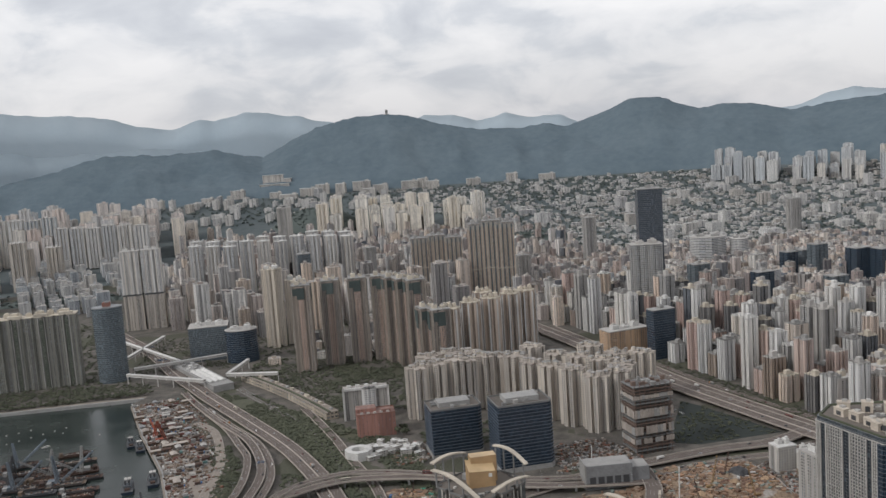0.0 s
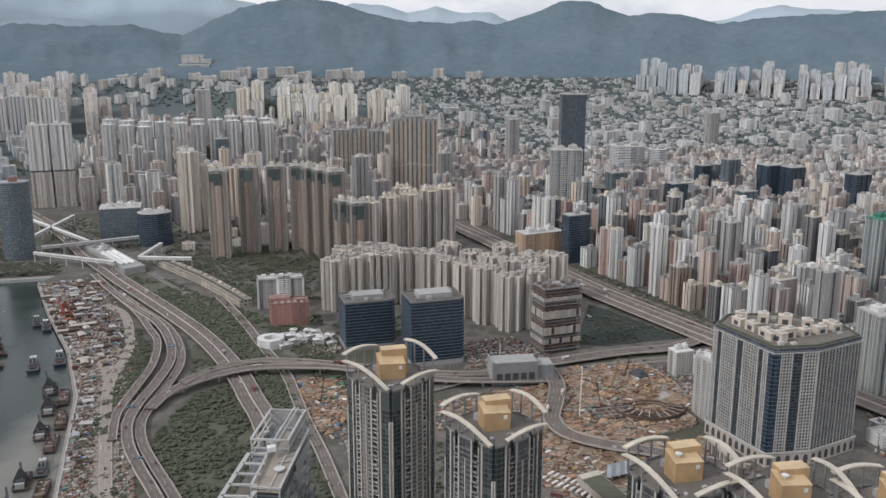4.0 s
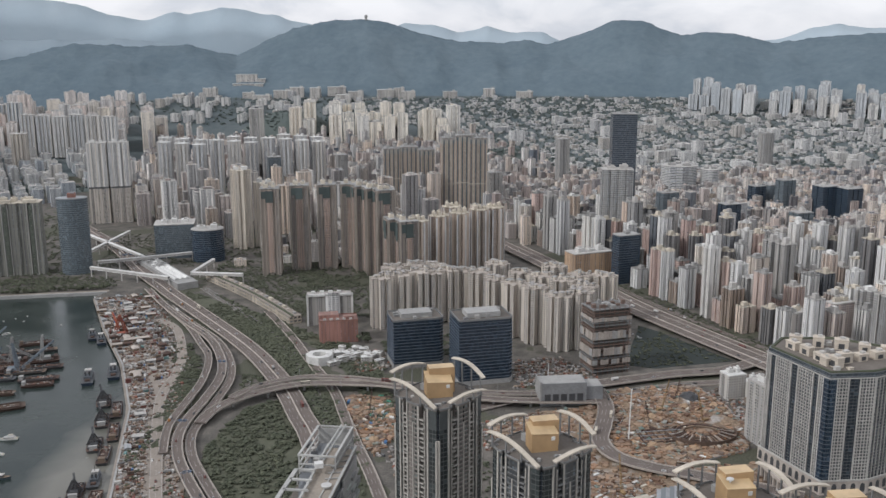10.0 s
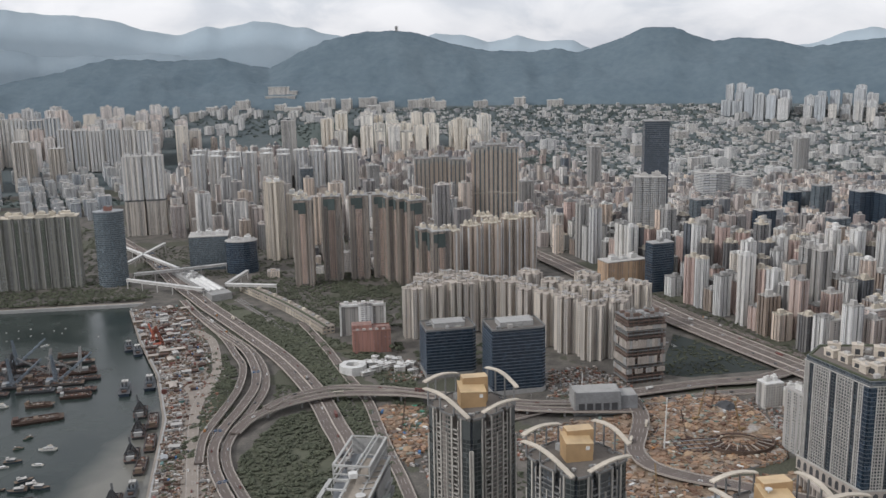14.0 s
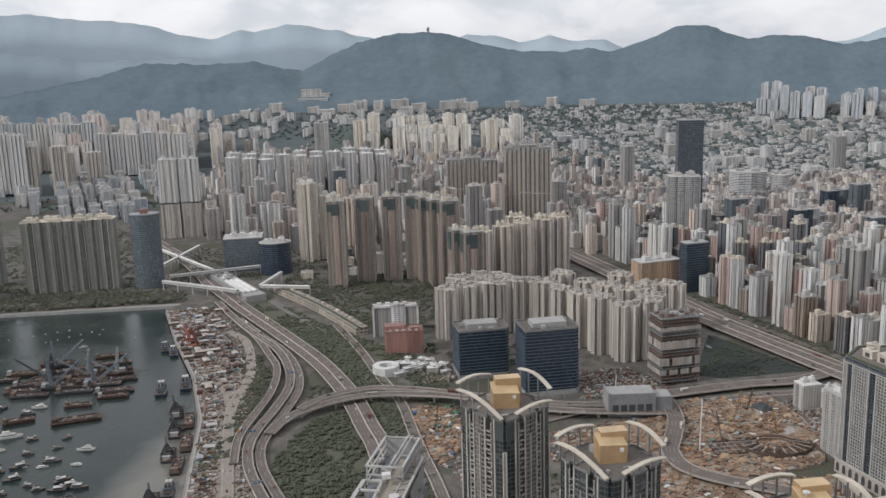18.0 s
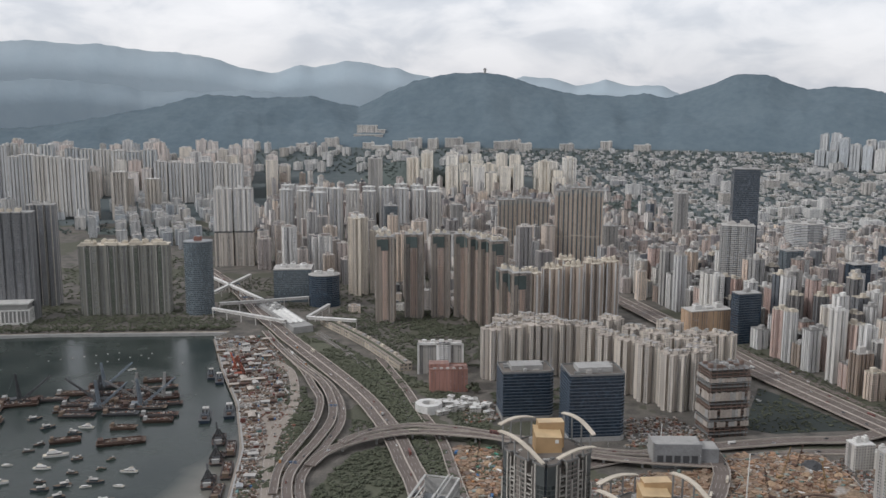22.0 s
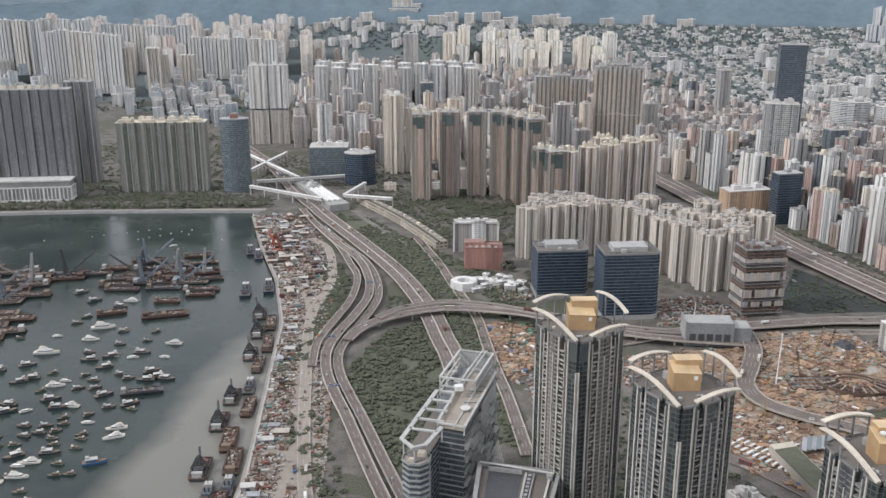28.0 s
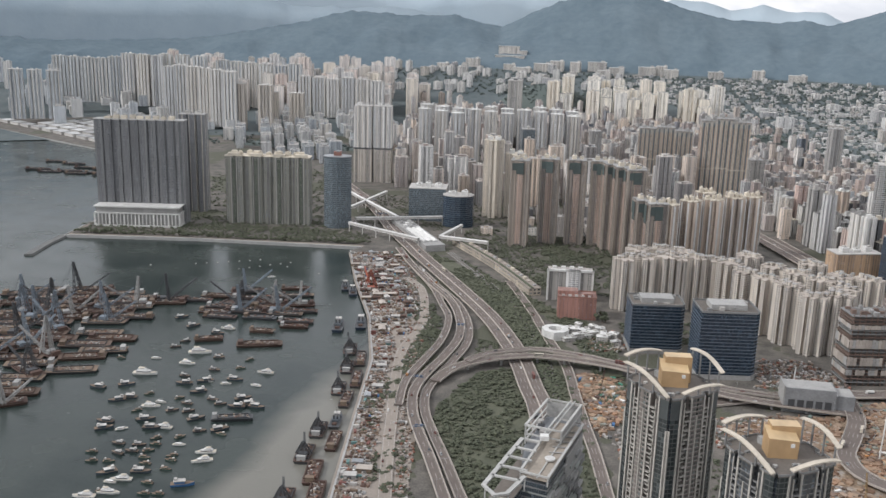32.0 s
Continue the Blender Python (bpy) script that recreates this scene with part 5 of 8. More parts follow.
def framed_roof_block():
    """The glazed block with a white framed roof: a long open frame, a beige deck, an upper open box and an eight-sided drum."""
    cx, cy = -72, 600
    loc = lambda pts: [(x - cx, y - cy) for x, y in pts]
    steel_white = plain("grey_white_steel", (0.47, 0.465, 0.44), 0.6)
    sage = plain("pale_sage_band", (0.33, 0.35, 0.325), 0.75)
    beige = plain("beige_deck", (0.36, 0.315, 0.26), 0.85)
    root = thing("framed_roof_block", pose(cx, cy, 4), "stepped glass block under an open white roof frame", "office block")
    main = loc([(-77, 561), (-59, 557), (-45, 645), (-48, 663), (-74, 667), (-83, 612)])
    low = loc([(-84, 604), (-95, 536), (-87, 525), (-81, 530), (-76, 556), (-74, 603)])
    part("wall", Build().prism(main, 0, 88), [plain_smoke], root, "dark glazed wall")
    part("low_wing", Build().prism(low, 0, 84), [plain_smoke], root, "dark glazed lower wing")
    part("low_wing_roof", Build().prism([(x * 0.98, y * 0.98) for x, y in low], 84.01, 84.3), [ROOFDECK], root)
    for f in range(1, 22):
        z = f * 4.0
        part("floor_band", Build().sweep([(x, y, z) for x, y in main + main[:1]], [(-0.7, 0), (0.7, 0), (0.7, 1.0), (-0.7, 1.0)]), [SLATETRIM if f % 2 else sage], root)
    # louvred bays stepping down the long side
    rnd = random.Random(17)
    a, b = Vector(main[1]), Vector(main[2])
    d = (b - a).normalized()
    ang = math.atan2(d.y, d.x)
    for k in range(7):
        for f in range(9):
            c = a.lerp(b, (k + 0.5) / 7) + Vector((d.y, -d.x)) * rnd.choice((0.6, 1.4, 2.2))
            part("louvred_bay", Build().box(c.x, c.y, 3 + f * 9.2 + (k % 2) * 3, 11.4, 2.6, rnd.choice((2.2, 3.4, 5.0)), ang), [(sage, SLATETRIM, GREY)[(k + f) % 3]], root)
    part("side_screen", Build().box(*(a.lerp(b, 0.72) + Vector((d.y, -d.x)) * 1.2), 66, 42, 1.2, 24, ang), [GREY], root, "grey blank screen wall")
    # long open frame
    z = 95.0
    flat = [(-1.5, 0), (1.5, 0), (1.5, 1.2), (-1.5, 1.2)]
    slim = [(-0.9, 0), (0.9, 0), (0.9, 1.2), (-0.9, 1.2)]
    left = loc([(-70.5, 605), (-84, 607), (-97, 533), (-88, 522.5), (-80.5, 527), (-73.5, 552)])
    frame_ob = part("roof_frame", Build().sweep([(x, y, z) for x, y in left], flat), [steel_white], root, "white steel roof frame")
    # the arcade's inner shade is a dark sheet behind the arches
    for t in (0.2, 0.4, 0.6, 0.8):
        p = Vector(left[1]).lerp(Vector(left[2]), t)
        qy = max(p.y - 2.5, left[5][1] - 8)
        q = Vector((left[0][0] - (left[0][1] - qy) * 0.057 - max(0, left[5][1] - qy) * 0.22, qy))
        part("cross_beam", Build().sweep([(p.x, p.y, z), (q.x, q.y, z)], slim), [steel_white], frame_ob)
    # thin dark strip that paints the shaded slot inside the frame
    part("inner_rail", Build().sweep([(x * 0.97 + 0.5, y * 0.97, z - 0.9) for x, y in left[1:5]], [(-0.3, 0), (0.3, 0), (0.3, 0.6), (-0.3, 0.6)]), [DARK], frame_ob)
    for x, y in left[1:]:
        part("post", Build().box(x * 0.97, y * 0.97, 84, 0.9, 0.9, z - 84), [steel_white], frame_ob)
    # deck with its own edge frame
    deck = loc([(-77.5, 559.5), (-58.5, 555.5), (-44.5, 645), (-65, 650)])
    part("deck", Build().prism([(x * 0.98, y * 0.98) for x, y in deck], 91, 92.6), [beige], root, "beige roof deck")
    edge = part("deck_frame", Build().sweep([(x, y, 94.4) for x, y in deck + deck[:1]], slim), [steel_white], root, "white steel deck edge")
    part("deck_rail", Build().sweep([(deck[0][0] * 0.4 + deck[1][0] * 0.6, deck[0][1] * 0.4 + deck[1][1] * 0.6, 92.7), (deck[3][0] * 0.4 + deck[2][0] * 0.6, deck[3][1] * 0.4 + deck[2][1] * 0.6, 92.7)], [(-0.5, 0), (0.5, 0), (0.5, 0.6), (-0.5, 0.6)]), [steel_white], edge)
    for x, y in deck:
        part("post", Build().box(x * 0.98, y * 0.98, 88, 1.0, 1.0, 6.4), [steel_white], edge)
    for k in range(5):
        p = Vector(deck[1]).lerp(Vector(deck[2]), 0.45 + 0.1 * k)
        part("deck_slat", Build().box(p.x - 6, p.y + 1, 93, 10, 1.0, 0.5, 0.15), [GREY], edge)
    # upper open box
    upper = loc([(-83, 615), (-74, 666), (-48, 662), (-57, 611)])
    up = part("upper_frame", Build().sweep([(x, y, 102) for x, y in upper + upper[:1]], slim), [steel_white], root, "white steel roof frame")
    for zz in (95.5, 90):
        part("upper_frame_rail", Build().sweep([(x, y, zz) for x, y in upper + upper[:1]], [(-0.6, 0), (0.6, 0), (0.6, 1.0), (-0.6, 1.0)]), [steel_white], up)
    for x, y in upper:
        part("post", Build().box(x, y, 88, 1.1, 1.1, 14), [steel_white], up)
    for p, q in ((upper[1], upper[2]), (upper[2], upper[3])):
        part("screen", Build().sweep([(p[0] * 0.98, p[1] * 0.98, 89), (q[0] * 0.98, q[1] * 0.98, 89)], [(-0.2, 0), (0.2, 0), (0.2, 12.8), (-0.2, 12.8)]), [GREY], up, "grey plant screen")
    for k in range(5):
        part("plant_unit", Build().box(2 - 2.6 * k, 24 + 9 * k, 88.3, 5, 4.5, 3.4), [PALE if k % 2 else DARK], root)
    # maintenance gantry
    for o in (-1.6, 1.6):
        part("gantry_beam", Build().tube((4 + o, 6, 100), (17 + o, 66, 103), 0.7, 6), [steel_white], up)
    part("gantry_head", Build().box(4, 5, 98, 6, 5, 3.4, 0.2), [WHITE], up)
    for k in range(7):
        part("gantry_tie", Build().box(5.4 + 1.7 * k, 12 + 8 * k, 100.4 + 0.4 * k, 3.4, 0.5, 0.5, 0.2), [STEEL], up)
    # drum
    oct8 = lambda r: [(r * math.cos(k * math.pi / 4 + 0.39) - 15, r * math.sin(k * math.pi / 4 + 0.39) - 69) for k in range(8)]
    part("drum", Build().prism(oct8(9.2), 0, 83), [plain_smoke], root)
    for f in range(1, 20):
        part("drum_band", Build().prism(oct8(9.7), f * 4.2 - 0.4, f * 4.2 + 0.9), [sage], root)
    ledge = oct8(9.6)
    part("drum_parapet", Build().sweep([(x, y, 83) for x, y in ledge + ledge[:1]], [(-0.3, 0), (0.3, 0), (0.3, 1.6), (-0.3, 1.6)]), [sage], root)
    part("drum_roof", Build().prism(oct8(8.8), 83.01, 83.3), [beige], root)
    part("drum_house", Build().box(-12, -66, 83.3, 5, 5, 3.5).box(-18, -72, 83.3, 3, 3, 1.6), [CREAM], root)
    dish = thing("roof_dish", pose(-61, 584, 96.6), "white round dish on the roof deck", "dish")
    part("bowl", Build().prism([(3.2 * math.cos(k * math.pi / 8), 3.2 * math.sin(k * math.pi / 8)) for k in range(16)], 1.0, 2.4, grow=1.15, base=True), [WHITE], dish)
    part("mount", Build().tube((0, 0, 0), (0, 0, 1.2), 0.6, 8), [STEEL], dish)


framed_roof_block()


def sunken_roof_block():
    root = thing("sunken_roof_block", pose(-18, 515, 4), "dark low block with a grey-edged sunken roof", "office block")
    ring = [(-31, 53), (23, 48), (15, -17), (-30, -12)]
    rim = plain("grey_roof_rim", (0.36, 0.365, 0.355), 0.75)
    part("wall", Build().prism(ring, 0, 60), [plain_smoke], root)
    part("roof", Build().prism([(x * 0.96, y * 0.96) for x, y in ring], 60.01, 60.2), [ROOFDECK], root)
    part("roof_frame", Build().sweep([(x, y, 60.2) for x, y in ring + ring[:1]], [(-1.6, 0), (1.6, 0), (1.6, 2.2), (-1.6, 2.2)]), [rim], root, "grey roof edge frame")
    a, b, c, d = (Vector(p) for p in ring)
    mid = lambda u, v: a.lerp(b, u).lerp(d.lerp(c, u), v)
    sweep_mid = lambda pts, z, w, h: Build().sweep([(mid(u, v).x, mid(u, v).y, z) for u, v in pts], [(-w, 0), (w, 0), (w, h), (-w, h)])
    # nothing is sunk here: a dark slab on the roof paints a well's shade
    part("well_floor", Build().prism([tuple(mid(u, v)) for u, v in ((0.12, 0.1), (0.12, 0.78), (0.55, 0.78), (0.55, 0.1))], 60.3, 60.5), [DARK], root, "dark slab painting the shade of a roof well")
    part("well_screen", sweep_mid(((0.12, 0.1), (0.55, 0.1)), 60.3, 0.4, 3.4), [GREY], root)
    for k, (u, w) in enumerate(((0.6, 0.8), (0.7, 0.5), (0.9, 0.7))):
        part("roof_rail", sweep_mid(((u, 0.08), (u, 0.85), (0.15, 0.87 + 0.03 * k)), 60.6, w, 1.0), [rim if k % 2 else PALE], root)
    for k in range(9):
        p = mid(0.65, 0.12 + 0.075 * k)
        part("louvre", Build().box(p.x, p.y, 60.6, 2.2, 3.0, 0.9, -0.1), [STEEL], root)
    part("gantry_beam", Build().tube((*mid(0.0, 0.02), 63.5), (*mid(0.95, 0.1), 64), 0.6, 6), [PALE], root)
    p = mid(0.9, 0.12)
    part("gantry_box", Build().box(p.x, p.y, 60.5, 4, 6, 3.5), [GREY], root)
    for u in (0.05, 0.2):
        p = mid(u, 0.95)
        part("roof_tank", Build().tube((p.x, p.y, 60.2), (p.x, p.y, 62.4), 2.0, 12), [PALE], root)


sunken_roof_block()
tower("street_block", "grey-green block with rows of square windows", 132, 590, 30, rect(30, 24), 34, facade("street_block_wall", [(0.36, 0.37, 0.35), (0.38, 0.385, 0.365)], bay=4, wide=0.5, tall=0.5), (GREY, PALE), None, "", 3, seed=308, category="building")
tower("plant_block", "small white and grey rooftop plant block", 32, 492, 10, rect(16, 20), 70, GREYWALL, (WHITE, WHITE), None, "", 2, seed=305, category="building")


# ---- offices and works behind the flyover ----
def slatted_office(x, y, rot, w, d, h, seed, label):
    root = thing("office_block", pose(x, y, 4, 0, 0, rot), label, "office block", "government offices")
    c = 5
    ring = [(-w / 2, -d / 2), (w / 2 - c, -d / 2), (w / 2, -d / 2 + c), (w / 2, d / 2), (-w / 2, d / 2)]
    part("wall", Build().prism(ring, 0, h), [NAVY], root)
    for f in range(2, int(h / 3.9)):
        part("louvre_band", Build().sweep([(px * 1.012, py * 1.012, f * 3.9) for px, py in ring + ring[:1]], [(-0.45, 0), (0.45, 0), (0.45, 0.7), (-0.45, 0.7)]), [plain_steel_blue], root)
    part("base", Build().prism([(px * 1.03, py * 1.03) for px, py in ring], 0, 5.5), [GREY], root)
    part("roof", Build().prism([(px * 0.97, py * 0.97) for px, py in ring], h + 0.01, h + 0.3), [ROOFDECK], root)
    part("parapet", Build().sweep([(px, py, h) for px, py in ring + ring[:1]], [(-0.4, 0), (0.4, 0), (0.4, 2.2), (-0.4, 2.2)]), [SLATETRIM], root)
    rnd = random.Random(seed)
    part("plant_room", Build().box(0, 0, h + 0.3, w * 0.62, d * 0.5, 6), [GREY], root)
    for i in range(9):
        part("plant_unit", Build().box(rnd.uniform(-0.38, 0.38) * w, rnd.uniform(-0.36, 0.36) * d, h + 0.3, rnd.uniform(3, 8), rnd.uniform(3, 6), rnd.uniform(1.5, 5)), [(PALE, SLATETRIM, GREY)[i % 3]], root)


plain_steel_blue = plain("blue_grey_louvre", (0.105, 0.13, 0.165), 0.5, 0.2, spread=0.1)
slatted_office(0, 1100, 12, 62, 44, 59, 1, "dark blue glass office block with rooftop plant")
slatted_office(77, 1040, 12, 64, 46, 77, 2, "taller dark blue glass office block with louvred sides")


def works_block():
    """The concrete frame under construction, partly wrapped in white sheets."""
    root = thing("unfinished_block", pose(228, 1062, 4, 0, 0, 15), "unfinished brown concrete block with white sheeting", "building")
    w, d, h = 50, 34, 82
    works_brown = plain("brown_formwork", (0.19, 0.135, 0.11), 0.9)
    part("core", Build().box(0, 0, 0, w - 8, d - 8, h - 1), [plain("dark_raw_concrete", (0.16, 0.15, 0.14), 0.9)], root)
    for f in range(1, 21):
        part("floor_slab", Build().box(0, 0, f * 4.0, w, d, 0.9), [works_brown if f % 5 > 1 else SLATETRIM], root)
    rnd = random.Random(5)
    for z0, z1, face in ((13, 19, 0), (24, 33.5, 0), (44, 54, 0), (66, 70.5, 0), (13, 19, 1), (24, 33.5, 1), (44, 54, 1), (66, 70.5, 1)):
        n = 14 if face == 0 else 9
        run = w if face == 0 else d
        for i in range(n):
            u = -run / 2 + run * (i + 0.5) / n
            px, py, a = (u, -d / 2 - 0.4, 0) if face == 0 else (-w / 2 - 0.4, u, math.pi / 2)
            if rnd.random() < 0.1:
                continue
            part("sheet", Build().box(px, py, z0, run / n - 0.3, 0.3, z1 - z0 + rnd.uniform(-0.5, 0.5), a), [KERB if rnd.random() < 0.7 else GREY], root)
    for i in range(8):
        for s in (-1, 1):
            part("column", Build().box(-w / 2 + 2 + i * 6.5, s * (d / 2 - 1), 0, 1, 1, h), [works_brown], root)
    for i in range(14):
        part("roof_clutter", Build().box(rnd.uniform(-22, 22), rnd.uniform(-14, 14), h - 1, rnd.uniform(3, 7), rnd.uniform(2, 5), rnd.uniform(1.5, 5)), [GREY if i % 2 else works_brown], root)


works_block()


def brick_block():
    root = thing("brick_block", pose(-102, 1190, 4, 0, 0, 8), "low red brick building with a stepped flat roof", "building")
    part("wall", Build().box(0, 0, 0, 50, 30, 30).box(-12, 6, 30, 26, 18, 5).box(14, -4, 30, 12, 10, 4), [facade("brick_wall", [(0.33, 0.175, 0.14), (0.35, 0.185, 0.15)], bay=5, wide=0.3, tall=0.3, roof=(0.27, 0.17, 0.145))], root)
    part("parapet", Build().sweep([(x, y, 30) for x, y in ((-25, -15), (25, -15), (25, 15), (-25, 15), (-25, -15))], [(-0.4, 0), (0.4, 0), (0.4, 1.3), (-0.4, 1.3)]), [BRICK], root)
    for i in range(5):
        part("roof_unit", Build().box(-18 + 8.5 * i, -9, 30, 4, 3, 2.2), [PALE], root)
    root = thing("white_frame_block", pose(-120, 1268, 4, 0, 0, 8), "grey block with a tall white framed bay", "building")
    part("wall", Build().box(0, 0, 0, 62, 24, 42), [GREYWALL], root)
    part("bay", Build().box(4, -12.5, 6, 20, 3, 40), [facade("slotted_bay", [(0.7, 0.7, 0.68), (0.72, 0.71, 0.69)], bay=5, wide=0.8, tall=0.4)], root, "white slotted bay")
    for x in (-31, 31):
        part("frame_post", Build().box(x, -12.5, 0, 2.5, 3, 45), [WHITE], root)
    part("frame_beam", Build().box(0, -12.5, 42, 65, 3, 3), [WHITE], root)
    for i in range(4):
        part("roof_unit", Build().box(-22 + 12 * i, 3, 42, 6, 5, 3.4), [WHITE], root)


brick_block()


def vent_building():
    root = thing("vent_building", pose(166, 962, 4, 0, 0, 4), "grey windowless ventilation building with a raised end", "building")
    part("wall", Build().box(-6, 0, 0, 50, 26, 26).box(28, 2, 0, 20, 24, 20), [plain("slate_render", (0.23, 0.235, 0.24), 0.85)], root)
    # dark panels on the closed wall paint the shade inside the openings
    for i in range(5):
        part("opening", Build().box(-24 + 9 * i, -13.1, 3, 6.5, 0.5, 11), [DARK], root)
    part("roof", Build().box(-6, 0, 26.01, 48, 24, 0.3).box(28, 2, 20.01, 19, 22, 0.3), [GREY], root)
    part("fin_wall", Build().box(-31.6, 0, 0, 1.6, 27, 28), [GREY], root)
    tower("white_block", "white walk-up block with stepped roof", 352, 968, 15, rect(22, 18), 28, LOWCITY, (WHITE, WHITE), None, "", 2, seed=306, category="building")
    tower("white_block", "white low block beside it", 375, 962, 15, rect(20, 16), 21, LOWCITY, (WHITE, WHITE), None, "", 2, seed=307, category="building")


vent_building()


def low_white_sheds():
    rnd = random.Random(31)
    for i in range(26):
        x, y = -108 + rnd.uniform(0, 88), 1085 + rnd.uniform(0, 58)
        w, d, h = rnd.uniform(7, 15), rnd.uniform(6, 10), rnd.uniform(4, 8)
        root = thing("low_shed", pose(x, y, 4, 0, 0, rnd.choice((8, 35, -20))), "low white flat-roofed shed", "shed", "white sheds")
        part("wall", Build().box(0, 0, 0, w, d, h), [LOWCITY], root)
        part("roof", Build().box(0, 0, h, w + 0.6, d + 0.6, 0.5), [WHITE], root)
        part("roof_unit", Build().box(w * 0.2, 0, h + 0.5, w * 0.3, d * 0.4, 1.5), [PALE], root)
    root = thing("octagon_hall", pose(-118, 1100, 4), "white eight-sided hall with an open court", "hall")
    ring = [(13 * math.cos(k * math.pi / 4), 13 * math.sin(k * math.pi / 4), 0) for k in range(9)]
    part("wall", Build().sweep(ring, [(-4, 0), (4, 0), (4, 11), (-4, 11)]), [WHITE], root)
    part("court", Build().prism([(p[0] * 0.6, p[1] * 0.6) for p in ring[:8]], 0.1, 1), [WOODS], root)


low_white_sheds()

# ---- harbour ----
def hull(l, w, h, sheer=0.35, square=False):
    """A boat's hull: pointed bow, flat stern, flared sides, with a deck."""
    b = Build()
    ws = [0.5, 0.5, 0.48, 0.36, 0.17, 0.0] if not square else [0.44, 0.5, 0.5, 0.5, 0.48, 0.42]
    xs = [-0.5, -0.3, 0.1, 0.3, 0.43, 0.5]
    rings = []
    for x, k in zip(xs, ws):
        z = h * (1 + sheer * max(0, x) * 1.6)
        rings.append([(x * l * 0.94, -k * w * 0.75, -0.5), (x * l, -k * w, z), (x * l, k * w, z), (x * l * 0.94, k * w * 0.75, -0.5)])
    n = len(b.v)
    for r in rings:
        b.v += r
    for i in range(len(rings) - 1):
        for j in range(3):
            a = i * 4 + j
            b.f.append((a, a + 4, a + 5, a + 1))
            b.m.append(1 if j == 1 else 0)
    b.f.append((0, 1, 2, 3))
    b.f.append((20, 23, 22, 21))
    b.m += [0, 0]
    return b


def yacht(l, decks=2):
    w, h = l * 0.27, l * 0.085
    root = thing("motor_yacht", pose(0, 0, 0), "white motor yacht moored in the harbour", "boat", "white yachts")
    part("hull", hull(l, w, h), [WHITE, CREAM], root)
    cabin = part("cabin", Build().prism([(-l * 0.36, -w * 0.38), (l * 0.12, -w * 0.38), (l * 0.24, -w * 0.2), (l * 0.24, w * 0.2), (l * 0.12, w * 0.38), (-l * 0.36, w * 0.38)], h, h + l * 0.09, grow=0.94), [WHITE], root)
    part("window_band", Build().prism([(-l * 0.33, -w * 0.385), (l * 0.115, -w * 0.385), (l * 0.235, -w * 0.2), (l * 0.235, w * 0.2), (l * 0.115, w * 0.385), (-l * 0.33, w * 0.385)], h + l * 0.03, h + l * 0.062, grow=0.985), [PANE], cabin, "dark cabin windows")
    if decks > 1:
        top = part("flybridge", Build().prism([(-l * 0.3, -w * 0.3), (l * 0.02, -w * 0.3), (l * 0.08, 0), (l * 0.02, w * 0.3), (-l * 0.3, w * 0.3)], h + l * 0.09, h + l * 0.15, grow=0.9), [WHITE], root)
        part("canopy", Build().box(-l * 0.14, 0, h + l * 0.19, l * 0.24, w * 0.5, l * 0.012), [CREAM], top)
        part("mast", Build().tube((-l * 0.16, 0, h + l * 0.15), (-l * 0.19, 0, h + l * 0.28), 0.12, 5), [WHITE], top)
    part("rail", Build().sweep([(l * 0.1, -w * 0.44, h * 1.3), (l * 0.32, -w * 0.3, h * 1.45), (l * 0.46, 0, h * 1.6), (l * 0.32, w * 0.3, h * 1.45), (l * 0.1, w * 0.44, h * 1.3)], [(-0.06, 0), (0.06, 0), (0.06, 0.12), (-0.06, 0.12)]), [STEEL], root)
    return root


def sampan(l, col, roof, label):
    w, h = l * 0.33, l * 0.11
    root = thing("work_boat", pose(0, 0, 0), label, "boat", "small work boats")
    part("hull", hull(l, w, h, 0.5), [col, TIMBER], root)
    part("cabin", Build().box(-l * 0.12, 0, h * 0.9, l * 0.42, w * 0.66, l * 0.13), [col], root)
    part("roof", Build().box(-l * 0.12, 0, h * 0.9 + l * 0.13, l * 0.5, w * 0.8, l * 0.025), [roof], root)
    part("wheelhouse", Build().box(-l * 0.28, 0, h * 0.9 + l * 0.155, l * 0.14, w * 0.45, l * 0.1), [PALE], root)
    part("mast", Build().tube((l * 0.12, 0, h), (l * 0.12, 0, h + l * 0.34), 0.1, 5), [DARK], root)
    return root


def tug(l, col):
    w, h = l * 0.3, l * 0.085
    root = thing("tugboat", pose(0, 0, 0), "dark blue-black tug moored beside the quay", "tugboat", "quay tugs")
    part("hull", hull(l, w, h, 0.45), [col, DARK], root)
    part("deckhouse", Build().box(-l * 0.02, 0, h, l * 0.42, w * 0.62, l * 0.075), [plain_tug], root)
    part("wheelhouse", Build().prism([(l * 0.02, -w * 0.24), (l * 0.15, -w * 0.2), (l * 0.15, w * 0.2), (l * 0.02, w * 0.24)], h + l * 0.075, h + l * 0.16), [GREY], root)
    part("wheelhouse_roof", Build().box(l * 0.08, 0, h + l * 0.16, l * 0.17, w * 0.56, 0.4), [PALE], root)
    for s in (-1, 1):
        part("funnel", Build().tube((-l * 0.14, s * w * 0.16, h + l * 0.07), (-l * 0.16, s * w * 0.16, h + l * 0.19), l * 0.022, 8), [DARK], root)
    part("mast", Build().tube((l * 0.03, 0, h + l * 0.16), (l * 0.03, 0, h + l * 0.34), 0.2, 5), [DARK], root)
    part("winch", Build().box(-l * 0.33, 0, h * 0.9, l * 0.1, w * 0.4, l * 0.05), [RUST], root)
    part("deck_cargo", Build().box(l * 0.26, 0, h, l * 0.08, w * 0.4, l * 0.04), [TIMBER], root)
    return root


plain_tug = plain("slate_tug_paint", (0.11, 0.125, 0.14), 0.6)


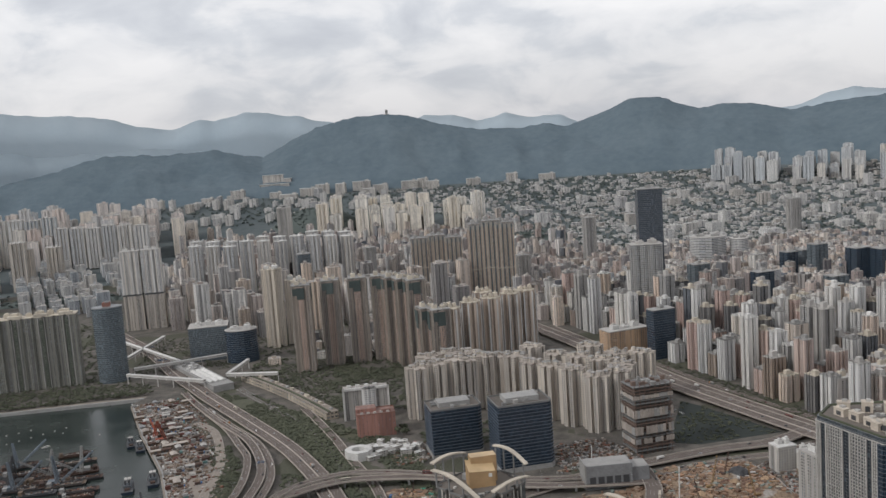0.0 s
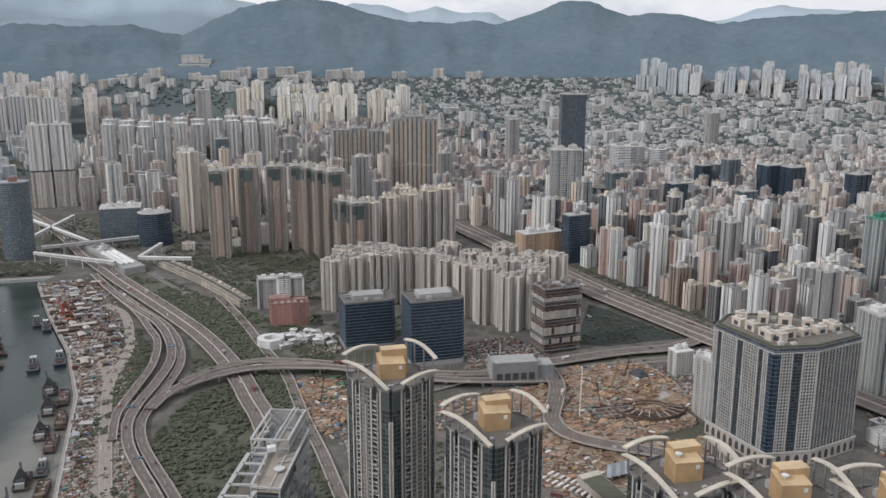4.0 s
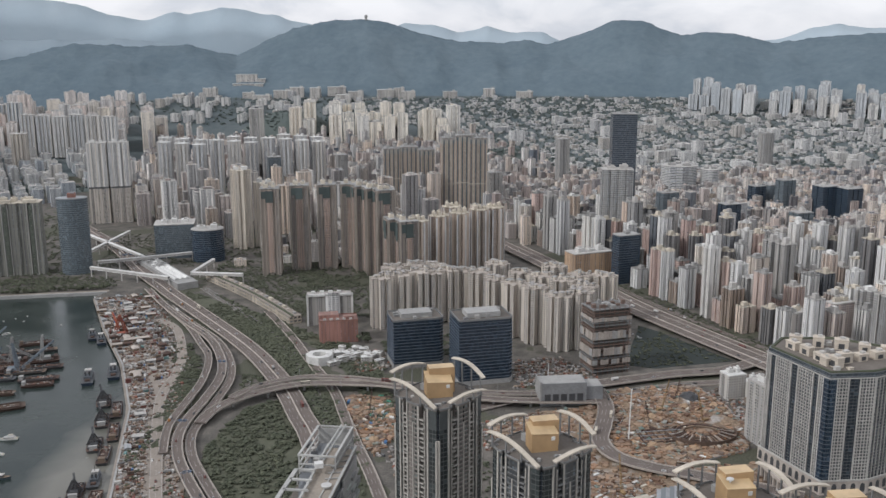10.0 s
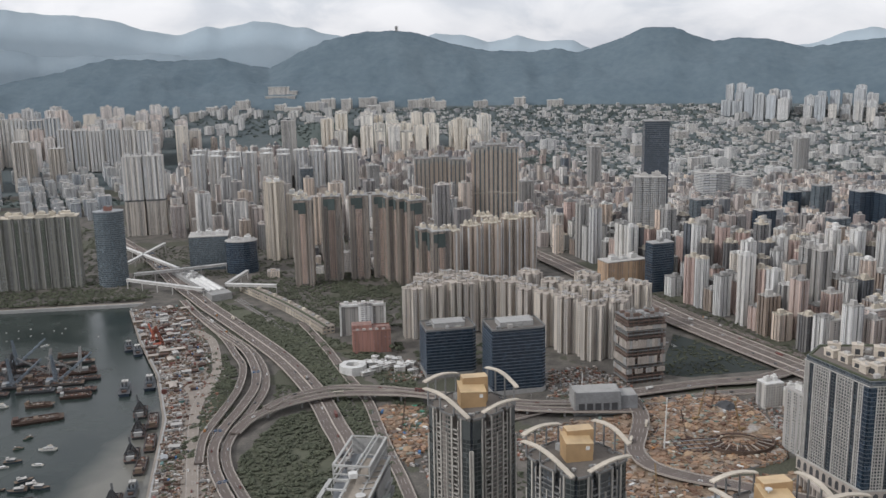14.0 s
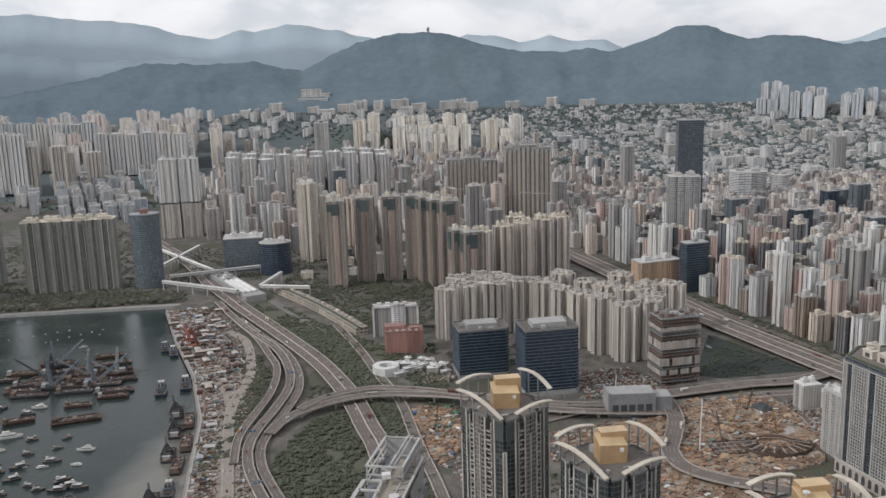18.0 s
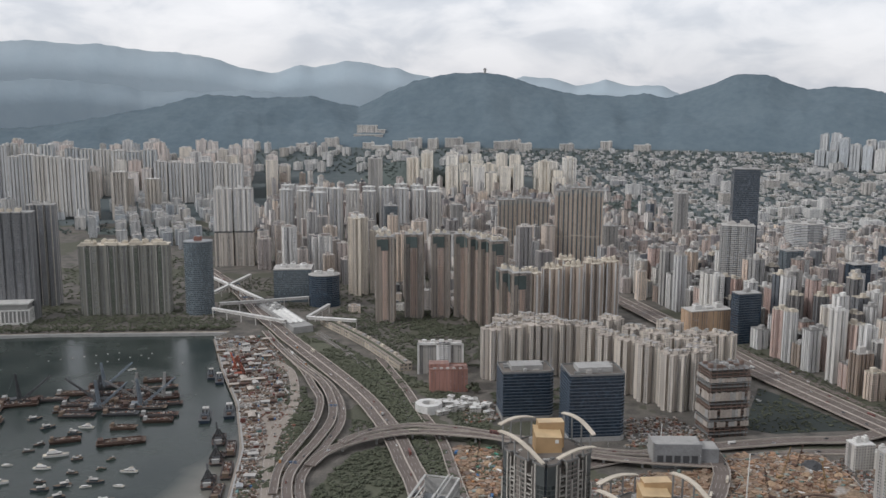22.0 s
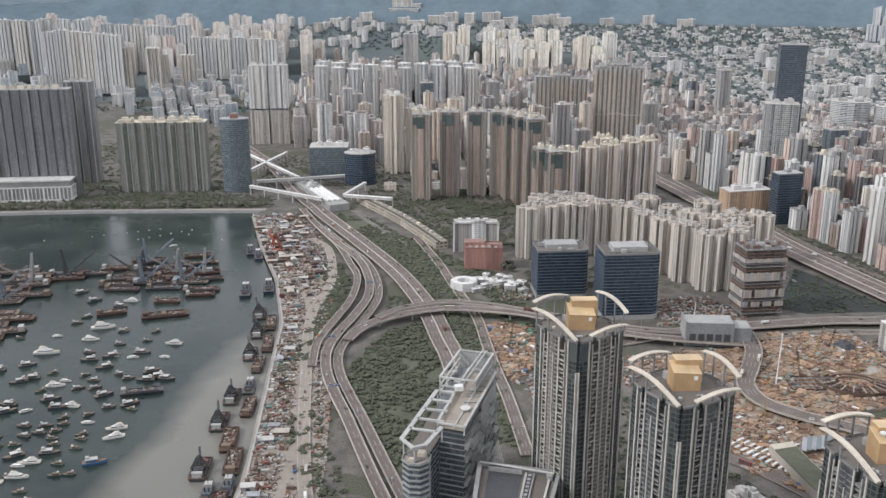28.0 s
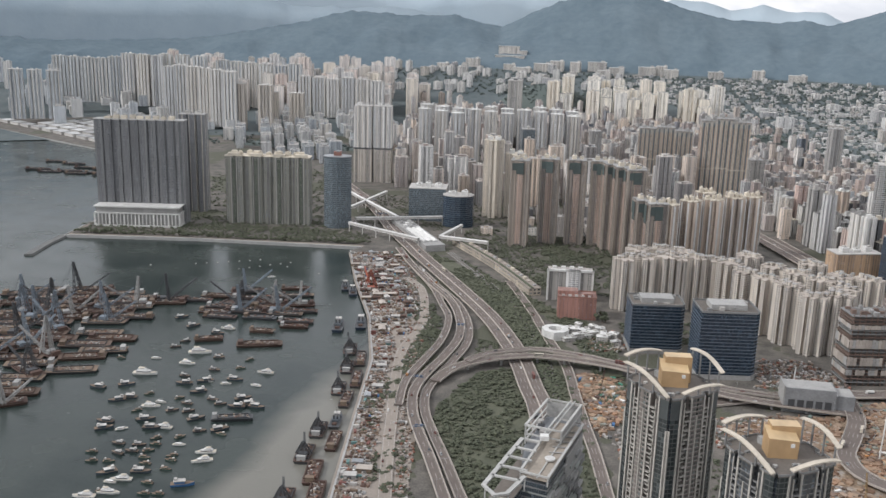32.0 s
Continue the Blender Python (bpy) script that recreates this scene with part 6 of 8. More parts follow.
def barge(l, w, col, load, label, name="cargo_barge"):
    h = 3.0
    root = thing(name, pose(0, 0, 0), label, "barge", "cargo barges")
    part("hull", hull(l, w, h, 0.05, True), [col, load], root)
    part("coaming", Build().sweep([(x * l, y * w, h - 0.1) for x, y in ((-0.34, -0.4), (0.4, -0.4), (0.4, 0.4), (-0.34, 0.4), (-0.34, -0.4))], [(-0.3, 0), (0.3, 0), (0.3, 1.5), (-0.3, 1.5)]), [col], root)
    part("deckhouse", Build().box(-l * 0.41, 0, h, l * 0.1, w * 0.5, 4.0).box(-l * 0.41, 0, h + 4.0, l * 0.11, w * 0.56, 0.3), [(GREY, TIMBER, RUST)[int(l + w) % 3]], root)
    rnd = random.Random(int(l * 7 + w))
    for i in (rnd.randrange(3),):
        part("cargo", Build().box(-l * 0.2 + l * 0.17 * i, rnd.uniform(-0.16, 0.16) * w, h, l * rnd.uniform(0.05, 0.09), w * rnd.uniform(0.25, 0.6), rnd.uniform(0.6, 2.6), rnd.uniform(-0.2, 0.2)), [(load, TIMBER, RUST)[i % 3]], root)
    return root


def lattice(b, p, q, w, n=8, r=0.26):
    """A four-legged braced boom from p to q."""
    p, q = Vector(p), Vector(q)
    d = (q - p).normalized()
    a = d.cross(Vector((0, 0, 1)))
    a = (a if a.length > 0.1 else Vector((1, 0, 0))).normalized() * w / 2
    c = d.cross(a).normalized() * w / 2
    legs = [a + c, a - c, -a - c, -a + c]
    for k in legs:
        b.tube(p + k, q + k * 0.5, r, 4)
    for i in range(n):
        s0, s1 = i / n, (i + 1) / n
        for j in range(4):
            u = p.lerp(q, s0) + legs[j] * (1 - 0.5 * s0)
            v = p.lerp(q, s1) + legs[(j + 1) % 4] * (1 - 0.5 * s1)
            b.tube(u, v, r * 0.7, 4)
    return b


def derrick(l, col, boom_col, reach, label, raise_to=20.0):
    """A flat work barge with an A-frame and a lattice derrick boom."""
    w = l * 0.42
    root = barge(l, w, col, RUST, label, "derrick_barge")
    tagged(root, group="derrick barges")
    top = (-l * 0.12, 0, raise_to)
    for s in (-1, 1):
        part("a_frame_leg", lattice(Build(), (-l * 0.05, s * w * 0.36, 3), top, 3.6, 6, 0.5), [boom_col], root)
        part("back_stay", Build().tube((-l * 0.42, s * w * 0.3, 3), top, 0.18, 4), [DARK], root)
    part("boom", lattice(Build(), (l * 0.02, 0, 4), (l * 0.02 + reach * 0.86, reach * 0.2, 4 + reach * 0.62), 2.4, 10, 0.42), [boom_col], root, "lattice derrick boom")
    part("hoist_line", Build().tube(top, (l * 0.02 + reach * 0.86, reach * 0.2, 4 + reach * 0.62), 0.12, 4), [DARK], root)
    part("winch_house", Build().box(-l * 0.2, 0, 3, l * 0.16, w * 0.5, 4), [boom_col], root)
    return root


def stow(ob):
    for o in (ob, *ob.children_recursive):
        bpy.data.objects.remove(o)


def moor(kind, spots, rnd, turn_to=22, spread=30, flip=True):
    first = True
    for x, y in spots:
        a = turn_to + rnd.uniform(-spread, spread) + (180 if flip and rnd.random() < 0.5 else 0)
        if first:
            kind.matrix_basis = pose(x, y, 0, 0, 0, a)
            first = False
        else:
            copy_thing(kind, pose(x, y, 0, 0, 0, a))


def make_harbour():
    rnd = random.Random(8)
    moor(yacht(27, 2), [(-533, 848), (-508, 924)], rnd, 15, 5, False)
    moor(yacht(19, 2), [(-505, 889), (-446, 734), (-378, 683), (-383, 699), (-427, 633), (-424, 611), (-411, 890), (-516, 1010), (-482, 774), (-440, 600)], rnd, 18, 14)
    moor(yacht(12, 1), [(-546, 893), (-478, 786), (-413, 706), (-459, 849), (-438, 849), (-481, 720), (-406, 854), (-560, 1240), (-433, 627)], rnd, 18, 25)
    dark = [(-544, 932), (-543, 952), (-480, 916), (-489, 855), (-467, 880), (-457, 771), (-441, 774), (-452, 790), (-409, 737), (-431, 807), (-419, 799), (-467, 692), (-457, 675), (-447, 682), (-447, 695)]
    moor(sampan(13, DARK, GREY, "small dark work boat with a low cabin"), dark, rnd)
    more = [(-440, 711), (-434, 700), (-433, 687), (-429, 674), (-423, 664), (-408, 684), (-405, 676), (-403, 634), (-396, 617), (-391, 749), (-387, 736), (-583, 881), (-468, 882), (-442, 893), (-444, 919), (-482, 921), (-455, 659), (-447, 647), (-490, 760), (-476, 745), (-500, 800), (-465, 800), (-420, 720), (-400, 660), (-385, 620), (-470, 655), (-480, 670), (-430, 610), (-410, 590), (-395, 580)]
    moor(sampan(11, plain("dark_green_hull", (0.05, 0.09, 0.075), 0.7), TIMBER, "small green wooden sampan with a flat roof"), more, rnd)
    big = [(-522, 776), (-515, 786), (-505, 729), (-480, 836), (-403, 818), (-394, 806), (-401, 797), (-381, 803), (-392, 745), (-462, 848), (-433, 861), (-497, 716), (-519, 990), (-560, 1005), (-590, 1030), (-560, 800), (-470, 745), (-455, 730), (-425, 760), (-535, 815), (-455, 820), (-445, 640), (-418, 650)]
    moor(sampan(18, plain("dark_blue_hull", (0.05, 0.07, 0.085), 0.7), PALE, "larger dark fishing boat with a pale roof"), big, rnd)
    blue = sampan(20, BLUE, PALE, "boxy blue work boat with a pale roof")
    blue.matrix_basis = pose(-373, 640, 0, 0, 0, 24)
    for k, (x, y, l, w, a, col, load) in enumerate([(-392, 770, 40, 11, 22, DARK, DARK), (-454, 968, 54, 17, 23, RUST, DECK), (-545, 1046, 44, 14, 8, DARK, RUST), (-495, 1058, 44, 14, 9, DARK, DARK), (-446, 1059, 46, 14, 12, DARK, RUST), (-588, 1126, 46, 14, 11, RUST, TIMBER),
                                                    (-471, 1012, 30, 10, 9, RUST, TIMBER), (-519, 966, 34, 12, 27, RUST, DECK), (-520, 1075, 46, 14, 10, DARK, RUST), (-470, 1082, 46, 14, 12, DARK, TIMBER), (-545, 1130, 46, 14, 14, RUST, DARK), (-515, 1145, 40, 13, 18, DARK, RUST), (-440, 1040, 36, 12, 12, RUST, RUST), (-560, 1085, 46, 14, 12, DARK, RUST), (-500, 1100, 44, 14, 10, RUST, TIMBER), (-455, 1100, 44, 14, 14, DARK, RUST), (-530, 1110, 44, 14, 12, DARK, DARK), (-560, 1062, 44, 14, 8, RUST, DARK), (-605, 1100, 40, 13, 14, DARK, RUST), (-502, 1193, 40, 12, 20, RUST, RUST), (-486, 1162, 46, 13, 24, DARK, TIMBER)]):
        barge(l, w, col, load, "long rusty cargo barge moored in a raft" if col is RUST else "long dark cargo barge moored in a raft").matrix_basis = pose(x, y, 0, 0, 0, a)
    crowd = [(-632, 735), (-596, 872), (-645, 985), (-640, 1110), (-850, 1110), (-880, 900), (-790, 720)]
    kinds = [barge(58, 19, RUST, DECK, "rusty flat barge in the crowded anchorage"), barge(60, 19, DARK, DECK, "dark flat barge in the crowded anchorage"), barge(52, 18, RUST, DECK, "brown hopper barge in the crowded anchorage"), barge(54, 18, DARK, TIMBER, "dark hopper barge in the crowded anchorage")]
    for v in range(-14, 15):
        for u in range(-4, 5):
            dx, dy = turn(u * 66 + (v % 2) * 24 + rnd.uniform(-6, 6), v * 20.2, radians(20))
            x, y = -720 + dx, 920 + dy
            if inside(x, y, crowd) and rnd.random() < 0.86:
                copy_thing(rnd.choice(kinds), pose(x, y, 0, 0, 0, 20 + rnd.uniform(-5, 5) + rnd.choice((0, 180))))
    for o in kinds:
        stow(o)
    sky_blue = plain("pale_blue_steel", (0.20, 0.235, 0.27), 0.6)
    for k, (x, y, l, a, reach, up) in enumerate([(-768, 1074, 62, 8, 34, 34), (-678, 1062, 50, 200, 30, 26), (-815, 1024, 42, 19, 30, 26), (-754, 970, 56, 19, 36, 32), (-738, 912, 46, 18, 30, 28), (-715, 945, 44, 150, 34, 38), (-668, 990, 40, 10, 26, 24), (-672, 868, 40, 160, 30, 34), (-640, 1090, 44, 30, 30, 26), (-800, 930, 44, 100, 30, 28), (-620, 735, 34, 40, 20, 18),
                                                     (-705, 885, 44, 60, 30, 30), (-770, 1010, 46, 170, 30, 30), (-726, 1000, 44, 40, 28, 26), (-790, 985, 40, 120, 30, 28), (-700, 1030, 44, 10, 30, 26), (-655, 815, 44, 150, 26, 22), (-720, 835, 44, 20, 30, 28),
                                                     (-530, 1080, 40, 30, 28, 24), (-505, 1120, 40, 190, 28, 22), (-545, 1100, 46, 170, 34, 24), (-480, 1090, 44, 20, 36, 24), (-470, 1125, 40, 200, 30, 22), (-560, 1160, 40, 30, 30, 22)]):
        derrick(l + 6, (DARK, RUST, DARK)[k % 3], (sky_blue, GREY, sky_blue)[k % 3] if k % 4 else DARK, reach + 10, "rusty derrick barge with a raised lattice boom", up + 13).matrix_basis = pose(x, y, 0, 0, 0, a)
    for x, y, l, a, reach in ((-350, 985, 36, 105, 20), (-334, 930, 36, 104, 18), (-322, 870, 34, 102, 18), (-306, 770, 34, 100, 16), (-300, 720, 36, 100, 18), (-286, 640, 36, 100, 16)):
        derrick(l, DARK, DARK, reach, "dark crane barge tied beside the cargo quay", 16).matrix_basis = pose(x + 4, y, 0, 0, 0, a)
    red = derrick(50, plain("orange_red_paint", (0.36, 0.09, 0.055), 0.6), plain("orange_red_steel", (0.40, 0.11, 0.06), 0.6), 34, "red and orange crane barge beside the quay", 30)
    red.matrix_basis = pose(-402, 1232, 0, 0, 0, 112)
    tug_blue = plain("dark_blue_tug_paint", (0.045, 0.065, 0.10), 0.6)
    for x, y, l, a in ((-424, 1206, 40, 110), (-442, 1225, 40, 110), (-392, 1060, 46, 104), (-368, 1078, 46, 106), (-306, 795, 36, 100), (-276, 607, 34, 100), (-264, 618, 34, 100), (-250, 560, 34, 100)):
        t = tug(l, (tug_blue if y > 1000 else DARK) if y > 700 else RUST)
        t.matrix_basis = pose(x + (13 if y < 1000 else 4), y, 0, 0, 0, a)
    for x, y, l, w, a, col in ((-336, 960, 46, 12, 105, DARK), (-321, 900, 46, 12, 104, DARK), (-313, 845, 40, 12, 100, DARK), (-292, 752, 40, 12, 100, RUST), (-288, 690, 44, 14, 102, RUST), (-272, 655, 44, 14, 102, RUST), (-262, 590, 40, 13, 100, RUST)):
        barge(l, w, col, RUST, "rusty barge tied along the cargo quay").matrix_basis = pose(x + 12, y, 0, 0, 0, a)
    # mooring buoys, breakwater and promenade edge
    buoy = thing("mooring_buoy", pose(0, 0, 0), "small pale mooring buoy", "buoy", "mooring buoys")
    part("float", Build().tube((0, 0, -0.4), (0, 0, 1.2), 1.3, 8), [PALE], buoy)
    part("ring", Build().tube((0, 0, 1.2), (0, 0, 1.7), 0.25, 6), [RUST], buoy)
    spots = [(-700 + 14 * i, 1270 + 9 * i) for i in range(7)] + [(-625 + 12 * i, 1265 + 12 * i) for i in range(6)] + [(-560, 1300), (-760, 1240), (-500, 1280)]
    moor(buoy, spots, rnd, 0, 0)
    wall = structure("breakwater", Build().sweep([(-992, 1356, 0), (-985, 1300, 0), (-966, 1226, 0)], [(-9, -3), (9, -3), (6, 3.2), (-6, 3.2)]), [plain("dark_armour_stone", (0.15, 0.15, 0.145), 0.95)], "low dark stone breakwater", "breakwater")
    structure("seawall", Build().sweep([(x, y, 0) for x, y in COAST[-4:] + SHORE[:1]], [(-1.5, -3), (2, -3), (2, 5.2), (-1.5, 5.2)]), [GREY], "pale stone seawall along the promenade", "seawall")
    structure("promenade", Build().sweep([(x * 0.998, y + 9, 4.06) for x, y in COAST[-3:] + SHORE[:1]], [(-5, 0), (5, 0), (5, -0.5), (-5, -0.5)]), [PAVE], "pale paved waterfront promenade", "promenade")
    # far pier sheds and barges
    shed_roof = plain("weathered_shed_roof", (0.52, 0.52, 0.51), 0.8, patch=0.03, spread=0.45)
    for i in range(9):
        x, y = -2080 + 62 * i, 2600 - 32 * i
        r = thing("pier_shed", pose(x, y, 4, 0, 0, -28), "long low white pier shed", "shed", "far pier sheds")
        part("wall", Build().box(0, 0, 0, 52, 30, 8), [PALE], r)
        part("roof", Build().box(0, 0, 8, 54, 32, 0.8), [shed_roof], r)
        if i > 1:
            for j in (1, 2, 3, 4):
                copy_thing(r, pose(x + 20 * j + (j % 2) * 12, y + 42 * j, 4, 0, 0, -28))
    for i, (x, y, l) in enumerate([(-1450, 1900, 60), (-1405, 1880, 54), (-1370, 1905, 60), (-1335, 1880, 50), (-1300, 1905, 50), (-1480, 2010, 50), (-1420, 1995, 56), (-1360, 1960, 60), (-1310, 1950, 50), (-1270, 1890, 50)]):
        barge(l, 14, DARK, RUST, "far dark barge off the pier").matrix_basis = pose(x, y, 0, 0, 0, 15)


make_harbour()

# ---- cargo quay ----
QUAY = [Vector(p) for p in SHORE]


def quay_at(s):
    """The point s metres along the quay's edge, and the way inland."""
    for p, q in zip(QUAY, QUAY[1:]):
        l = (q - p).length
        if s <= l:
            d = (q - p) / l
            return p + d * s, Vector((-d.y, d.x)), math.degrees(math.atan2(d.y, d.x))
        s -= l
    return QUAY[-1], Vector((1, 0)), -90


def container(col, word="rusty"):
    rib = [(-3.05 + 0.25 * i, -1.22 - (0.07 if i % 2 else 0)) for i in range(25)] + [(3.05 - 0.25 * i, 1.22 + (0.07 if i % 2 else 0)) for i in range(25)]
    b = Build().prism(rib, 0.15, 2.65, base=True)
    root = solid("container", b, [col], "%s steel shipping container on the quay" % word, "container", "quay containers")
    return root


def shed(w, d, h, wall, roof, label):
    root = thing("quay_shed", pose(0, 0, 0), label, "shed", "quay sheds")
    part("wall", Build().box(0, 0, 0, w, d, h), [wall], root)
    b = Build()
    e = d / 2 + 0.5
    for s in (-1, 1):
        b.face([(-w / 2 - 0.5, s * e, h - 0.1), (w / 2 + 0.5, s * e, h - 0.1), (w / 2 + 0.5, 0, h + d * 0.16), (-w / 2 - 0.5, 0, h + d * 0.16)][::s])
    for s in (-1, 1):
        b.face([(s * (w / 2 + 0.5), -e, h - 0.1), (s * (w / 2 + 0.5), e, h - 0.1), (s * (w / 2 + 0.5), 0, h + d * 0.16)][::s])
    part("roof", b, [roof], root)
    part("door", Build().box(0, -d / 2 - 0.05, 0, w * 0.3, 0.1, h * 0.7), [DARK], root)
    return root


def truck(cab, load):
    root = solid("flatbed_truck", Build().box(-1.1, 0, 0.0, 6.6, 2.1, 1.3), [DARK], "lorry with a cab and loaded bed", "truck", "lorries")
    part("cab", Build().prism([(2.4, -1.15), (4.3, -1.15), (4.3, 1.15), (2.4, 1.15)], 0.3, 2.9, grow=0.98), [cab], root)
    part("box", Build().box(-1.1, 0, 1.3, 6.4, 2.3, 1.9), [load], root)
    return root


def heap(r, h, mat, name, label, seed):
    """A rough pile of scrap or soil."""
    b = Build()
    n, k = 10, 4
    for j in range(k):
        for i in range(n):
            a = 2 * math.pi * i / n
            q = noise.noise(Vector((seed + math.cos(a) * 2, math.sin(a) * 2, j * 0.8)))
            rr = r * (1 - j / k) * (1 + 0.35 * q)
            b.v.append((rr * math.cos(a), rr * math.sin(a), h * (1 - (1 - j / k) ** 2) * (1 + 0.3 * q)))
    b.v.append((0, 0, h))
    for j in range(k - 1):
        for i in range(n):
            i2 = (i + 1) % n
            b.f.append((j * n + i, j * n + i2, (j + 1) * n + i2, (j + 1) * n + i))
            b.m.append(0)
    for i in range(n):
        b.f.append(((k - 1) * n + i, (k - 1) * n + (i + 1) % n, k * n))
        b.m.append(0)
    ob = new(name, b.mesh(name, [mat]))
    return tagged(ob, label, "heap", "heaps")


def cargo_stack(mat, label, seed):
    """Tarpaulined or strapped cargo: layered crates with uneven tops."""
    rnd = random.Random(seed)
    root = solid("cargo_stack", Build().box(0, 0, 0, 6.6, 3.0, 0.18), [TIMBER], label, "cargo", "stacked cargo")
    for i in range(2):
        part("crate", Build().box(-1.6 + 3.2 * i, rnd.uniform(-0.3, 0.3), 0, 2.9, rnd.uniform(2.2, 3.4), rnd.uniform(0.8, 2.2), rnd.uniform(-0.1, 0.1)), [mat], root)
    return root


def make_quay():
    rnd = random.Random(21)
    line = []
    s = 40
    while s < 1100:
        p, n, a = quay_at(s)
        line.append((p.x + n.x * 31, p.y + n.y * 31, 4.02))
        s += 25
    structure("quay", Build().sweep(line, [(-31, 0), (34, 0), (34, -0.6), (-31, -0.6)]), [PAVE], "worn concrete cargo quay", "quay")
    structure("quay_edge", Build().sweep([(p.x, p.y, 0) for p in QUAY[1:-1]], [(-1.4, -3), (0.6, -3), (0.6, 5.0), (-1.4, 5.0)]), [GREY], "concrete quay edge", "quay")
    teal = plain("teal_paint", (0.12, 0.22, 0.21), 0.6)
    kinds = [container(RUST), container(PALE, "dull white"), container(GREY, "grey"), container(teal, "faded teal"), container(DECK, "brown"), container(RED, "faded red")]
    kinds += [shed(11, 7, 4, GREY, PALE, "quay shed with a pale roof"), shed(9, 6, 3.6, GREY, STEEL, "grey quay shed with a metal roof"), shed(13, 8, 4.4, TIMBER, KERB, "brown quay shed with a stained roof"), shed(10, 7, 4, RUST, RUST, "quay shed with a rusty roof")]
    kinds += [truck(WHITE, PALE), truck(BLUE, RUST), truck(GREY, TIMBER), truck(WHITE, GREY)]
    kinds += [heap(3.2, 2.0, RUST, "scrap_heap", "low heap of rusty scrap", 1), heap(3.6, 2.2, TIMBER, "timber_heap", "rough heap of brown timber", 2), heap(3.0, 1.6, GREY, "rubble_heap", "low heap of grey rubble", 3)]
    kinds += [cargo_stack(TIMBER, "open stack of brown crates", 4), cargo_stack(PALE, "stack of pale sheeted cargo", 5), cargo_stack(GREY, "stack of grey bundled goods", 6), cargo_stack(DECK, "stack under brown sheeting", 7), cargo_stack(RUST, "stack of rusty steel", 8)]
    put = 0
    s = 50.0
    while s < 1010:
        p, n, a = quay_at(s)
        wide = 110 if s < 260 else 100 if s < 420 else 64
        for lo, hi in ((3, 26), (30, 78) if s < 420 else (wide * 0.58, wide * 0.92)):
            o = lo + rnd.uniform(0, 4)
            while o < hi:
                kind = kinds[rnd.randrange(len(kinds))]
                q = p + n * o
                if near_road(q.x, q.y, 1.0):
                    break
                z = 4.03
                m = pose(q.x, q.y, z, 0, 0, a + 90 * rnd.choice((0, 1, 1)) + rnd.uniform(-8, 8))
                copy_thing(kind, m)
                if kind.name.startswith("container") and rnd.random() < 0.35:
                    copy_thing(kinds[rnd.randrange(6)], m @ pose(0, 0, 2.65))
                put += 1
                o += rnd.uniform(6.5, 9.5)
        s += rnd.uniform(11, 14)
    for k in kinds:
        stow(k)


make_quay()


# ---- loose clutter ----
def litter_material():
    n = Nodes("mixed_clutter")
    rnd = n.place().outputs["Random Per Island"]
    pos = n.place().outputs["Position"]
    col = n.ramp(rnd, (0.0, (0.10, 0.07, 0.05)), (0.16, (0.24, 0.17, 0.12)), (0.3, (0.42, 0.40, 0.37)), (0.42, (0.13, 0.13, 0.13)), (0.54, (0.33, 0.25, 0.18)), (0.64, (0.50, 0.48, 0.45)), (0.72, (0.16, 0.10, 0.075)), (0.8, (0.28, 0.12, 0.08)), (0.88, (0.20, 0.18, 0.16)), (1.0, (0.46, 0.44, 0.41)))
    n.out("Base Color", n.mix(1.0, col, n.ramp(n.noise(0.9, 3, pos), (0.3, (0.65, 0.65, 0.65)), (0.7, (1.1, 1.1, 1.1))), "MULTIPLY")).out("Roughness", 0.85)
    return n.mat


LITTER = litter_material()


def litter(name, label, spots, seed, size=(0.8, 3.6), high=(0.4, 2.4), mat=None):
    """Small goods, planks and scrap that nobody could count, in one mesh."""
    rnd = random.Random(seed)
    b = Build()
    for x, y, z in spots:
        b.box(x, y, z, rnd.uniform(*size), rnd.uniform(*size) * 0.7, rnd.uniform(*high), rnd.uniform(0, 3.14))
    return tagged(new(name, b.mesh(name, [mat or LITTER])), label, "clutter", "", "stuff")


def loose_clutter():
    rnd = random.Random(71)
    spots = []
    for i in range(5200):
        s = rnd.uniform(45, 1020)
        p, n, a = quay_at(s)
        wide = 112 if s < 260 else 100 if s < 420 else 66
        u = rnd.random()
        o = 2 + 26 * u if rnd.random() < 0.55 else wide * (0.55 + 0.4 * u)
        if s < 420 or rnd.random() < 0.07:
            o = rnd.uniform(3, wide * 0.8)
        q = p + n * o
        if not near_road(q.x, q.y, -4):
            spots.append((q.x, q.y, 4.0))
    litter("quay_clutter", "loose cargo, planks and scrap spread over the quay", spots, 72)
    deck = []
    for o in list(scene.objects):
        if o.name.startswith(("cargo_barge", "derrick_barge")):
            l = o.children[0].dimensions.x if o.children else 40
            for k in range(34):
                u = o.matrix_basis @ Vector((rnd.uniform(-0.42, 0.42) * 40, rnd.uniform(-0.3, 0.3) * 14, 2.9))
                deck.append((u.x, u.y, u.z))
    litter("deck_clutter", "ropes, drums and timber on the barge decks", deck, 73, (0.7, 2.8), (0.3, 2.0))


loose_clutter()

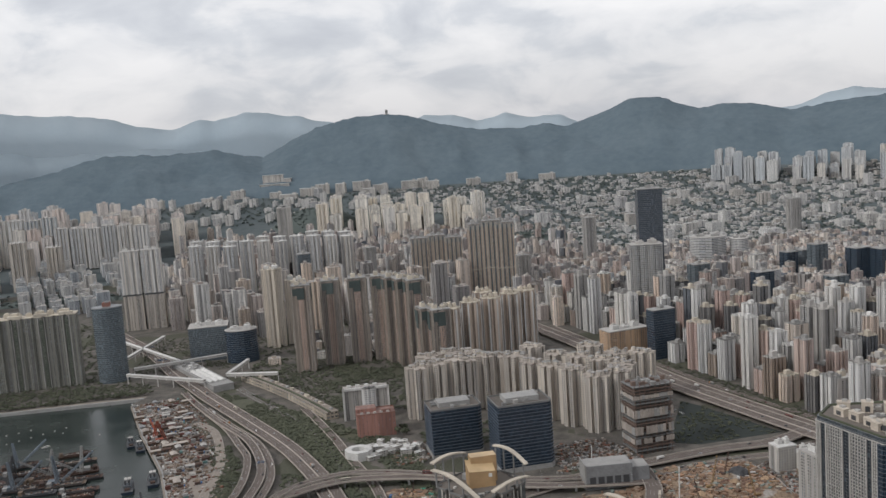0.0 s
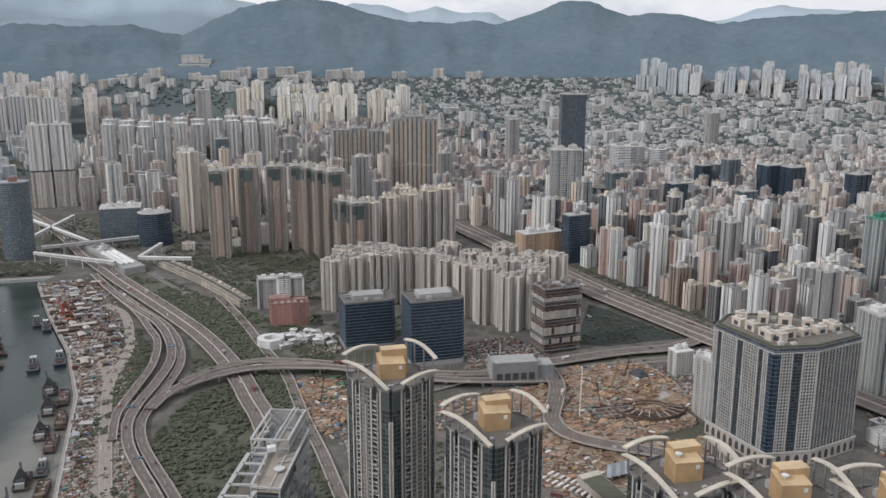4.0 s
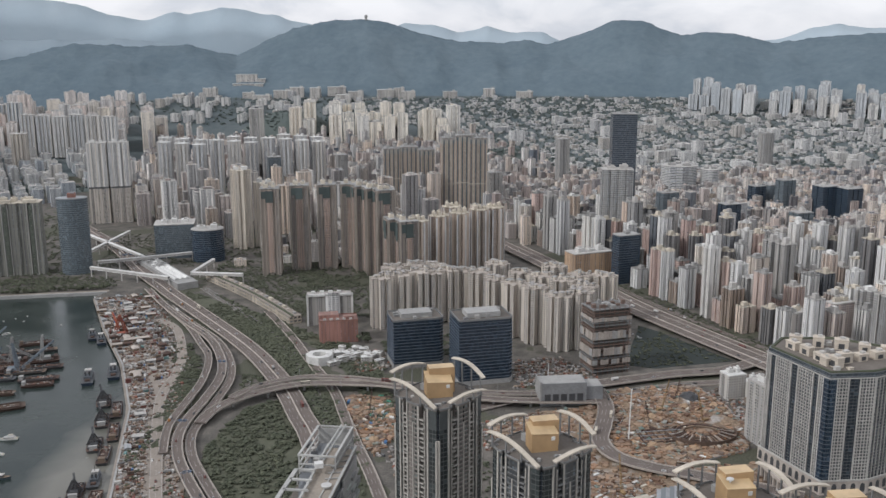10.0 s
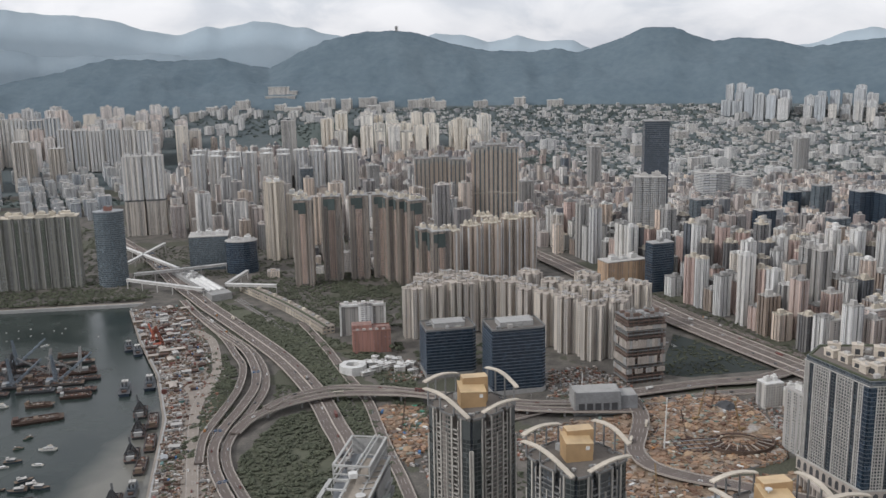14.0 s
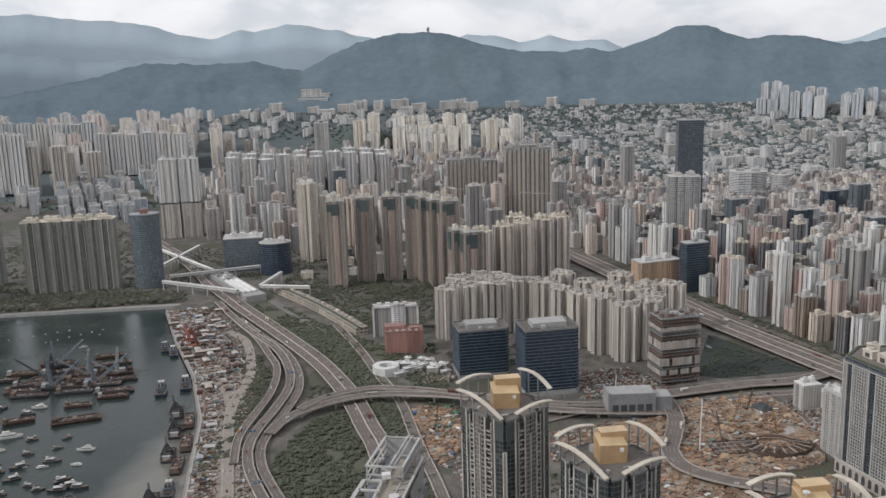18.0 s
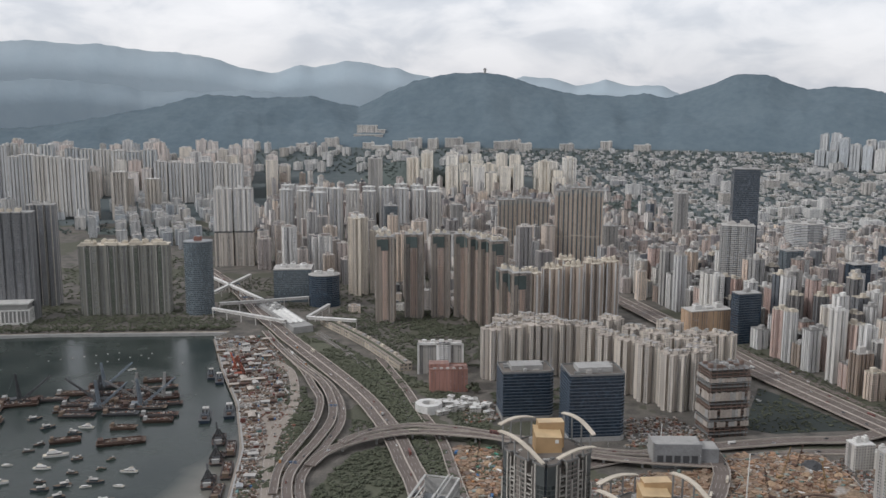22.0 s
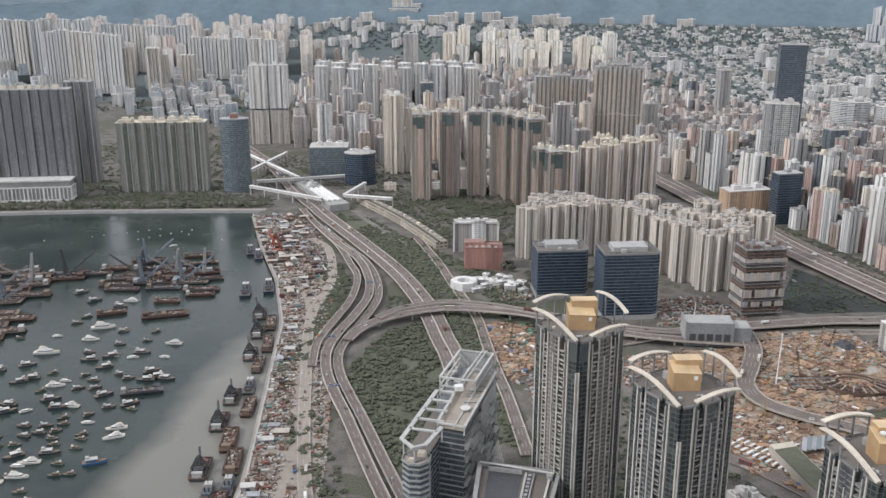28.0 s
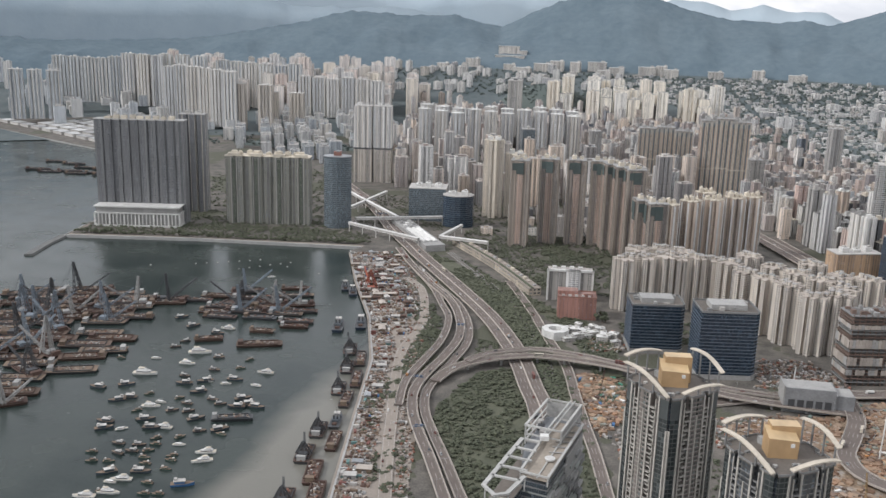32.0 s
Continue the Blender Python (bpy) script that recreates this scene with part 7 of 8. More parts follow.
# ---- trees ----
def crown_build(seed, r=4.0, h=6.0, clumps=11, leaves=70):
    """A crown of uneven leafy clumps with loose leaves round its edge."""
    rnd = random.Random(seed)
    b = Build()
    t = (1 + 5 ** 0.5) / 2
    ico = [Vector(v).normalized() for v in ((-1, t, 0), (1, t, 0), (-1, -t, 0), (1, -t, 0), (0, -1, t), (0, 1, t), (0, -1, -t), (0, 1, -t), (t, 0, -1), (t, 0, 1), (-t, 0, -1), (-t, 0, 1))]
    tri = ((0, 11, 5), (0, 5, 1), (0, 1, 7), (0, 7, 10), (0, 10, 11), (1, 5, 9), (5, 11, 4), (11, 10, 2), (10, 7, 6), (7, 1, 8), (3, 9, 4), (3, 4, 2), (3, 2, 6), (3, 6, 8), (3, 8, 9), (4, 9, 5), (2, 4, 11), (6, 2, 10), (8, 6, 7), (9, 8, 1))
    for i in range(clumps):
        a, q = rnd.uniform(0, 6.28), rnd.random() ** 0.6
        c = Vector((math.cos(a) * r * 0.72 * q, math.sin(a) * r * 0.72 * q, h * (0.35 + 0.5 * rnd.random() * (1.1 - q * 0.6))))
        s = r * rnd.uniform(0.26, 0.44)
        k = len(b.v)
        b.v += [tuple(c + v * s * rnd.uniform(0.72, 1.25)) for v in ico]
        b.f += [(k + x, k + y, k + z) for x, y, z in tri]
        b.m += [0] * 20
        for j in range(leaves // clumps):
            d = Vector((rnd.gauss(0, 1), rnd.gauss(0, 1), rnd.gauss(0.3, 1))).normalized()
            o = c + d * s * rnd.uniform(1.0, 1.35)
            u = d.orthogonal().normalized() * r * 0.11
            w = d.cross(u).normalized() * r * 0.09 + d * r * 0.05
            b.face([tuple(o - u), tuple(o + w), tuple(o + u), tuple(o - w)])
    return b


CROWNS = [crown_build(s, 4.0 + 0.4 * (s % 3), 5.5 + 0.5 * (s % 4)) for s in range(6)]
SMALL = [crown_build(s + 20, 4.2, 5.0, 4, 8) for s in range(6)]
MEDIUM = [crown_build(s + 40, 4.0, 5.2, 6, 42) for s in range(6)]
CROWN_MESH = [c.mesh("crown", [LEAF]) for c in CROWNS]


def trunk_build(h):
    b = Build().tube((0, 0, 0), (0.1, 0.05, h * 0.55), 0.32, 6, 0.22)
    for k in range(4):
        a = k * 1.7
        b.tube((0.1, 0.05, h * 0.5), (math.cos(a) * 1.6, math.sin(a) * 1.6, h * 0.95), 0.16, 5, 0.07)
    return b.mesh("trunk", [BARK])


TRUNK = trunk_build(4.2)
TREES = []

for k in range(6):
    t = thing("tree", pose(0, 0, 0), "dark green broadleaf street tree", "tree", "street trees")
    part("trunk", TRUNK, None, t)
    c = part("crown", CROWN_MESH[k], None, t)
    c.location = (0, 0, 1.8)
    TREES.append(t)


def plant(x, y, rnd, z=4.0, s=None):
    s = s or rnd.uniform(0.75, 1.35)
    o = copy_thing(rnd.choice(TREES), pose(x, y, z, 0, 0, rnd.uniform(0, 360)))
    o.scale = (s, s, s * rnd.uniform(0.85, 1.15))


def woods(name, label, region, gap, seed, height=None, scale=(0.8, 1.4), gaps=0.12, clear=3.0, far=False, kind=None):
    """Woodland that nobody could count: many crowns in one mesh."""
    rnd = random.Random(seed)
    data = [(np.array(c.v), c.f) for c in (kind or (SMALL if far else CROWNS))]
    vs, fs, k = [], [], 0
    xs, ys = [p[0] for p in region], [p[1] for p in region]
    y = min(ys)
    while y < max(ys):
        x = min(xs) + rnd.uniform(0, gap)
        while x < max(xs):
            px, py = x + rnd.uniform(-0.4, 0.4) * gap, y + rnd.uniform(-0.4, 0.4) * gap
            hole = noise.noise(Vector((px * 0.03, py * 0.03, seed))) < -0.35
            if math.hypot(px, py) < 4085 and inside(px, py, region) and rnd.random() > gaps and not hole and not (clear and near_road(px, py, clear - 8)):
                v, f = data[rnd.randrange(6)]
                s, a = rnd.uniform(*scale), rnd.uniform(0, 6.28)
                c, sn = math.cos(a) * s, math.sin(a) * s
                z = height(px, py) if height else 4.0
                w = np.stack([v[:, 0] * c - v[:, 1] * sn + px, v[:, 0] * sn + v[:, 1] * c + py, v[:, 2] * s * (1.0 if far else 0.55) + z], 1)
                vs.append(w)
                fs += [tuple(i + k for i in q) for q in f]
                k += len(v)
            x += gap
        y += gap
    me = bpy.data.meshes.new(name)
    me.from_pydata(np.concatenate(vs).tolist(), [], fs)
    me.materials.append(HAZED_LEAF if far else LEAF)
    return tagged(new(name, me), label, "woods", "", "stuff")


def patch(name, region, mat, label, z=4.06):
    b = Build()
    b.face([(x, y, z) for x, y in region])
    return structure(name, b, [mat], label, "ground")


LOOP = [(-206, 850), (-196, 905), (-185, 955), (-150, 978), (-118, 985), (-100, 930), (-85, 870), (-70, 780), (-55, 690), (-42, 560), (-75, 580), (-120, 650), (-170, 745), (-200, 800)]
BANK = [(-335, 1420), (-215, 1290), (-150, 1140), (-105, 1040), (-70, 930), (-45, 800), (-25, 700), (-60, 720), (-86, 860), (-120, 932), (-140, 987), (-160, 1040), (-203, 1155), (-285, 1290), (-375, 1450)]
patch("wooded_ground_loop", LOOP, WOODS, "dark scrubby ground inside the road loop")
patch("wooded_ground_bank", BANK, WOODS, "grassy bank beside the highway", 4.1)
woods("loop_woods", "dark green woodland inside the road loop", LOOP, 5.6, 3, scale=(0.5, 1.35), gaps=0.1, kind=MEDIUM)
woods("bank_woods", "strip of dark trees beside the highway", BANK, 5.4, 4, scale=(0.6, 1.2), gaps=0.12, kind=SMALL)
woods("verge_woods", "trees between the slip roads", [(-262, 1100), (-250, 1000), (-252, 930), (-240, 850), (-258, 850), (-272, 950), (-282, 1100), (-300, 1190)], 5.5, 5, scale=(0.6, 1.0), gaps=0.2)
woods("verge_woods", "dark shrubs between the carriageways", [(-232, 1010), (-222, 960), (-200, 1000), (-205, 1060), (-170, 1060), (-150, 1000), (-190, 1000)], 6.0, 6, scale=(0.5, 0.9), gaps=0.2)
woods("roadside_woods", "row of dark trees along the side road", [(-240, 760), (-205, 670), (-150, 560), (-120, 540), (-165, 640), (-205, 730), (-222, 790)], 7, 16, scale=(0.5, 0.9), gaps=0.3)
YARD = [(258, 1075), (290, 1062), (395, 1085), (372, 1130), (330, 1210), (312, 1235), (285, 1160)]
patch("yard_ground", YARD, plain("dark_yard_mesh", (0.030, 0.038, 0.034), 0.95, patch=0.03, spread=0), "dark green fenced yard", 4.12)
woods("yard_woods", "dark green thicket in the fenced yard", YARD, 5.6, 7, scale=(0.45, 0.85), gaps=0.4, kind=MEDIUM)
woods("promenade_woods", "park trees along the waterfront", [(-985, 1365), (-770, 1416), (-500, 1462), (-470, 1500), (-520, 1540), (-760, 1520), (-990, 1440)], 7.5, 8, scale=(0.8, 1.3), gaps=0.2, kind=SMALL)
woods("slope_woods", "dark scrub and trees behind the waterfront towers", [(-860, 1640), (-610, 1660), (-700, 2000), (-960, 2250), (-1030, 2000), (-950, 1720)], 13, 18, scale=(0.9, 1.7), gaps=0.25, kind=SMALL)
GREENWAY = [(-318, 1432), (-300, 1400), (-205, 1265), (-135, 1165), (-92, 1085), (-60, 980), (-42, 880), (-24, 960), (-40, 1080), (-70, 1160), (-125, 1200), (-180, 1262), (-245, 1335)]
patch("wooded_ground_greenway", GREENWAY, WOODS, "green verge beside the railway", 4.09)
woods("greenway_woods", "dense dark trees beside the railway", GREENWAY, 5.6, 19, scale=(0.7, 1.3), gaps=0.08, kind=SMALL)
woods("verge_scrub", "scrub and small trees along the slip road", [(-300, 1190), (-262, 1100), (-240, 1000), (-245, 900), (-262, 820), (-235, 740), (-190, 660), (-150, 590), (-175, 590), (-225, 690), (-262, 780), (-285, 860), (-275, 960), (-285, 1060), (-325, 1180)], 6, 23, scale=(0.5, 0.9), gaps=0.3, clear=1.0)
woods("street_woods", "trees below the towers", [(100, 560), (140, 640), (220, 600), (250, 540), (180, 520)], 9, 24, scale=(0.6, 1.1), gaps=0.3)
woods("office_woods", "trees round the office blocks", [(-60, 1150), (-40, 1180), (60, 1200), (110, 1150), (60, 1120), (-40, 1130)], 9, 20, scale=(0.7, 1.2), gaps=0.2)
woods("estate_woods", "trees round the brown towers", [(-300, 1480), (-270, 1440), (-195, 1320), (-150, 1290), (-60, 1290), (-40, 1330), (60, 1345), (70, 1480), (150, 1560), (20, 1640), (-270, 1640), (-330, 1660), (-350, 1600)], 7.0, 9, scale=(0.8, 1.4), gaps=0.12, kind=SMALL)
woods("rail_woods", "dense trees between the highway and the side road", [(-262, 1290), (-217, 1290), (-172, 1225), (-140, 1130), (-120, 1060), (-105, 1000), (-80, 900), (-60, 800), (-75, 800), (-100, 900), (-130, 1010), (-165, 1045), (-197, 1124), (-240, 1210)], 5.4, 61, scale=(0.8, 1.4), gaps=0.08, kind=SMALL, clear=2.0)
woods("corridor_woods", "dark roadside trees along the corridor", [(455, 1085), (395, 1230), (345, 1370), (280, 1560), (300, 1570), (370, 1380), (425, 1245), (490, 1095)], 7, 17, scale=(0.6, 1.0), gaps=0.15, clear=1.5, kind=MEDIUM)
hz = lambda x, y: terrain(x, y) - 1
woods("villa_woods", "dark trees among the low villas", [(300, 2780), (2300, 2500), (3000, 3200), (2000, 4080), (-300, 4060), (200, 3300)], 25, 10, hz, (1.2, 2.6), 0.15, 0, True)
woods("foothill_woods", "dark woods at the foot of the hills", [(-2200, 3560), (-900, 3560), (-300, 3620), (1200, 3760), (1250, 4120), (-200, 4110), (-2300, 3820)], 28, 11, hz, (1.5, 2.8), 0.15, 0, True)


def knoll(x, y, rx, ry, h, seed):
    b = Build()
    n, k = 28, 7
    z0 = terrain(x, y) - 3
    for j in range(k):
        for i in range(n):
            a = 2 * math.pi * i / n
            q = 1 - j / k
            e = 1 + 0.25 * noise.noise(Vector((math.cos(a) * 1.5, math.sin(a) * 1.5, seed)))
            b.v.append((x + rx * q * e * math.cos(a), y + ry * q * e * math.sin(a), z0 + h * (1 - q ** 2) * e))
    b.v.append((x, y, z0 + h))
    for j in range(k - 1):
        for i in range(n):
            i2 = (i + 1) % n
            b.f.append((j * n + i, j * n + i2, (j + 1) * n + i2, (j + 1) * n + i))
            b.m.append(0)
    for i in range(n):
        b.f.append(((k - 1) * n + i, (k - 1) * n + (i + 1) % n, k * n))
        b.m.append(0)
    structure("wooded_knoll", b, [HAZED_LEAF], "dark wooded knoll among the blocks", "hill", True)
    ring = [(x + rx * 0.9 * math.cos(t), y + ry * 0.9 * math.sin(t)) for t in (0.4 * i for i in range(16))]
    hh = lambda px, py: z0 + h * max(0, 1 - ((px - x) / rx) ** 2 - ((py - y) / ry) ** 2) - 1.5
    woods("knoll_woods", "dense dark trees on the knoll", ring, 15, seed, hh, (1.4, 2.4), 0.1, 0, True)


knoll(300, 2960, 160, 100, 48, 31)
knoll(-470, 3500, 170, 120, 75, 32)
knoll(-1040, 2480, 210, 60, 16, 33)


woods("tower_woods", "dark trees below the gold-topped towers", [(-18, 645), (-5, 760), (45, 830), (95, 800), (112, 720), (125, 640), (95, 570), (60, 610)], 6, 44, scale=(0.6, 1.1), gaps=0.2, kind=MEDIUM)
woods("station_woods", "trees and planting between the towers and the station", [(-560, 1600), (-470, 1560), (-400, 1600), (-300, 1700), (-250, 1620), (-200, 1640), (-220, 1800), (-420, 1900), (-600, 1900)], 8.5, 41, scale=(0.7, 1.2), gaps=0.3, kind=SMALL)
woods("waterfront_woods", "dark trees round the waterfront towers", [(-1010, 1420), (-990, 1560), (-860, 1620), (-620, 1640), (-540, 1560), (-600, 1500)], 8, 42, scale=(0.8, 1.4), gaps=0.2, kind=SMALL)
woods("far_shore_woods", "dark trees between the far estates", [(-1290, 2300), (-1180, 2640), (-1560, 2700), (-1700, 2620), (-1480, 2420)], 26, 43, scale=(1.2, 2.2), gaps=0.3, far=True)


def street_trees():
    rnd = random.Random(12)
    for i in range(60):
        plant(-980 + i * 8.3, 1372 + i * 1.55 + rnd.uniform(-3, 3), rnd)
    for i in range(26):
        plant(130 + i * 5.2 + rnd.uniform(-2, 2), 690 - i * 6.5 + rnd.uniform(-2, 2), rnd, s=0.8)
    for i in range(24):
        plant(-60 + rnd.uniform(-30, 150), 1180 + rnd.uniform(-12, 40), rnd)
    for t in TREES:
        stow(t)


street_trees()

# ---- station and footbridges ----
def footbridge(p, q, w=5.0, label="white enclosed footbridge on slim piers"):
    root = thing("footbridge", pose(0, 0, 0), label, "footbridge", "station footbridges")
    path = [p, tuple((Vector(p) + Vector(q)) / 2), q]
    part("deck", Build().sweep(path, [(-w / 2, 0), (w / 2, 0), (w / 2, 0.8), (-w / 2, 0.8)]), [WHITE], root)
    part("roof", Build().sweep(path, [(-w / 2 - 0.6, 4.2), (w / 2 + 0.6, 4.2), (w / 2, 4.9), (-w / 2, 4.9)]), [WHITE], root)
    for s in (-1, 1):
        part("side", Build().sweep(path, [(s * w / 2 - 0.1, 0.8), (s * w / 2 + 0.1, 0.8), (s * w / 2 + 0.1, 4.2), (s * w / 2 - 0.1, 4.2)]), [PALE], root)
    a, b = Vector(p), Vector(q)
    n = max(2, int((b - a).length / 32))
    for i in range(n + 1):
        c = a.lerp(b, i / n)
        part("pier", Build().box(c.x, c.y, 4, 1.6, 1.6, c.z - 4), [PALE], root)


def make_station():
    for p, q in [((-545, 1545, 17), (-396, 1470, 17)), ((-546, 1584, 17), (-482, 1612, 17)), ((-482, 1612, 17), (-400, 1652, 17)), ((-640, 1818, 17), (-478, 1622, 17)), ((-588, 1672, 17), (-570, 1850, 17)),
                 ((-366, 1500, 17), (-350, 1595, 17)), ((-366, 1500, 17), (-280, 1486, 17))]:
        footbridge(p, q, 5.2)
    root = thing("station", pose(-420, 1545, 4, 0, 0, 123), "grey railway station with white vaulted canopies", "station")
    part("concourse", Build().box(0, 0, 0, 210, 34, 11), [GREY], root)
    for i in range(3):
        path = [(-80 + 10 * k, -9 + 9 * i, 11.5) for k in range(11)]
        part("canopy", Build().sweep(path, [(-4.2, 0), (-2.4, 1.8), (0, 2.5), (2.4, 1.8), (4.2, 0)]), [WHITE], root, "white vaulted canopy")
    for i in range(9):
        part("roof_unit", Build().box(20 + 9 * i, (i % 3 - 1) * 9, 11, 6, 6, 3 + i % 2), [GREY if i % 2 else WHITE], root)
    for i in range(6):
        part("gable", Build().box(88 + 4 * (i % 2), -14 + 5.5 * i, 0, 8, 2, 16), [PALE], root)
    # long white deck building beside the line
    root = thing("deck_building", pose(0, 0, 4), "long white low deck building beside the railway", "building")
    path = spline([(-340, 1520, 0), (-288, 1452, 0), (-236, 1378, 0), (-186, 1296, 0), (-168, 1264, 0)], 16)
    part("wall", Build().sweep(path, [(-9, 0), (9, 0), (9, 10), (-9, 10)]), [facade("sandy_deck_wall", [(0.42, 0.37, 0.30), (0.44, 0.39, 0.32)], bay=6.0, floor=5.0, wide=0.6, tall=0.45, blank=0.2)], root)
    part("ledge", Build().sweep(path, [(-9.8, 4.8), (-9.2, 4.8), (-9.2, 5.6), (-9.8, 5.6)]), [KERB], root)
    part("roof", Build().sweep(path, [(-9.6, 10), (9.6, 10), (9.6, 10.9), (-9.6, 10.9)]), [PAVE], root, "sandy flat roof")
    part("roof_planting", Build().sweep(path, [(1.5, 10.92), (5.5, 10.92), (5.0, 12.2), (2.0, 12.0)]), [LEAF], root, "strip of green roof planting")
    for k, p in enumerate(path[1:-1]):
        part("roof_box", Build().box(p[0] + 3, p[1] + 2, 10.9, 5 + k % 4, 4, 1.2 + k % 3, -0.9), [(KERB, GREY, CREAM)[k % 3]], root)
    # railway
    line = spline([(-340, 1462, 4.25), (-272, 1352, 4.25), (-222, 1264, 4.25), (-180, 1180, 4.25), (-148, 1105, 4.25), (-118, 1010, 4.25), (-92, 900, 4.25), (-62, 760, 4.25), (-30, 600, 4.25)], 14)
    rail = tagged(new("railway"), "ballasted railway tracks beside the highway", "railway", "", "structure")
    part("ballast", Build().sweep(line, [(-7, 0), (7, 0), (7, -0.4), (-7, -0.4)]), [plain("ballast", (0.15, 0.135, 0.115), 0.95, spread=0)], rail)
    for u in (-6, -4.5, -1.2, 0.3, 3.6, 5.1):
        part("rail", Build().sweep(line, [(u - 0.12, 0.02), (u + 0.12, 0.02), (u + 0.12, 0.22), (u - 0.12, 0.22)]), [STEEL], rail)


make_station()


# ---- traffic, lamps, gantries ----
def car(col, label):
    root = solid("car", Build().prism([(-2.2, -0.85), (2.0, -0.85), (2.25, -0.6), (2.25, 0.6), (2.0, 0.85), (-2.2, 0.85)], 0.0, 0.95, grow=0.97).box(-0.35, 0, 1.5, 1.8, 1.2, 0.05), [col], label, "car", "cars on the roads")
    part("cabin", Build().prism([(-1.7, -0.78), (0.9, -0.78), (0.9, 0.78), (-1.7, 0.78)], 0.95, 1.5, grow=0.82), [PANE], root, "dark glazed cabin")
    return root


def bus(col):
    root = thing("bus", pose(0, 0, 0), "double-deck city bus on the road", "bus", "buses")
    part("body", Build().prism([(-5.5, -1.25), (5.3, -1.25), (5.5, -1.0), (5.5, 1.0), (5.3, 1.25), (-5.5, 1.25)], 0.4, 4.3, grow=0.98), [col], root)
    part("window_band", Build().box(0, 0, 1.4, 10.8, 2.53, 0.8).box(0, 0, 3.0, 10.8, 2.53, 0.8), [PANE], root)
    part("running_gear", Build().tube((-3.4, -1.28, 0.5), (-3.4, 1.28, 0.5), 0.5, 8).tube((3.6, -1.28, 0.5), (3.6, 1.28, 0.5), 0.5, 8), [RUBBER], root)
    return root


def make_traffic():
    rnd = random.Random(17)
    silver = plain("silver_paint", (0.5, 0.5, 0.5), 0.35, 0.5)
    cars = [car(WHITE, "white car on the road"), car(silver, "silver car on the road"), car(DARK, "dark car on the road"), car(RED, "red taxi on the road")]
    big = [bus(CREAM), bus(RED), truck(WHITE, WHITE), truck(ORANGE, GREY)]
    for line, half in ROAD_LINES:
        two_way = half > 8
        k = 3
        while k < len(line) - 2:
            a, b = Vector(line[k]), Vector(line[k + 1])
            d = (b - a).normalized()
            lanes = [u for u in np.arange(-half + 2.6, half - 2.0, 3.6)]
            u = rnd.choice(lanes)
            if abs(u) < 1.8 and two_way:
                u += 2.5
            p = a + d * rnd.uniform(0, 8) + Vector((d.y, -d.x, 0)) * u
            yaw = math.degrees(math.atan2(d.y, d.x)) + (180 if (u < 0 if two_way else False) else 0)
            copy_thing(rnd.choice(cars) if rnd.random() < 0.75 else rnd.choice(big), pose(p.x, p.y, p.z + 0.02, 0, 0, yaw))
            k += rnd.choice((2, 3, 4, 6)) if half > 8 else rnd.choice((4, 6, 8, 11))
    # parked rows
    for x0, y0, dx, dy, n, a in ((120, 1010, 3.2, 1.0, 16, 70), (118, 1022, 3.2, 1.0, 16, 70), (116, 1036, 3.2, 1.0, 16, 70), (124, 1050, 3.2, 1.0, 14, 70), (150, 730, 4.2, -4.2, 12, 45), (158, 738, 4.2, -4.2, 10, 45), (300, 1180, -2.2, 5.5, 14, 20)):
        for i in range(n):
            if rnd.random() < 0.85:
                copy_thing(rnd.choice(cars) if x0 < 149 or x0 > 200 else big[2], pose(x0 + dx * i, y0 + dy * i, 4.05, 0, 0, a))
    for o in cars + big:
        stow(o)
    lamp = solid("street_lamp", Build().tube((0, 0, 0), (0, 0, 11), 0.16, 6, 0.09), [STEEL], "tall grey twin-armed street lamp", "street lamp", "street lamps")
    part("arm", Build().tube((-2.6, 0, 11.6), (0, 0, 11), 0.07, 5).tube((0, 0, 11), (2.6, 0, 11.6), 0.07, 5).box(2.9, 0, 11.5, 1.0, 0.35, 0.16).box(-2.9, 0, 11.5, 1.0, 0.35, 0.16), [STEEL], lamp)
    for line, half in ROAD_LINES[:7]:
        for k in range(2, len(line) - 1, 5):
            a, b = Vector(line[k]), Vector(line[k + 1])
            d = (b - a).normalized()
            u = 0.0 if half > 15 else half - 0.5
            p = a + Vector((d.y, -d.x, 0)) * u
            copy_thing(lamp, pose(p.x, p.y, p.z, 0, 0, math.degrees(math.atan2(d.y, d.x)) + 90))
    stow(lamp)
    for line_id, k in ((0, 22), (0, 34), (1, 40), (1, 56), (1, 66)):
        line, half = ROAD_LINES[line_id]
        k = min(k, len(line) - 2)
        a, b = Vector(line[k]), Vector(line[k + 1])
        d = (b - a).normalized()
        g = thing("sign_gantry", pose(a.x, a.y, a.z, 0, 0, math.degrees(math.atan2(d.y, d.x)) - 90), "blue road sign gantry across the carriageway", "gantry", "gantries")
        for s in (-1, 1):
            part("post", Build().box(s * (half + 0.5), 0, -1, 0.5, 0.5, 8.2), [STEEL], g)
        part("beam", Build().box(0, 0, 6.6, half * 2 + 1.5, 0.6, 0.7), [STEEL], g)
        for u in (-0.5, 0.45):
            sg = part("sign", Build().box(u * half, -0.4, 5.4, half * 0.7, 0.15, 2.4), [BLUE], g, "blue direction sign")
            part("sign_bar", Build().box(u * half, -0.5, 6.7, half * 0.4, 0.05, 0.25).box(u * half, -0.5, 6.1, half * 0.3, 0.05, 0.25), [WHITE], sg)


make_traffic()


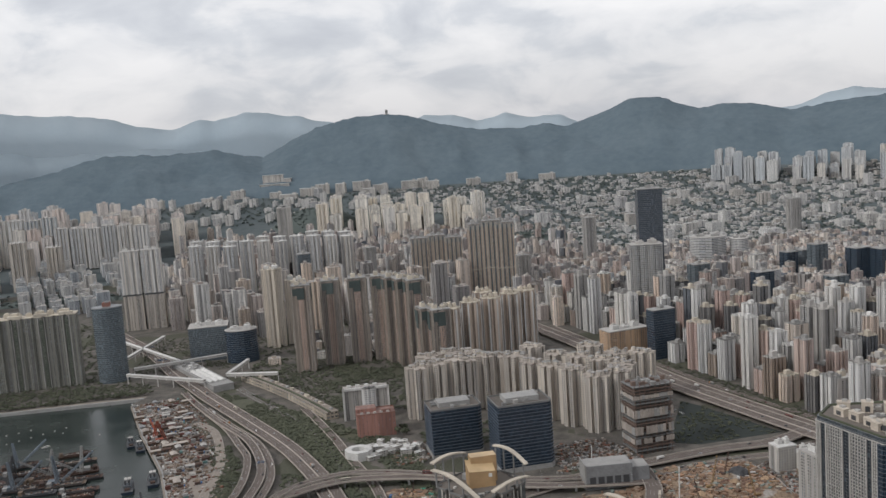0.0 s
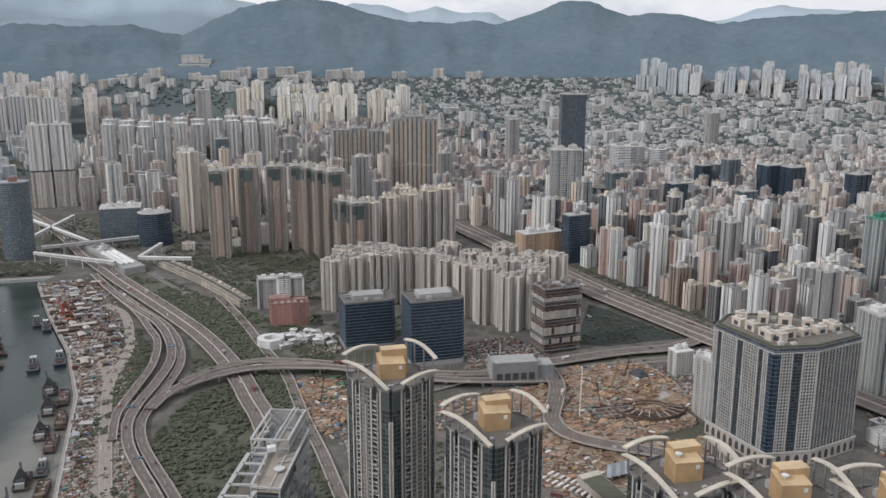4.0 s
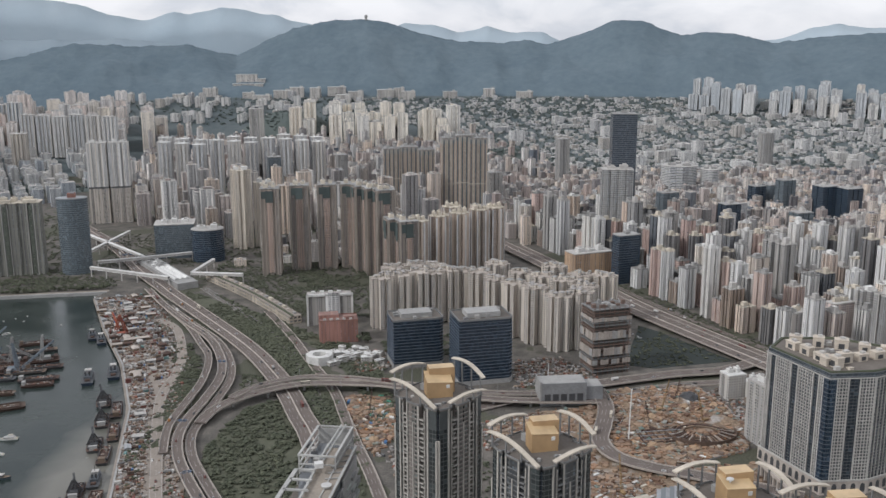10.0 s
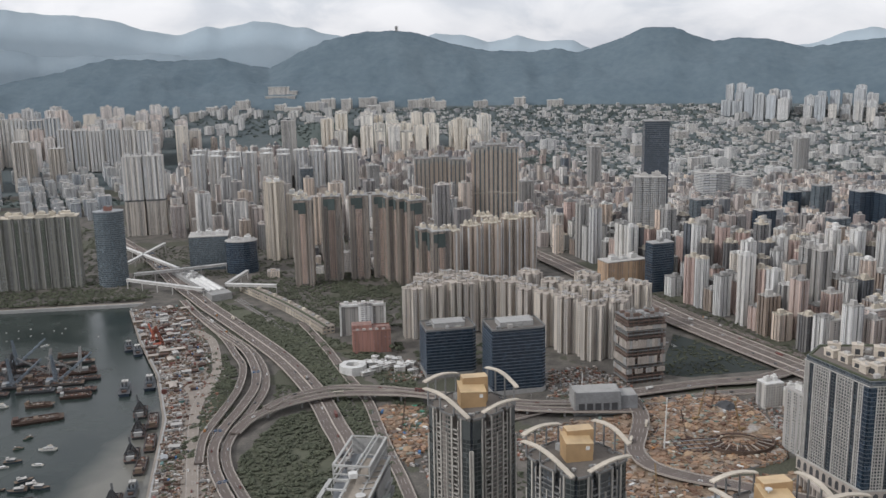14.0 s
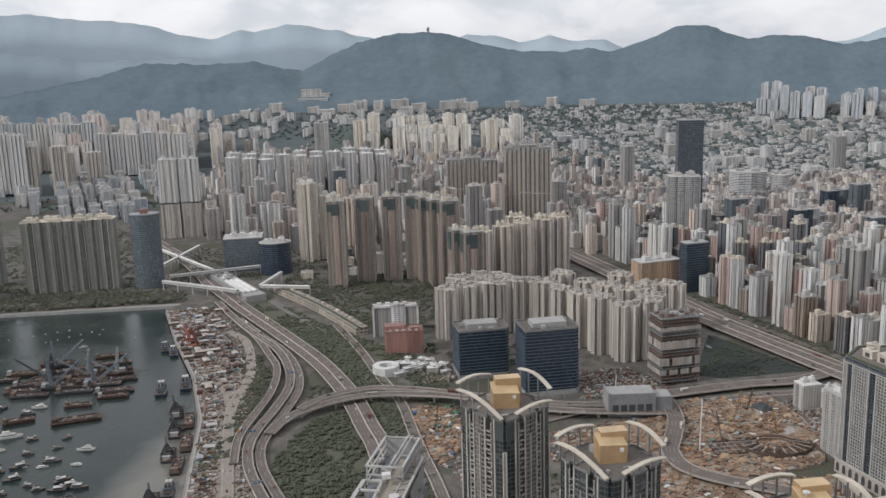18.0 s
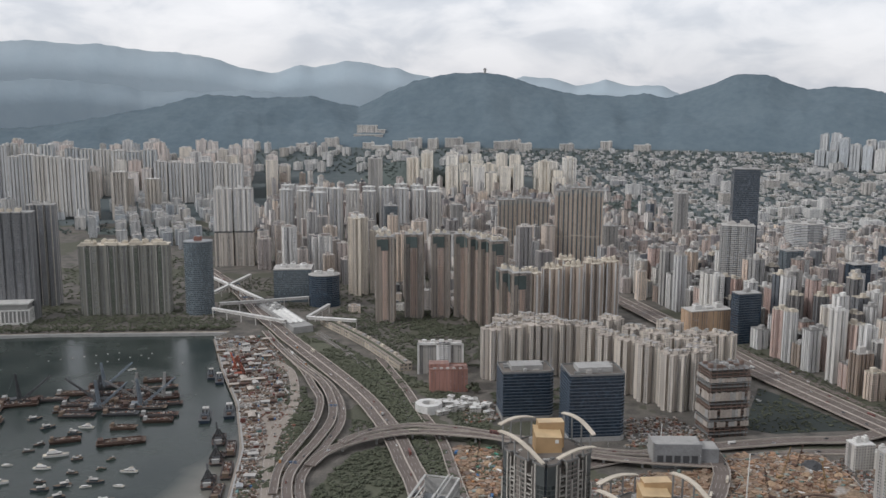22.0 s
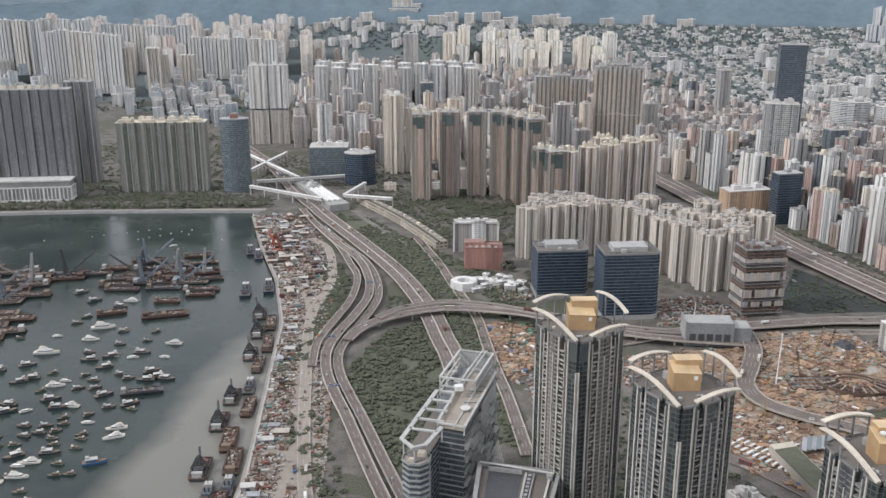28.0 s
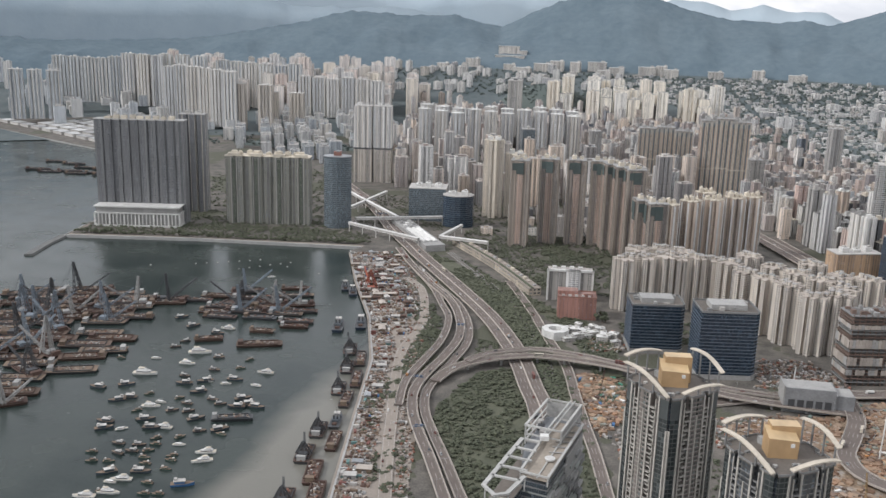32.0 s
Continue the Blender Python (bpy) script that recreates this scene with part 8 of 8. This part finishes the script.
# ---- building site ----
def excavator():
    root = thing("excavator", pose(0, 0, 0), "yellow tracked excavator on the building site", "excavator", "site machines")
    for s in (-1, 1):
        part("track", Build().box(0, s * 1.2, 0, 4.2, 0.6, 0.9), [RUBBER], root)
    part("house", Build().box(-0.4, 0, 1.0, 3.2, 2.6, 1.6), [ORANGE], root)
    part("cab", Build().box(0.8, 0.8, 1.0, 1.3, 1.0, 2.0), [PANE], root)
    part("boom", Build().tube((1.0, -0.3, 1.8), (4.2, -0.3, 5.0), 0.35, 4), [ORANGE], root)
    part("stick", Build().tube((4.2, -0.3, 5.0), (6.4, -0.3, 1.8), 0.26, 4), [ORANGE], root)
    part("bucket", Build().box(6.4, -0.3, 0.9, 0.9, 1.1, 1.0), [DARK], root)
    return root


def mobile_crane(h, col, label):
    root = thing("crawler_crane", pose(0, 0, 0), label, "crane", "site cranes")
    for s in (-1, 1):
        part("track", Build().box(0, s * 2.2, 0, 6.5, 1.0, 1.2), [RUBBER], root)
    part("house", Build().box(-1.5, 0, 1.2, 6, 3.4, 2.4), [col], root)
    part("boom", lattice(Build(), (1.5, 0, 2), (h * 0.28, 0, h), 1.6, 14, 0.13), [col], root)
    part("hoist_line", Build().tube((h * 0.28, 0, h), (h * 0.28, 0, 5), 0.07, 4), [DARK], root)
    part("hook", Build().box(h * 0.28, 0, 4, 0.7, 0.7, 1.2), [DARK], root)
    return root


def drill_mast(x, y, h):
    root = thing("white_mast", pose(x, y, 4), "tall slim white site mast", "mast")
    part("pole", Build().tube((0, 0, 0), (1.2, 0, h), 0.75, 8, 0.55), [WHITE], root)
    part("foot", Build().box(0, 0, 0, 4, 4, 1.5), [GREY], root)


SITE = [(166, 962), (205, 985), (318, 1008), (336, 940), (338, 880), (322, 830), (250, 795), (196, 815), (182, 850), (208, 888), (224, 925), (214, 962)]
SITE_LOW = [(100, 700), (140, 700), (205, 655), (245, 700), (240, 745), (205, 765), (160, 790), (140, 830), (120, 800)]
SITE_EDGE = [(70, 885), (130, 935), (172, 940), (204, 985), (222, 960), (222, 925), (206, 888), (184, 850), (200, 815), (250, 795), (325, 800), (345, 720), (330, 660), (245, 705), (240, 745), (160, 790), (140, 830), (100, 830)]
SITE_WEST = [(-78, 985), (-30, 978), (-18, 880), (-40, 830), (-60, 880)]


def soil_sheet(name, region, rise, seed, label):
    """Uneven dug ground: a fine grid cut to the site's edge."""
    b = Build()
    xs, ys = [p[0] for p in region], [p[1] for p in region]
    step = 3.0
    nx, ny = int((max(xs) - min(xs)) / step) + 1, int((max(ys) - min(ys)) / step) + 1
    idx = {}
    for i in range(nx):
        for j in range(ny):
            x, y = min(xs) + i * step, min(ys) + j * step
            if inside(x, y, region):
                q = noise.fractal(Vector((x * 0.035, y * 0.035, seed)), 1, 2, 4)
                t = noise.cell(Vector((x * 0.03, y * 0.03, seed)))
                idx[i, j] = len(b.v)
                b.v.append((x, y, 4.25 + max(-0.05, rise * q) + (1.2 if t > 0.6 else 0)))
    for (i, j), k in idx.items():
        if (i + 1, j) in idx and (i, j + 1) in idx and (i + 1, j + 1) in idx:
            b.f.append((k, idx[i + 1, j], idx[i + 1, j + 1], idx[i, j + 1]))
            b.m.append(0)
    return structure(name, b, [SITE_SOIL], label, "ground")


def site_soil():
    n = Nodes("dug_soil")
    pos = n.place().outputs["Position"]
    a, b = n.noise(0.28, 5, pos, 0.7), n.noise(0.045, 4, pos)
    col = n.ramp(a, (0.3, (0.09, 0.066, 0.048)), (0.5, (0.22, 0.16, 0.108)), (0.72, (0.37, 0.275, 0.185)))
    n.out("Base Color", n.mix(n.ramp(b, (0.52, (0, 0, 0)), (0.64, (1, 1, 1))), col, n.ramp(a, (0.3, (0.22, 0.2, 0.18)), (0.7, (0.45, 0.42, 0.38))))).out("Roughness", 0.95)
    n.bump(a, 0.8, 0.6)
    return n.mat


SITE_SOIL = site_soil()


def site_litter():
    n = Nodes("site_goods")
    rnd = n.place().outputs["Random Per Island"]
    n.out("Base Color", n.ramp(rnd, (0.0, (0.11, 0.06, 0.04)), (0.25, (0.22, 0.14, 0.09)), (0.45, (0.31, 0.22, 0.145)), (0.6, (0.12, 0.095, 0.08)), (0.75, (0.33, 0.20, 0.12)), (0.88, (0.30, 0.25, 0.20)), (0.96, (0.09, 0.15, 0.13)), (1.0, (0.42, 0.39, 0.35)))).out("Roughness", 0.85)
    return n.mat


SITE_LITTER = site_litter()


DULLYELLOW = plain("dull_yellow_paint", (0.30, 0.20, 0.09), 0.7)


def make_site():
    rnd = random.Random(41)
    soil_sheet("site_ground", SITE, 4.0, 1, "dug yellow soil of the building site")
    soil_sheet("site_ground", SITE_LOW, 2.2, 2, "dug yellow soil below the ramp")
    soil_sheet("site_ground", SITE_WEST, 1.6, 3, "dug yellow soil beside the railway")
    soil_sheet("site_ground", SITE_EDGE, 1.0, 4, "trodden soil and hard standing beside the ramp")
    heaps = [heap(7, 4.5, SOIL, "soil_heap", "mound of yellow dug soil", 11), heap(5, 3, SITE_SOIL, "soil_heap", "mound of brown dug soil", 12), heap(4, 2.2, GREY, "rubble_heap", "heap of grey rubble", 13)]
    digs = excavator()
    crane_a, crane_b = mobile_crane(34, DULLYELLOW, "dull yellow crawler crane with a lattice boom"), mobile_crane(30, RUST, "rust-brown crawler crane with a lattice boom")
    huts = [container(WHITE, "white"), container(GREEN, "green"), container(BLUE, "blue"), container(CREAM, "cream")]
    for h in huts:
        tagged(h, "site cabin made of a steel container", "cabin", "site cabins")
    steel = cargo_stack(RUST, "stack of rusty steel beams", 14)
    planks = cargo_stack(TIMBER, "stack of timber formwork", 15)
    lorry = truck(ORANGE, SOIL)
    def scatter(region, n, pool, lift=0.3):
        xs, ys = [p[0] for p in region], [p[1] for p in region]
        done = 0
        while done < n:
            x, y = rnd.uniform(min(xs), max(xs)), rnd.uniform(min(ys), max(ys))
            if inside(x, y, region) and not near_road(x, y, -5):
                copy_thing(rnd.choice(pool), pose(x, y, 4.2 + lift, 0, 0, rnd.uniform(0, 360)))
                done += 1
    scatter(SITE, 14, heaps, -0.3)
    scatter(SITE_LOW, 10, heaps, -0.3)
    scatter(SITE_WEST, 6, heaps, -0.3)
    scatter(SITE, 46, [steel, planks, steel, planks, lorry, digs, huts[0], huts[3]])
    scatter(SITE_LOW, 34, huts + [lorry, steel, digs, planks])
    scatter(SITE_WEST, 26, huts + [lorry, steel, planks, digs])
    for x, y, c, a in ((262, 930, crane_a, 20), (240, 880, crane_b, 140), (300, 900, crane_a, 200), (-50, 920, crane_b, 60), (180, 745, crane_a, 100), (285, 960, crane_b, 300)):
        copy_thing(c, pose(x, y, 4.4, 0, 0, a))
    for o in heaps + huts + [digs, crane_a, crane_b, steel, planks, lorry]:
        stow(o)
    drill_mast(211, 857, 54)
    drill_mast(150, 1000, 30)
    spots = []
    for region, n in ((SITE, 2600), (SITE_LOW, 1100), (SITE_WEST, 500), (SITE_EDGE, 900)):
        xs, ys = [p[0] for p in region], [p[1] for p in region]
        while n:
            x, y = rnd.uniform(min(xs), max(xs)), rnd.uniform(min(ys), max(ys))
            if inside(x, y, region) and not near_road(x, y, -6):
                spots.append((x, y, 4.1))
                n -= 1
    litter("site_clutter", "loose beams, pipes and formwork over the site", spots, 74, (0.4, 8.5), (0.3, 3.0), SITE_LITTER)
    # dark pit frame with struts
    pit = thing("pit_frame", pose(246, 862, 4.3, 0, 0, 8), "dark steel strut frame over the excavation", "pit frame")
    part("pit_wall", Build().sweep([(x, y, 0.5) for x, y in ((-24, -14), (24, -14), (26, 12), (-22, 16), (-24, -14))], [(-0.6, 0), (0.6, 0), (0.6, 2.6), (-0.6, 2.6)]), [RUST], pit)
    part("pit_floor", Build().box(0, 0, 0.6, 46, 24, 0.4), [DARK], pit)
    for i in range(7):
        part("strut", Build().box(-20 + 6.6 * i, 0, 2.4, 0.8, 27, 0.8, 0.05), [RUST], pit)
    for i in range(3):
        part("waler", Build().box(0, -9 + 9 * i, 3.1, 46, 0.7, 0.7), [STEEL], pit)
    dome = thing("covered_heap", pose(302, 962, 4.2), "large heap under dark netting", "heap")
    part("netting", heap_build(13, 9, 21), [DARK], dome)
    part("edge_weights", Build().sweep([(13 * math.cos(t), 13 * math.sin(t), 0) for t in (0.63 * i for i in range(11))], [(-0.3, 0), (0.3, 0), (0.3, 0.5), (-0.3, 0.5)]), [PALE], dome)
    ring = thing("shaft_ring", pose(286, 866, 4.3), "wide dug shaft with rings of rusty steel", "excavation")
    part("shaft_floor", Build().prism([(31 * math.cos(0.39 * i), 24 * math.sin(0.39 * i)) for i in range(16)], 0.2, 0.5), [DARK], ring)
    for k, rr in enumerate((1.0, 0.78, 0.56)):
        path = [(33 * rr * math.cos(a), 26 * rr * math.sin(a), 1.2 + 0.8 * k) for a in (0.3 + 0.2 * i for i in range(24))]
        part("ring_beam", Build().sweep(path, [(-0.9, 0), (0.9, 0), (0.9, 1.4), (-0.9, 1.4)]), [RUST if k % 2 else TIMBER], ring)
    for k in range(26):
        a = 3.3 + 0.13 * k
        part("radial_beam", Build().tube((19 * math.cos(a), 14 * math.sin(a), 5.6), (36 * math.cos(a), 28 * math.sin(a), 2.0), 0.55, 4), [RUST if k % 3 else KERB], ring)
    for k in range(9):
        a = 3.35 + 0.36 * k
        part("wall_panel", Build().box(35.5 * math.cos(a), 27.5 * math.sin(a), 0, 12.5, 0.8, 5.5, math.atan2(27.5 * math.cos(a), -35.5 * math.sin(a))), [DECK], ring, "rusty sheet-pile wall")
    # stores and canopies below the ramp
    store = thing("long_store", pose(0, 0, 4), "long low store with a planted dark green roof", "building")
    ring = [(177, 717), (199, 648), (214, 670), (197, 725)]
    part("wall", Build().prism(ring, 0, 9.5), [KERB], store)
    part("roof", Build().prism([(187 + (x - 187) * 0.93, 690 + (y - 690) * 0.96) for x, y in ring], 9.51, 10.2), [WOODS], store, "planted green roof")
    part("end_roof", Build().prism([(177, 717), (179.5, 709), (199, 717), (197, 725)], 10.21, 10.9), [CREAM], store, "cream roof slab")
    cover = thing("yard_canopy", pose(0, 0, 4), "blue-grey ribbed canopy over the yard", "canopy")
    for k in range(6):
        part("bay_roof", Build().box(208 + 4.2 * k, 729 + 1.4 * k, 6.5 + (k % 2) * 0.3, 3.9, 24, 0.5, -0.27), [SLATE if k % 2 else STEEL], cover)
    for k in range(4):
        part("post", Build().box(209 + 6.5 * k, 722 + 2 * k, 0, 0.5, 0.5, 6.6), [STEEL], cover)
    arcade = thing("arcade_wall", pose(0, 0, 4), "cream wall of tall round-headed arches", "arcade")
    for k in range(8):
        y0, y1 = 772 - 7.2 * k, 772 - 7.2 * (k + 1)
        x0 = 313 + k
        part("arch_pier", Build().box(x0, y0, 0, 2.2, 2.4, 13), [KERB], arcade)
        for i in range(5):
            a0, a1 = math.pi * i / 5, math.pi * (i + 1) / 5
            ym = (y0 + y1) / 2
            part("arch_stone", Build().tube((x0 + 0.5, ym + 2.6 * math.cos(a0), 9 + 2.6 * math.sin(a0)), (x0 + 0.5, ym + 2.6 * math.cos(a1), 9 + 2.6 * math.sin(a1)), 0.7, 4), [KERB], arcade)
    part("entablature", Build().sweep([(313, 773, 12), (321, 714, 12)], [(-1.4, 0), (1.4, 0), (1.4, 2.6), (-1.4, 2.6)]), [KERB], arcade)
    part("back_wall", Build().sweep([(315, 772, 0), (323, 715, 0)], [(-0.4, 0), (0.4, 0), (0.4, 12), (-0.4, 12)]), [DARK], arcade, "dark sheet painted as shade behind the arches")
    # hoarding round the site
    fence = thing("site_hoarding", pose(0, 0, 4), "pale site hoarding panels", "fence")
    for k, (p, q) in enumerate(zip(SITE, SITE[1:])):
        p, q = Vector(p), Vector(q)
        n = max(1, int((q - p).length / 13))
        for i in range(n):
            c = p.lerp(q, (i + 0.5) / n)
            part("panel", Build().box(c.x, c.y, 0, (q - p).length / n - 0.3, 0.25, 2.4, math.atan2(q.y - p.y, q.x - p.x)), [GREY if (i + k) % 3 else KERB], fence)


def heap_build(r, h, seed):
    b = Build()
    n, k = 14, 6
    for j in range(k):
        for i in range(n):
            a = 2 * math.pi * i / n
            q = noise.noise(Vector((seed + math.cos(a) * 2, math.sin(a) * 2, j * 0.8)))
            b.v.append((r * (1 - j / k) * (1 + 0.2 * q) * math.cos(a), r * (1 - j / k) * (1 + 0.2 * q) * math.sin(a), h * (1 - (1 - j / k) ** 2) * (1 + 0.15 * q)))
    b.v.append((0, 0, h))
    for j in range(k - 1):
        for i in range(n):
            b.f.append((j * n + i, j * n + (i + 1) % n, (j + 1) * n + (i + 1) % n, (j + 1) * n + i))
            b.m.append(0)
    for i in range(n):
        b.f.append(((k - 1) * n + i, (k - 1) * n + (i + 1) % n, k * n))
        b.m.append(0)
    return b


make_site()


def hillside_complex():
    root = thing("hillside_institute", pose(-727, 4137, 148), "stepped white institute block on the wooded hillside", "building")
    for i, (x, y, w, d, z, h) in enumerate([(0, 40, 90, 26, 52, 46), (10, 10, 130, 26, 25, 34), (-10, -20, 150, 30, 0, 22), (60, 44, 40, 30, 45, 34), (70, -40, 120, 26, -40, 26), (-30, -60, 90, 30, -52, 24), (120, 10, 60, 30, -20, 30), (150, -60, 70, 26, -50, 24), (20, -95, 60, 24, -70, 20)]):
        part("wing", Build().box(x, y, z - 40, w, d, h + 40), [LOWCITY], root)
        part("roof", Build().box(x, y, z + h, w + 3, d + 3, 1.5), [WHITE], root)
    rnd = random.Random(64)
    for x, y, w in ((-560, 4060, 70), (-500, 4090, 60), (-420, 4085, 44), (-330, 4110, 80), (-250, 4100, 60), (-120, 4095, 70), (-60, 4105, 44), (-20, 4060, 60), (-860, 4040, 60), (-980, 3990, 50), (-640, 4020, 80), (-300, 4040, 50), (-1180, 3930, 60), (160, 4080, 60), (330, 4090, 50), (480, 4060, 70), (-1350, 3860, 60), (-700, 4050, 50)):
        z = terrain(x, y)
        block = thing("hillside_block", pose(x, y, z - 3, 0, 0, rnd.uniform(-15, 15)), "pale block at the foot of the wooded hill", "building", "hill foot blocks")
        h = rnd.uniform(22, 44)
        part("wall", Build().box(0, 0, 0, w, 22, h), [LOWCITY], block)
        part("roof", Build().box(0, 0, h, w + 1.5, 23.5, 1.2), [WHITE], block)
        part("stair_tower", Build().box(w * 0.3, 6, h + 1.2, w * 0.2, 8, 5), [PALE], block)
    root = thing("hill_radar", pose(-225, 4672, 395 + 4672 * math.tan(radians(1.1))), "small radar tower on the hill crest", "mast")
    part("tower", Build().box(0, 0, -12, 12, 10, 30), [GREY], root)
    part("dome", Build().prism([(9 * math.cos(k), 9 * math.sin(k)) for k in (0.785 * i for i in range(8))], 18, 28, grow=0.5), [GREY], root)


hillside_complex()

# ---- apartment blocks beside the corridor, one by one ----
def apartment(w, d, h, shape, wall, roof, label, seed):
    rnd = random.Random(seed)
    root = thing("apartment_block", pose(0, 0, 4), label, "apartment block", "city apartment blocks")
    outline = ribbed(w, d, 3, d * 0.2, 0.3) if shape == 0 else ribbed(w, d, 4, d * 0.17, 0.4) if shape == 1 else cross(w * 1.05, w * 0.5, 2.0) if shape == 2 else ribbed(w, d, 2, d * 0.24, 0.26)
    part("wall", Build().prism(outline, 0, h), [wall], root)
    part("parapet", Build().sweep([(x, y, h) for x, y in outline + outline[:1]], [(-0.25, 0), (0.25, 0), (0.25, 1.3), (-0.25, 1.3)]), [roof], root)
    part("lift_house", Build().box(rnd.uniform(-0.15, 0.15) * w, rnd.uniform(-0.15, 0.15) * d, h, w * 0.36, d * 0.34, rnd.uniform(4, 8)).box(w * 0.28, -d * 0.2, h, w * 0.18, d * 0.2, 3), [roof], root)
    return root


def city_blocks():
    rnd = random.Random(55)
    pinkish = facade("pink_tiled_wall", [(0.52, 0.385, 0.34), (0.58, 0.45, 0.40), (0.50, 0.41, 0.36)], bay=2.7, wide=0.45, tall=0.5)
    darker = facade("dark_tiled_wall", [(0.15, 0.15, 0.155), (0.22, 0.21, 0.20), (0.12, 0.14, 0.165)], bay=2.5, wide=0.6, tall=0.55)
    whiter = facade("white_tiled_wall", [(0.66, 0.655, 0.64), (0.60, 0.60, 0.59), (0.68, 0.66, 0.62)], bay=2.8, wide=0.4, tall=0.5)
    brown = facade("brown_tiled_wall", [(0.34, 0.27, 0.215), (0.40, 0.33, 0.27), (0.31, 0.255, 0.22)], bay=2.7, wide=0.5, tall=0.5)
    walls = [(TILEWALL, "cream tiled"), (pinkish, "pale pink tiled"), (whiter, "white rendered"), (darker, "dark grey glazed"), (brown, "brown tiled"), (TILEWALL, "cream tiled"), (GREYWALL, "grey concrete"), (whiter, "white rendered")]
    kinds = []
    k = 0
    for wall, word in walls:
        for h in (36, 58, 76, 94):
            w, d = rnd.uniform(16, 25), rnd.uniform(15, 21)
            size = "walk-up" if h < 40 else "mid-rise" if h < 60 else "slim high-rise"
            kinds.append((h, apartment(w, d, h, k % 4, wall, rnd.choice((PALE, CREAM, WHITE, GREY)), "%s %s apartment block" % (word, size), k)))
            k += 1
    zone = [(445, 1150), (392, 1290), (352, 1400), (270, 1640), (205, 1850), (420, 1960), (640, 1560), (900, 1150), (820, 1000), (560, 930)]
    a0 = radians(20)
    n = 0
    spots = []
    for i in range(-30, 60):
        for j in range(-30, 40):
            if i % 6 == 5 or j % 5 == 4:
                continue
            dx, dy = turn(i * 27.0, j * 25.5, a0)
            x, y = 480 + dx, 1350 + dy
            if inside(x, y, zone) and not near_road(x, y, 4) and not any(math.hypot(x - u, y - v) < r for u, v, r in ((403, 1785, 55), (385, 1745, 60), (345, 1475, 34), (292, 1512, 50), (720, 1215, 34), (525, 1150, 52))):
                spots.append((x + rnd.uniform(-2, 2), y + rnd.uniform(-2, 2)))
    spots.sort(key=lambda p: math.hypot(*p))
    for x, y in spots[:300]:
        front = min(math.hypot(x - u, y - v) for u, v in ((433, 1059), (364, 1222), (324, 1330), (255, 1545), (177, 1751)))
        want = rnd.choice((58, 76, 94, 94)) if front < 70 else rnd.choice((36, 36, 58, 58, 76, 94))
        pool = [o for h, o in kinds if h == want]
        o = copy_thing(rnd.choice(pool), pose(x, y, 4, 0, 0, 20 + rnd.choice((0, 90))))
        o.scale = (1, 1, rnd.uniform(0.82, 1.12))
    for _, o in kinds:
        stow(o)
    tower("slab_block", "long pale slab block with rows of balconies", 505, 1140, 20, rect(62, 16), 48, facade("balcony_slab_wall", [(0.56, 0.53, 0.50), (0.58, 0.55, 0.52)], bay=3.4, wide=0.75, tall=0.5), (PALE, CREAM), None, "", 3, seed=401)
    tower("slab_block", "taller pale slab block with rows of balconies", 552, 1150, 20, rect(34, 18), 56, facade("balcony_slab_wall_pink", [(0.56, 0.47, 0.43), (0.58, 0.49, 0.45)], bay=3.4, wide=0.75, tall=0.5), (PALE, CREAM), None, "", 2, seed=402)


city_blocks()


def lot_clutter():
    rnd = random.Random(91)
    spots = []
    for region, n in (([(112, 1000), (205, 1012), (218, 1035), (180, 1105), (120, 1095)], 420), ([(-70, 1060), (-30, 1070), (-30, 1140), (-110, 1150)], 160), ([(300, 900), (330, 960), (420, 1000), (440, 940), (380, 860)], 260), ([(225, 960), (340, 990), (440, 1030), (470, 960), (425, 880), (335, 870), (345, 950), (230, 930)], 900), ([(60, 900), (130, 935), (190, 900), (150, 850), (120, 800), (70, 830)], 420), ([(-60, 900), (-20, 960), (50, 930), (60, 860), (20, 760), (-20, 780)], 420), ([(120, 760), (150, 800), (210, 770), (250, 700), (200, 680), (150, 700)], 400), ([(440, 700), (520, 880), (600, 800), (560, 600)], 300)):
        xs, ys = [p[0] for p in region], [p[1] for p in region]
        while n:
            x, y = rnd.uniform(min(xs), max(xs)), rnd.uniform(min(ys), max(ys))
            if inside(x, y, region):
                if not near_road(x, y, -6):
                    spots.append((x, y, 4.0))
                n -= 1
    litter("lot_clutter", "parked vans, stores and stacked goods in the lots", spots, 92, (1.6, 5.0), (1.0, 2.6))


lot_clutter()
